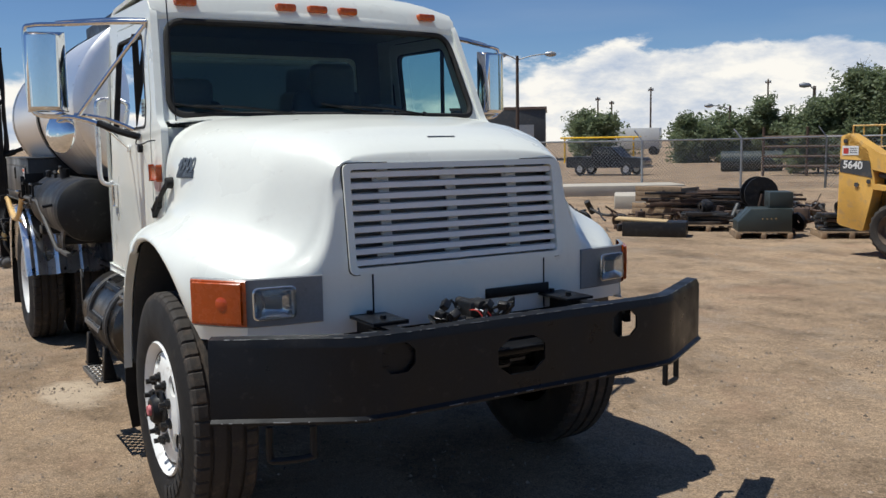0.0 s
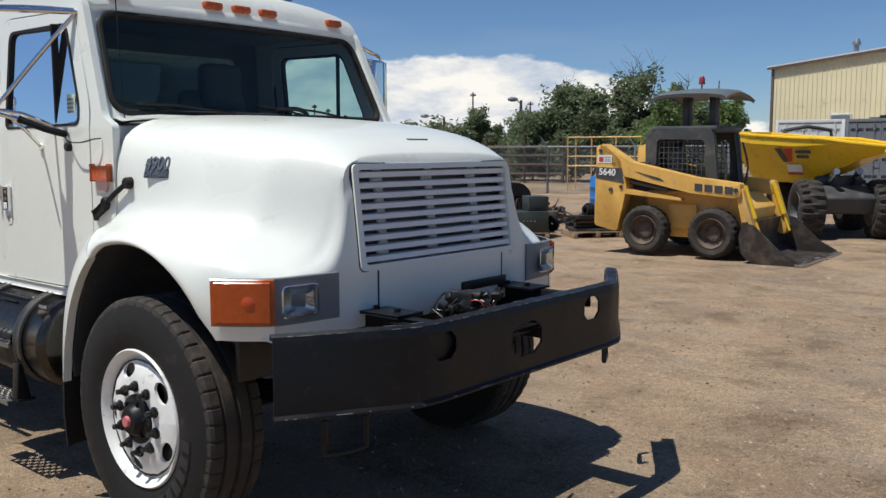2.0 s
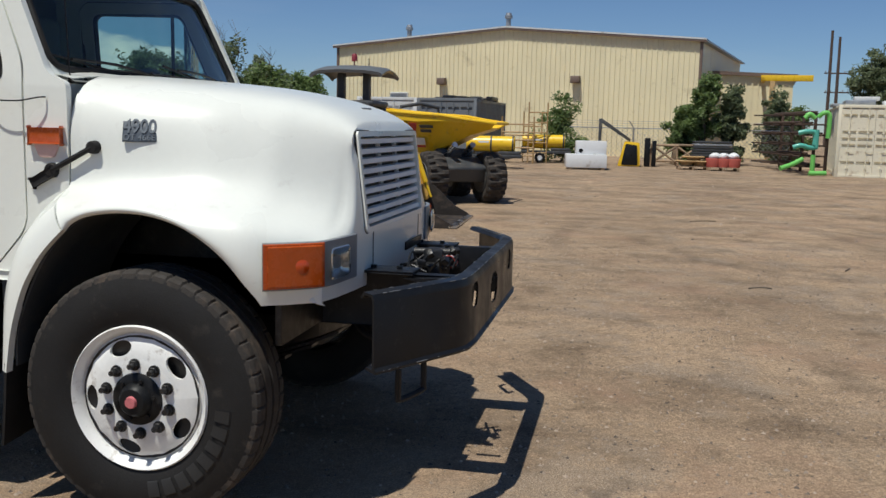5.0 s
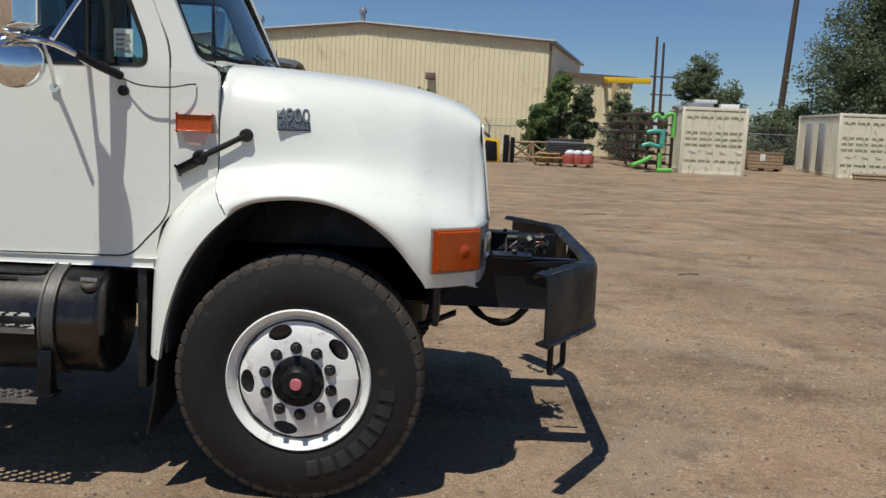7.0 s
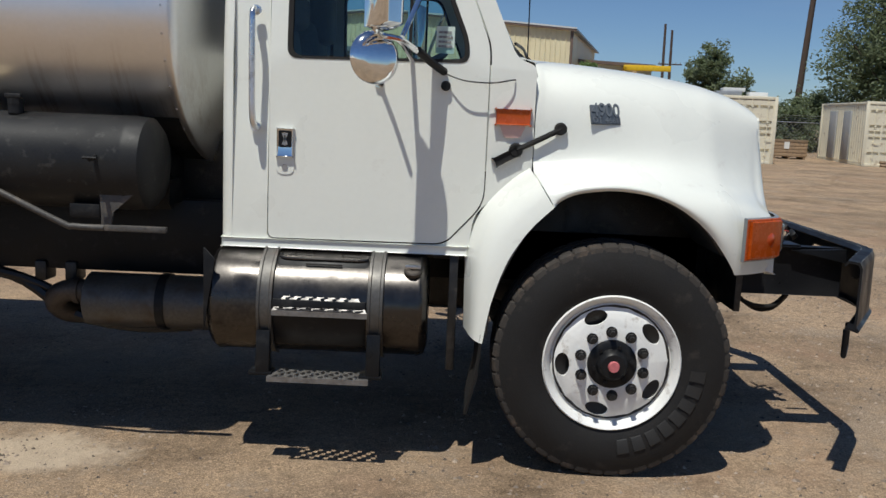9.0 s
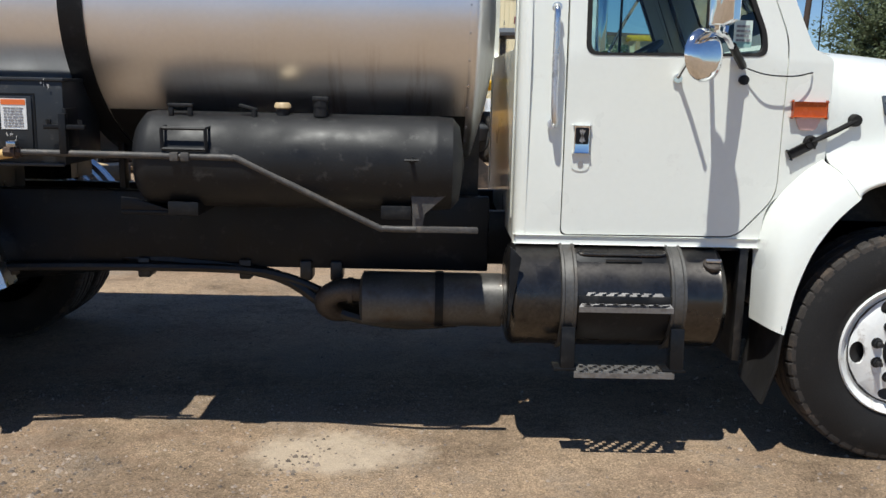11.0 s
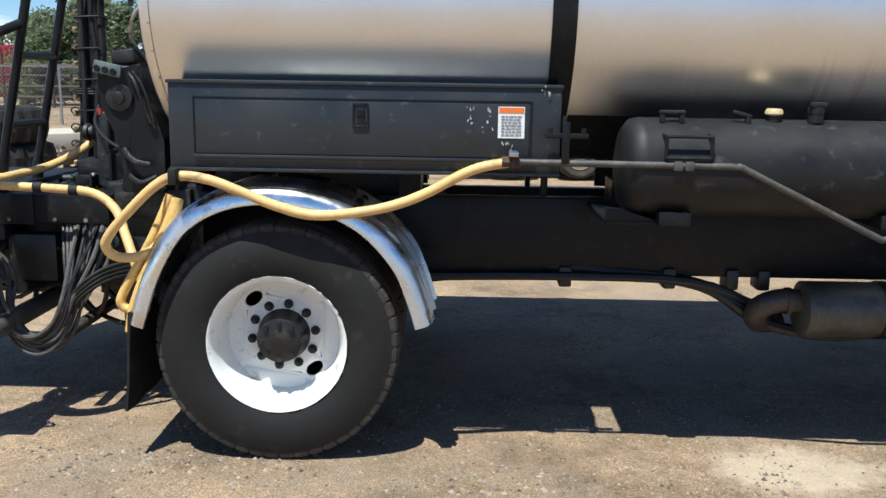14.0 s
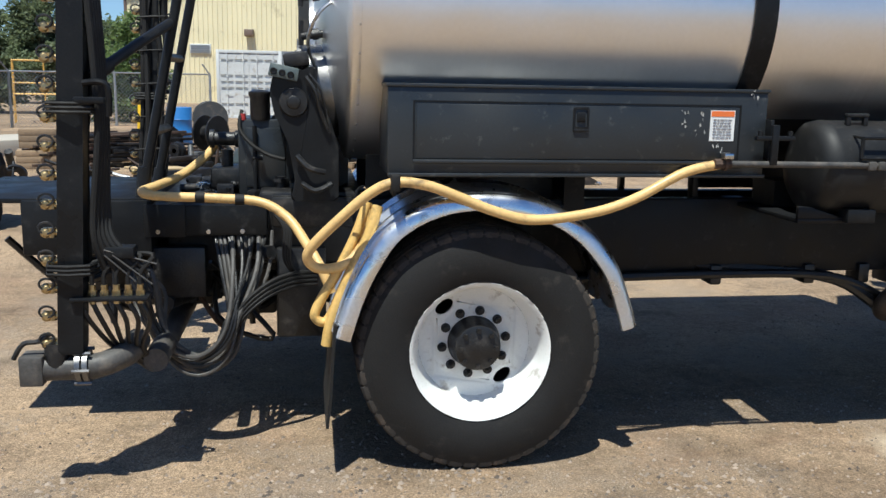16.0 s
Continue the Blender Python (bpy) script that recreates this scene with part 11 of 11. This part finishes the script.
        lathe(bm, [(-0.12, 0.05), (-0.12, 0.12), (-0.06, 0.12), (-0.05, 0.16), (0.05, 0.16), (0.06, 0.11), (0.13, 0.10), (0.13, 0.0)], c, (0.9, 0.3, 0.1), 18)
        part("gear_housing", bm, GREASE, p)
    # cable reel standing on edge
    for x, y, r, yaw in ((-8.3, 12.9, 0.38, 20), (-7.25, 11.65, 0.31, 55)):
        c = thing("cable_reel", "dark steel reel standing on its edge", "reel", (x, y, lift(x, y) + (0.0 if y > 12 else 0.35)), yaw)
        bm = bmesh.new()
        lathe(bm, [(-0.16, 0.05), (-0.16, r), (-0.13, r), (-0.13, 0.14), (0.13, 0.14), (0.13, r), (0.16, r), (0.16, 0.05)], (0, 0, r), (0, 1, 0), 32)
        part("drum", bm, GREASE, c)
        if y < 12:
            bm = bmesh.new()
            tube(bm, [(0, -0.2, r), (0.15, -0.2, -0.34)], 0.025, 6, 1)
            tube(bm, [(0, -0.2, r), (-0.15, -0.2, -0.34)], 0.025, 6, 1)
            tube(bm, [(0.15, -0.2, -0.34), (0.15, 0.2, -0.34)], 0.025, 6, 1)
            tube(bm, [(0, 0.2, r), (0.15, 0.2, -0.34)], 0.025, 6, 1)
            part("stand", bm, RUST, c)
    # tyre stack
    for k, (x, y, z, rx) in enumerate(((-9.5, 5.4, 0.22, 0), (-9.45, 5.45, 0.62, 0), (-9.5, 5.4, 1.02, 0), (-10.6, 5.9, 0.22, 0), (-10.6, 5.9, 0.62, 0))):
        ty = thing("tractor_tyre", "worn black tractor tyre stacked flat", "tyre", (x, y, lift(x, y) + z), 25 * k, group="stacked tyres")
        bm = bmesh.new()
        machine_tyre(bm, (0, 0, 0), 0.66, 0.38, 22, 88, 0.05)
        bmesh.ops.rotate(bm, verts=bm.verts, matrix=Matrix.Rotation(radians(90), 3, "X"))
        part("carcass", bm, RUBBER, ty, smooth=35)
    # wooden boxes and a plank stack
    for x, y, z in ((-10.5, 11.5, 0.0), (-10.45, 11.55, 0.36), (-9.3, 13.0, 0.0)):
        cr = thing("wooden_box", "open brown wooden box of parts", "box", (x, y, lift(x, y) + z), 15, group="wooden boxes")
        for k in range(3):
            bm = bmesh.new()
            box(bm, 0, 1.1, 0, 0.03, 0.11 * k, 0.105 + 0.11 * k, 0.004)
            part("plank", bm, WOOD, cr)
        bm = bmesh.new()
        box(bm, 0.01, 1.09, 0.03, 0.8, 0.0, 0.30, 0.006)
        part("body", bm, WOOD, cr)
    # blue drum and a yellow cover
    d = thing("steel_drum", "blue steel drum with rolled hoops", "drum", (-8.55, 17.3, lift(-8.5, 17.3)), 0)
    bm = bmesh.new()
    lathe(bm, [(0, 0), (0, 0.28), (0.02, 0.29), (0.28, 0.285), (0.30, 0.297), (0.32, 0.285), (0.58, 0.285), (0.60, 0.297), (0.62, 0.285), (0.86, 0.29), (0.88, 0.28), (0.88, 0)], (0, 0, 0), (0, 0, 1), 28)
    part("shell", bm, BLUEP, d)
    y = thing("yellow_hood", "small yellow sheet-metal engine hood", "hood", (-10.16, 20.82, lift(-10, 20.8)), 10)
    bm = bmesh.new()
    prism(bm, rounded([(0, 0.0), (0.45, 0.0), (0.42, 0.7), (0.25, 1.0), (0.05, 0.9)], 0.06), 0, 0.4, "y", 0.02)
    part("shell", bm, LEMON, y)
    # yellow pipe rails
    rails = []
    for x in (0.0, 0.9, 1.8, 2.7):
        rails.append(((x, 0, 0), (x, 0, 1.95)))
    for z in (0.9, 1.25, 1.6, 1.95):
        rails.append(((0, 0, z), (2.7, 0, z)))
        rails.append(((0, 1.0, z), (2.7, 1.0, z)))
    for x in (0.0, 2.7):
        rails += [((x, 1.0, 0), (x, 1.0, 1.95)), ((x, 0, 1.95), (x, 1.0, 1.95))]
    bar_frame("pipe_rails", "yellow painted tubular storage rack", "rack", (-14.6, 25.2), 15, rails, YELLOW, 0.024)
    reel = thing("cable_drum", "dark grey cable drum standing on edge", "drum", (-8.2, 20.75, lift(-8.2, 20.75) + 0.46), 12)
    bm = bmesh.new()
    cyl(bm, (0, -0.2, 0), (0, 0.2, 0), 0.22, 20)
    part("core", bm, DGREY, reel)
    for y in (-0.22, 0.18):
        bm = bmesh.new()
        cyl(bm, (0, y, 0), (0, y + 0.04, 0), 0.46, 36, bevel=0.008)
        cyl(bm, (0, y - 0.02, 0), (0, y + 0.06, 0), 0.07, 16)
        part("flange", bm, DGREY, reel)
    bar_frame("steel_rack", "rust-brown rack of stored steel", "rack", (-21.0, 28.6), 28, [((a, b, 0.4 * k), (a + 3.4, b, 0.4 * k)) for k in range(1, 5) for a, b in ((0, 0), (0, 0.6))] + [((x, 0, 0), (x, 0, 2.0)) for x in (0, 1.7, 3.4)], RUST, 0.06)
    # red box van body behind the fence
    rb = thing("red_container", "dark red box container beyond the fence", "container", (-27.4, 40.2, lift(-27, 40)), 25)
    bm = bmesh.new()
    box(bm, 0, 2.4, 0, 5.0, 0.12, 2.55, 0.03)
    part("body", bm, MAROON, rb)
    for k in range(9):
        bm = bmesh.new()
        box(bm, 0.15 + 0.25 * k, 0.22 + 0.25 * k, -0.03, 0.0, 0.2, 2.45)
        part("rib", bm, MAROON, rb)
    bm = bmesh.new()
    box(bm, 0.1, 2.3, 0.2, 4.8, 0.0, 0.12)
    part("skid", bm, DGREY, rb)


HOPPER = mat("dark green-grey steel", (0.032, 0.042, 0.04), 0.45, vary=0.15, bump=0.06)
WOODL = mat("pale plank", (0.50, 0.36, 0.19), 0.75, vary=0.2, scale=8, bump=0.2)
build_scrap()


# --- beyond the fence ---
def build_pickup(at, yaw):
    p = thing("pickup_truck", "black pickup truck parked beyond the fence", "pickup", (*at, lift(*at)), yaw)
    bm = bmesh.new()
    prism(bm, rounded([(-2.6, 0.45), (2.5, 0.45), (2.6, 0.75), (2.5, 1.0), (1.2, 1.08), (-2.6, 1.08)], 0.08), -0.9, 0.9, "y", 0.05)
    body = part("body", bm, DARKCAR, p)
    bm = bmesh.new()
    prism(bm, rounded([(-0.9, 1.05), (1.25, 1.05), (0.55, 1.62), (-0.75, 1.65)], 0.08), -0.78, 0.78, "y", 0.05)
    part("cabin", bm, DARKCAR, p)
    for y in (-0.79, 0.79):
        bm = bmesh.new()
        prism(bm, [(-0.65, 1.12), (0.98, 1.12), (0.48, 1.54), (-0.60, 1.56)], y - 0.01, y + 0.01, "y")
        part("side_glass", bm, SMOKE, p)
    bm = bmesh.new()
    box(bm, 2.50, 2.62, -0.75, 0.75, 0.62, 0.88, 0.02)
    part("grille", bm, STEEL, p)
    bm = bmesh.new()
    box(bm, 2.5, 2.7, -0.85, 0.85, 0.42, 0.56, 0.03)
    part("front_bumper", bm, STEEL, p)
    for x in (-1.6, 1.6):
        for y in (-0.85, 0.85):
            bm = bmesh.new()
            lathe(bm, [(-0.11, 0.2), (-0.12, 0.33), (-0.08, 0.37), (0.08, 0.37), (0.12, 0.33), (0.11, 0.2)], (x, y, 0.37), (0, 1, 0), 24)
            w = part("tyre", bm, RUBBER, p)
            bm = bmesh.new()
            cyl(bm, (x, y - 0.09, 0.37), (x, y + 0.09, 0.37), 0.205, 18)
            part("rim", bm, STEEL, w)
    return p


SMOKE = mat("dark car glass", (0.02, 0.025, 0.03), 0.08, vary=0.05, bump=0)
build_pickup((-27.9, 26.3), 24).scale = (0.72, 0.72, 0.80)


def build_far():
    # dark flat-roofed building
    b = thing("warehouse", "dark grey flat-roofed warehouse", "building", (-57.5, 36.0, 0.1), 52)
    bm = bmesh.new()
    box(bm, 0, 7.5, 0, 10, 0, 4.2, 0.02)
    part("wall", bm, DGREY, b)
    bm = bmesh.new()
    box(bm, -0.1, 7.6, -0.1, 10.1, 4.2, 4.4)
    part("parapet", bm, TRIM, b)
    for k in range(3):
        bm = bmesh.new()
        box(bm, 0.8 + 2.2 * k, 2.2 + 2.2 * k, -0.03, 0.02, 0, 3.0)
        part("roller_door", bm, GALV, b)
    # parked lorries and trailers
    for i, (x, y, w, h, m) in enumerate(((-62.5, 57.5, 4.5, 2.0, OFFWHITE), (-58.5, 61.5, 2.6, 2.3, WHITEP), (-54.0, 63.0, 5.0, 2.2, SLATE), (-47.0, 66.0, 6.0, 2.4, OFFWHITE), (-40.0, 70.0, 5.0, 2.2, OFFWHITE))):
        t = thing("box_trailer", "far white box trailer parked by the road", "trailer", (x, y, lift(x, y)), 40)
        bm = bmesh.new()
        box(bm, 0, w, 0, 2.2, 0.6, 0.6 + h, 0.05)
        part("box_body", bm, m, t)
        for xx in (0.6, w - 0.6):
            bm = bmesh.new()
            lathe(bm, [(-0.15, 0.0), (-0.15, 0.42), (2.3, 0.42), (2.3, 0.0)], (xx, 0, 0.42), (0, 1, 0), 16)
            part("axle_wheels", bm, RUBBER, t)
    # yellow jib lying along the yard's edge
    bar_frame("crane_jib", "long yellow lattice jib lying flat", "crane jib", (-45.5, 37.5), 45, [((0, 0, 1.75), (5.5, 0, 1.75)), ((0, 0.5, 1.75), (5.5, 0.5, 1.75)), ((0.3, 0.2, 0), (0.3, 0.2, 1.7)), ((5.0, 0.2, 0), (5.0, 0.2, 1.7))], LEMON, 0.07)
    # half-round green skips
    for k in range(3):
        x, y = -25.9 + 0.72 * k, 31.6 + 0.6 * k
        s = thing("steel_bin", "dark green half-round steel bin", "bin", (x, y, lift(x, y)), 40, group="steel bins")
        bm = bmesh.new()
        lathe(bm, [(0, 0), (0, 0.48), (0.88, 0.48), (0.88, 0)], (0, 0, 0.48), (1, 0, 0), 20)
        part("shell", bm, HOPPER, s)
    # bermed concrete slab edges
    for x, y, w, yaw in ((-12.5, 12.8, 4.2, 48), (-17.5, 13.5, 5.0, 60)):
        c = thing("concrete_slab", "pale weathered concrete slab", "slab", (x, y, lift(x, y) - 0.03), yaw)
        bm = bmesh.new()
        box(bm, 0, w, 0, 1.6, 0, 0.35, 0.03)
        part("slab", bm, CONC, c)


CONC = mat("weathered concrete", (0.42, 0.38, 0.32), 0.85, vary=0.15, scale=3, bump=0.2)
build_far()


# --- small stones and marks on the ground ---
def build_gravel():
    rnd = random.Random(55)
    verts, faces = [], []
    def stone(x, y, s):
        i = len(verts)
        z = swell(x, y)
        k = 5
        a0 = rnd.uniform(0, 6.3)
        for j in range(k):
            a = a0 + 2 * math.pi * j / k
            r = s * rnd.uniform(0.7, 1.2)
            verts.append((x + r * math.cos(a), y + r * math.sin(a) * 0.8, z - 0.002))
        verts.append((x + rnd.uniform(-0.2, 0.2) * s, y + rnd.uniform(-0.2, 0.2) * s, z + s * rnd.uniform(0.45, 0.8)))
        for j in range(k):
            faces.append((i + j, i + (j + 1) % k, i + k))
    for k in range(16000):
        x, y = rnd.uniform(-8.0, 5.0), -4.2 + 6.0 * rnd.random()
        stone(x, y, 0.002 + 0.012 * rnd.random() ** 4)
    for k in range(14000):
        x, y = rnd.uniform(-8.4, -2.6), -4.3 + 3.2 * rnd.random()
        if noise.noise((x * 1.4, y * 1.4, 7.0)) > -0.05:
            stone(x, y, 0.005 + 0.015 * rnd.random() ** 2.2)
    for k in range(15000):
        x, y = rnd.uniform(-8.2, -2.0), -4.2 + 3.9 * rnd.random()
        stone(x, y, 0.003 + 0.010 * rnd.random() ** 3)
    for k in range(26000):
        x, y = rnd.uniform(-1.0, 7.0), rnd.uniform(-2.5, 9.0)
        stone(x, y, 0.003 + 0.016 * rnd.random() ** 4)
    for k in range(2500):
        x, y = rnd.uniform(-14.0, 14.0), rnd.uniform(8.0, 34.0)
        stone(x, y, 0.008 + 0.03 * rnd.random() ** 3)
    me = bpy.data.meshes.new("gravel")
    me.from_pydata(verts, [], faces)
    me.materials.append(STONES)
    tagged(new("gravel", me), "loose grey and tan gravel on the dirt", "gravel", kind="stuff")
    # a few sticks
    for k, (x, y, l, a) in enumerate(((3.2, 5.4, 0.25, 0.2), (4.5, 7.0, 0.3, 1.2), (3.0, 12.0, 0.5, 0.4))):
        bm = bmesh.new()
        z = swell(x, y) + 0.008
        tube(bm, [(x, y, z), (x + l * 0.5 * math.cos(a) + 0.02, y + l * 0.5 * math.sin(a), z + 0.012), (x + l * math.cos(a), y + l * math.sin(a), z)], 0.007, 5, 3)
        tagged(part("stick", bm, BARK, None), "thin dry stick lying on the dirt", "stick", group="sticks")


def stones_material():
    m = mat("mixed stones", (0.24, 0.20, 0.165), 0.9, vary=0.2, scale=20, bump=0)
    nt = m.node_tree
    geo, ramp = nt.nodes.new("ShaderNodeNewGeometry"), nt.nodes.new("ShaderNodeValToRGB")
    ramp.color_ramp.elements[0].color, ramp.color_ramp.elements[1].color = (0.065, 0.050, 0.040, 1), (0.38, 0.30, 0.23, 1)
    nt.links.new(geo.outputs["Random Per Island"], ramp.inputs[0])
    nt.links.new(ramp.outputs[0], nt.nodes["Principled BSDF"].inputs["Base Color"])
    return m


STONES = stones_material()
build_gravel()
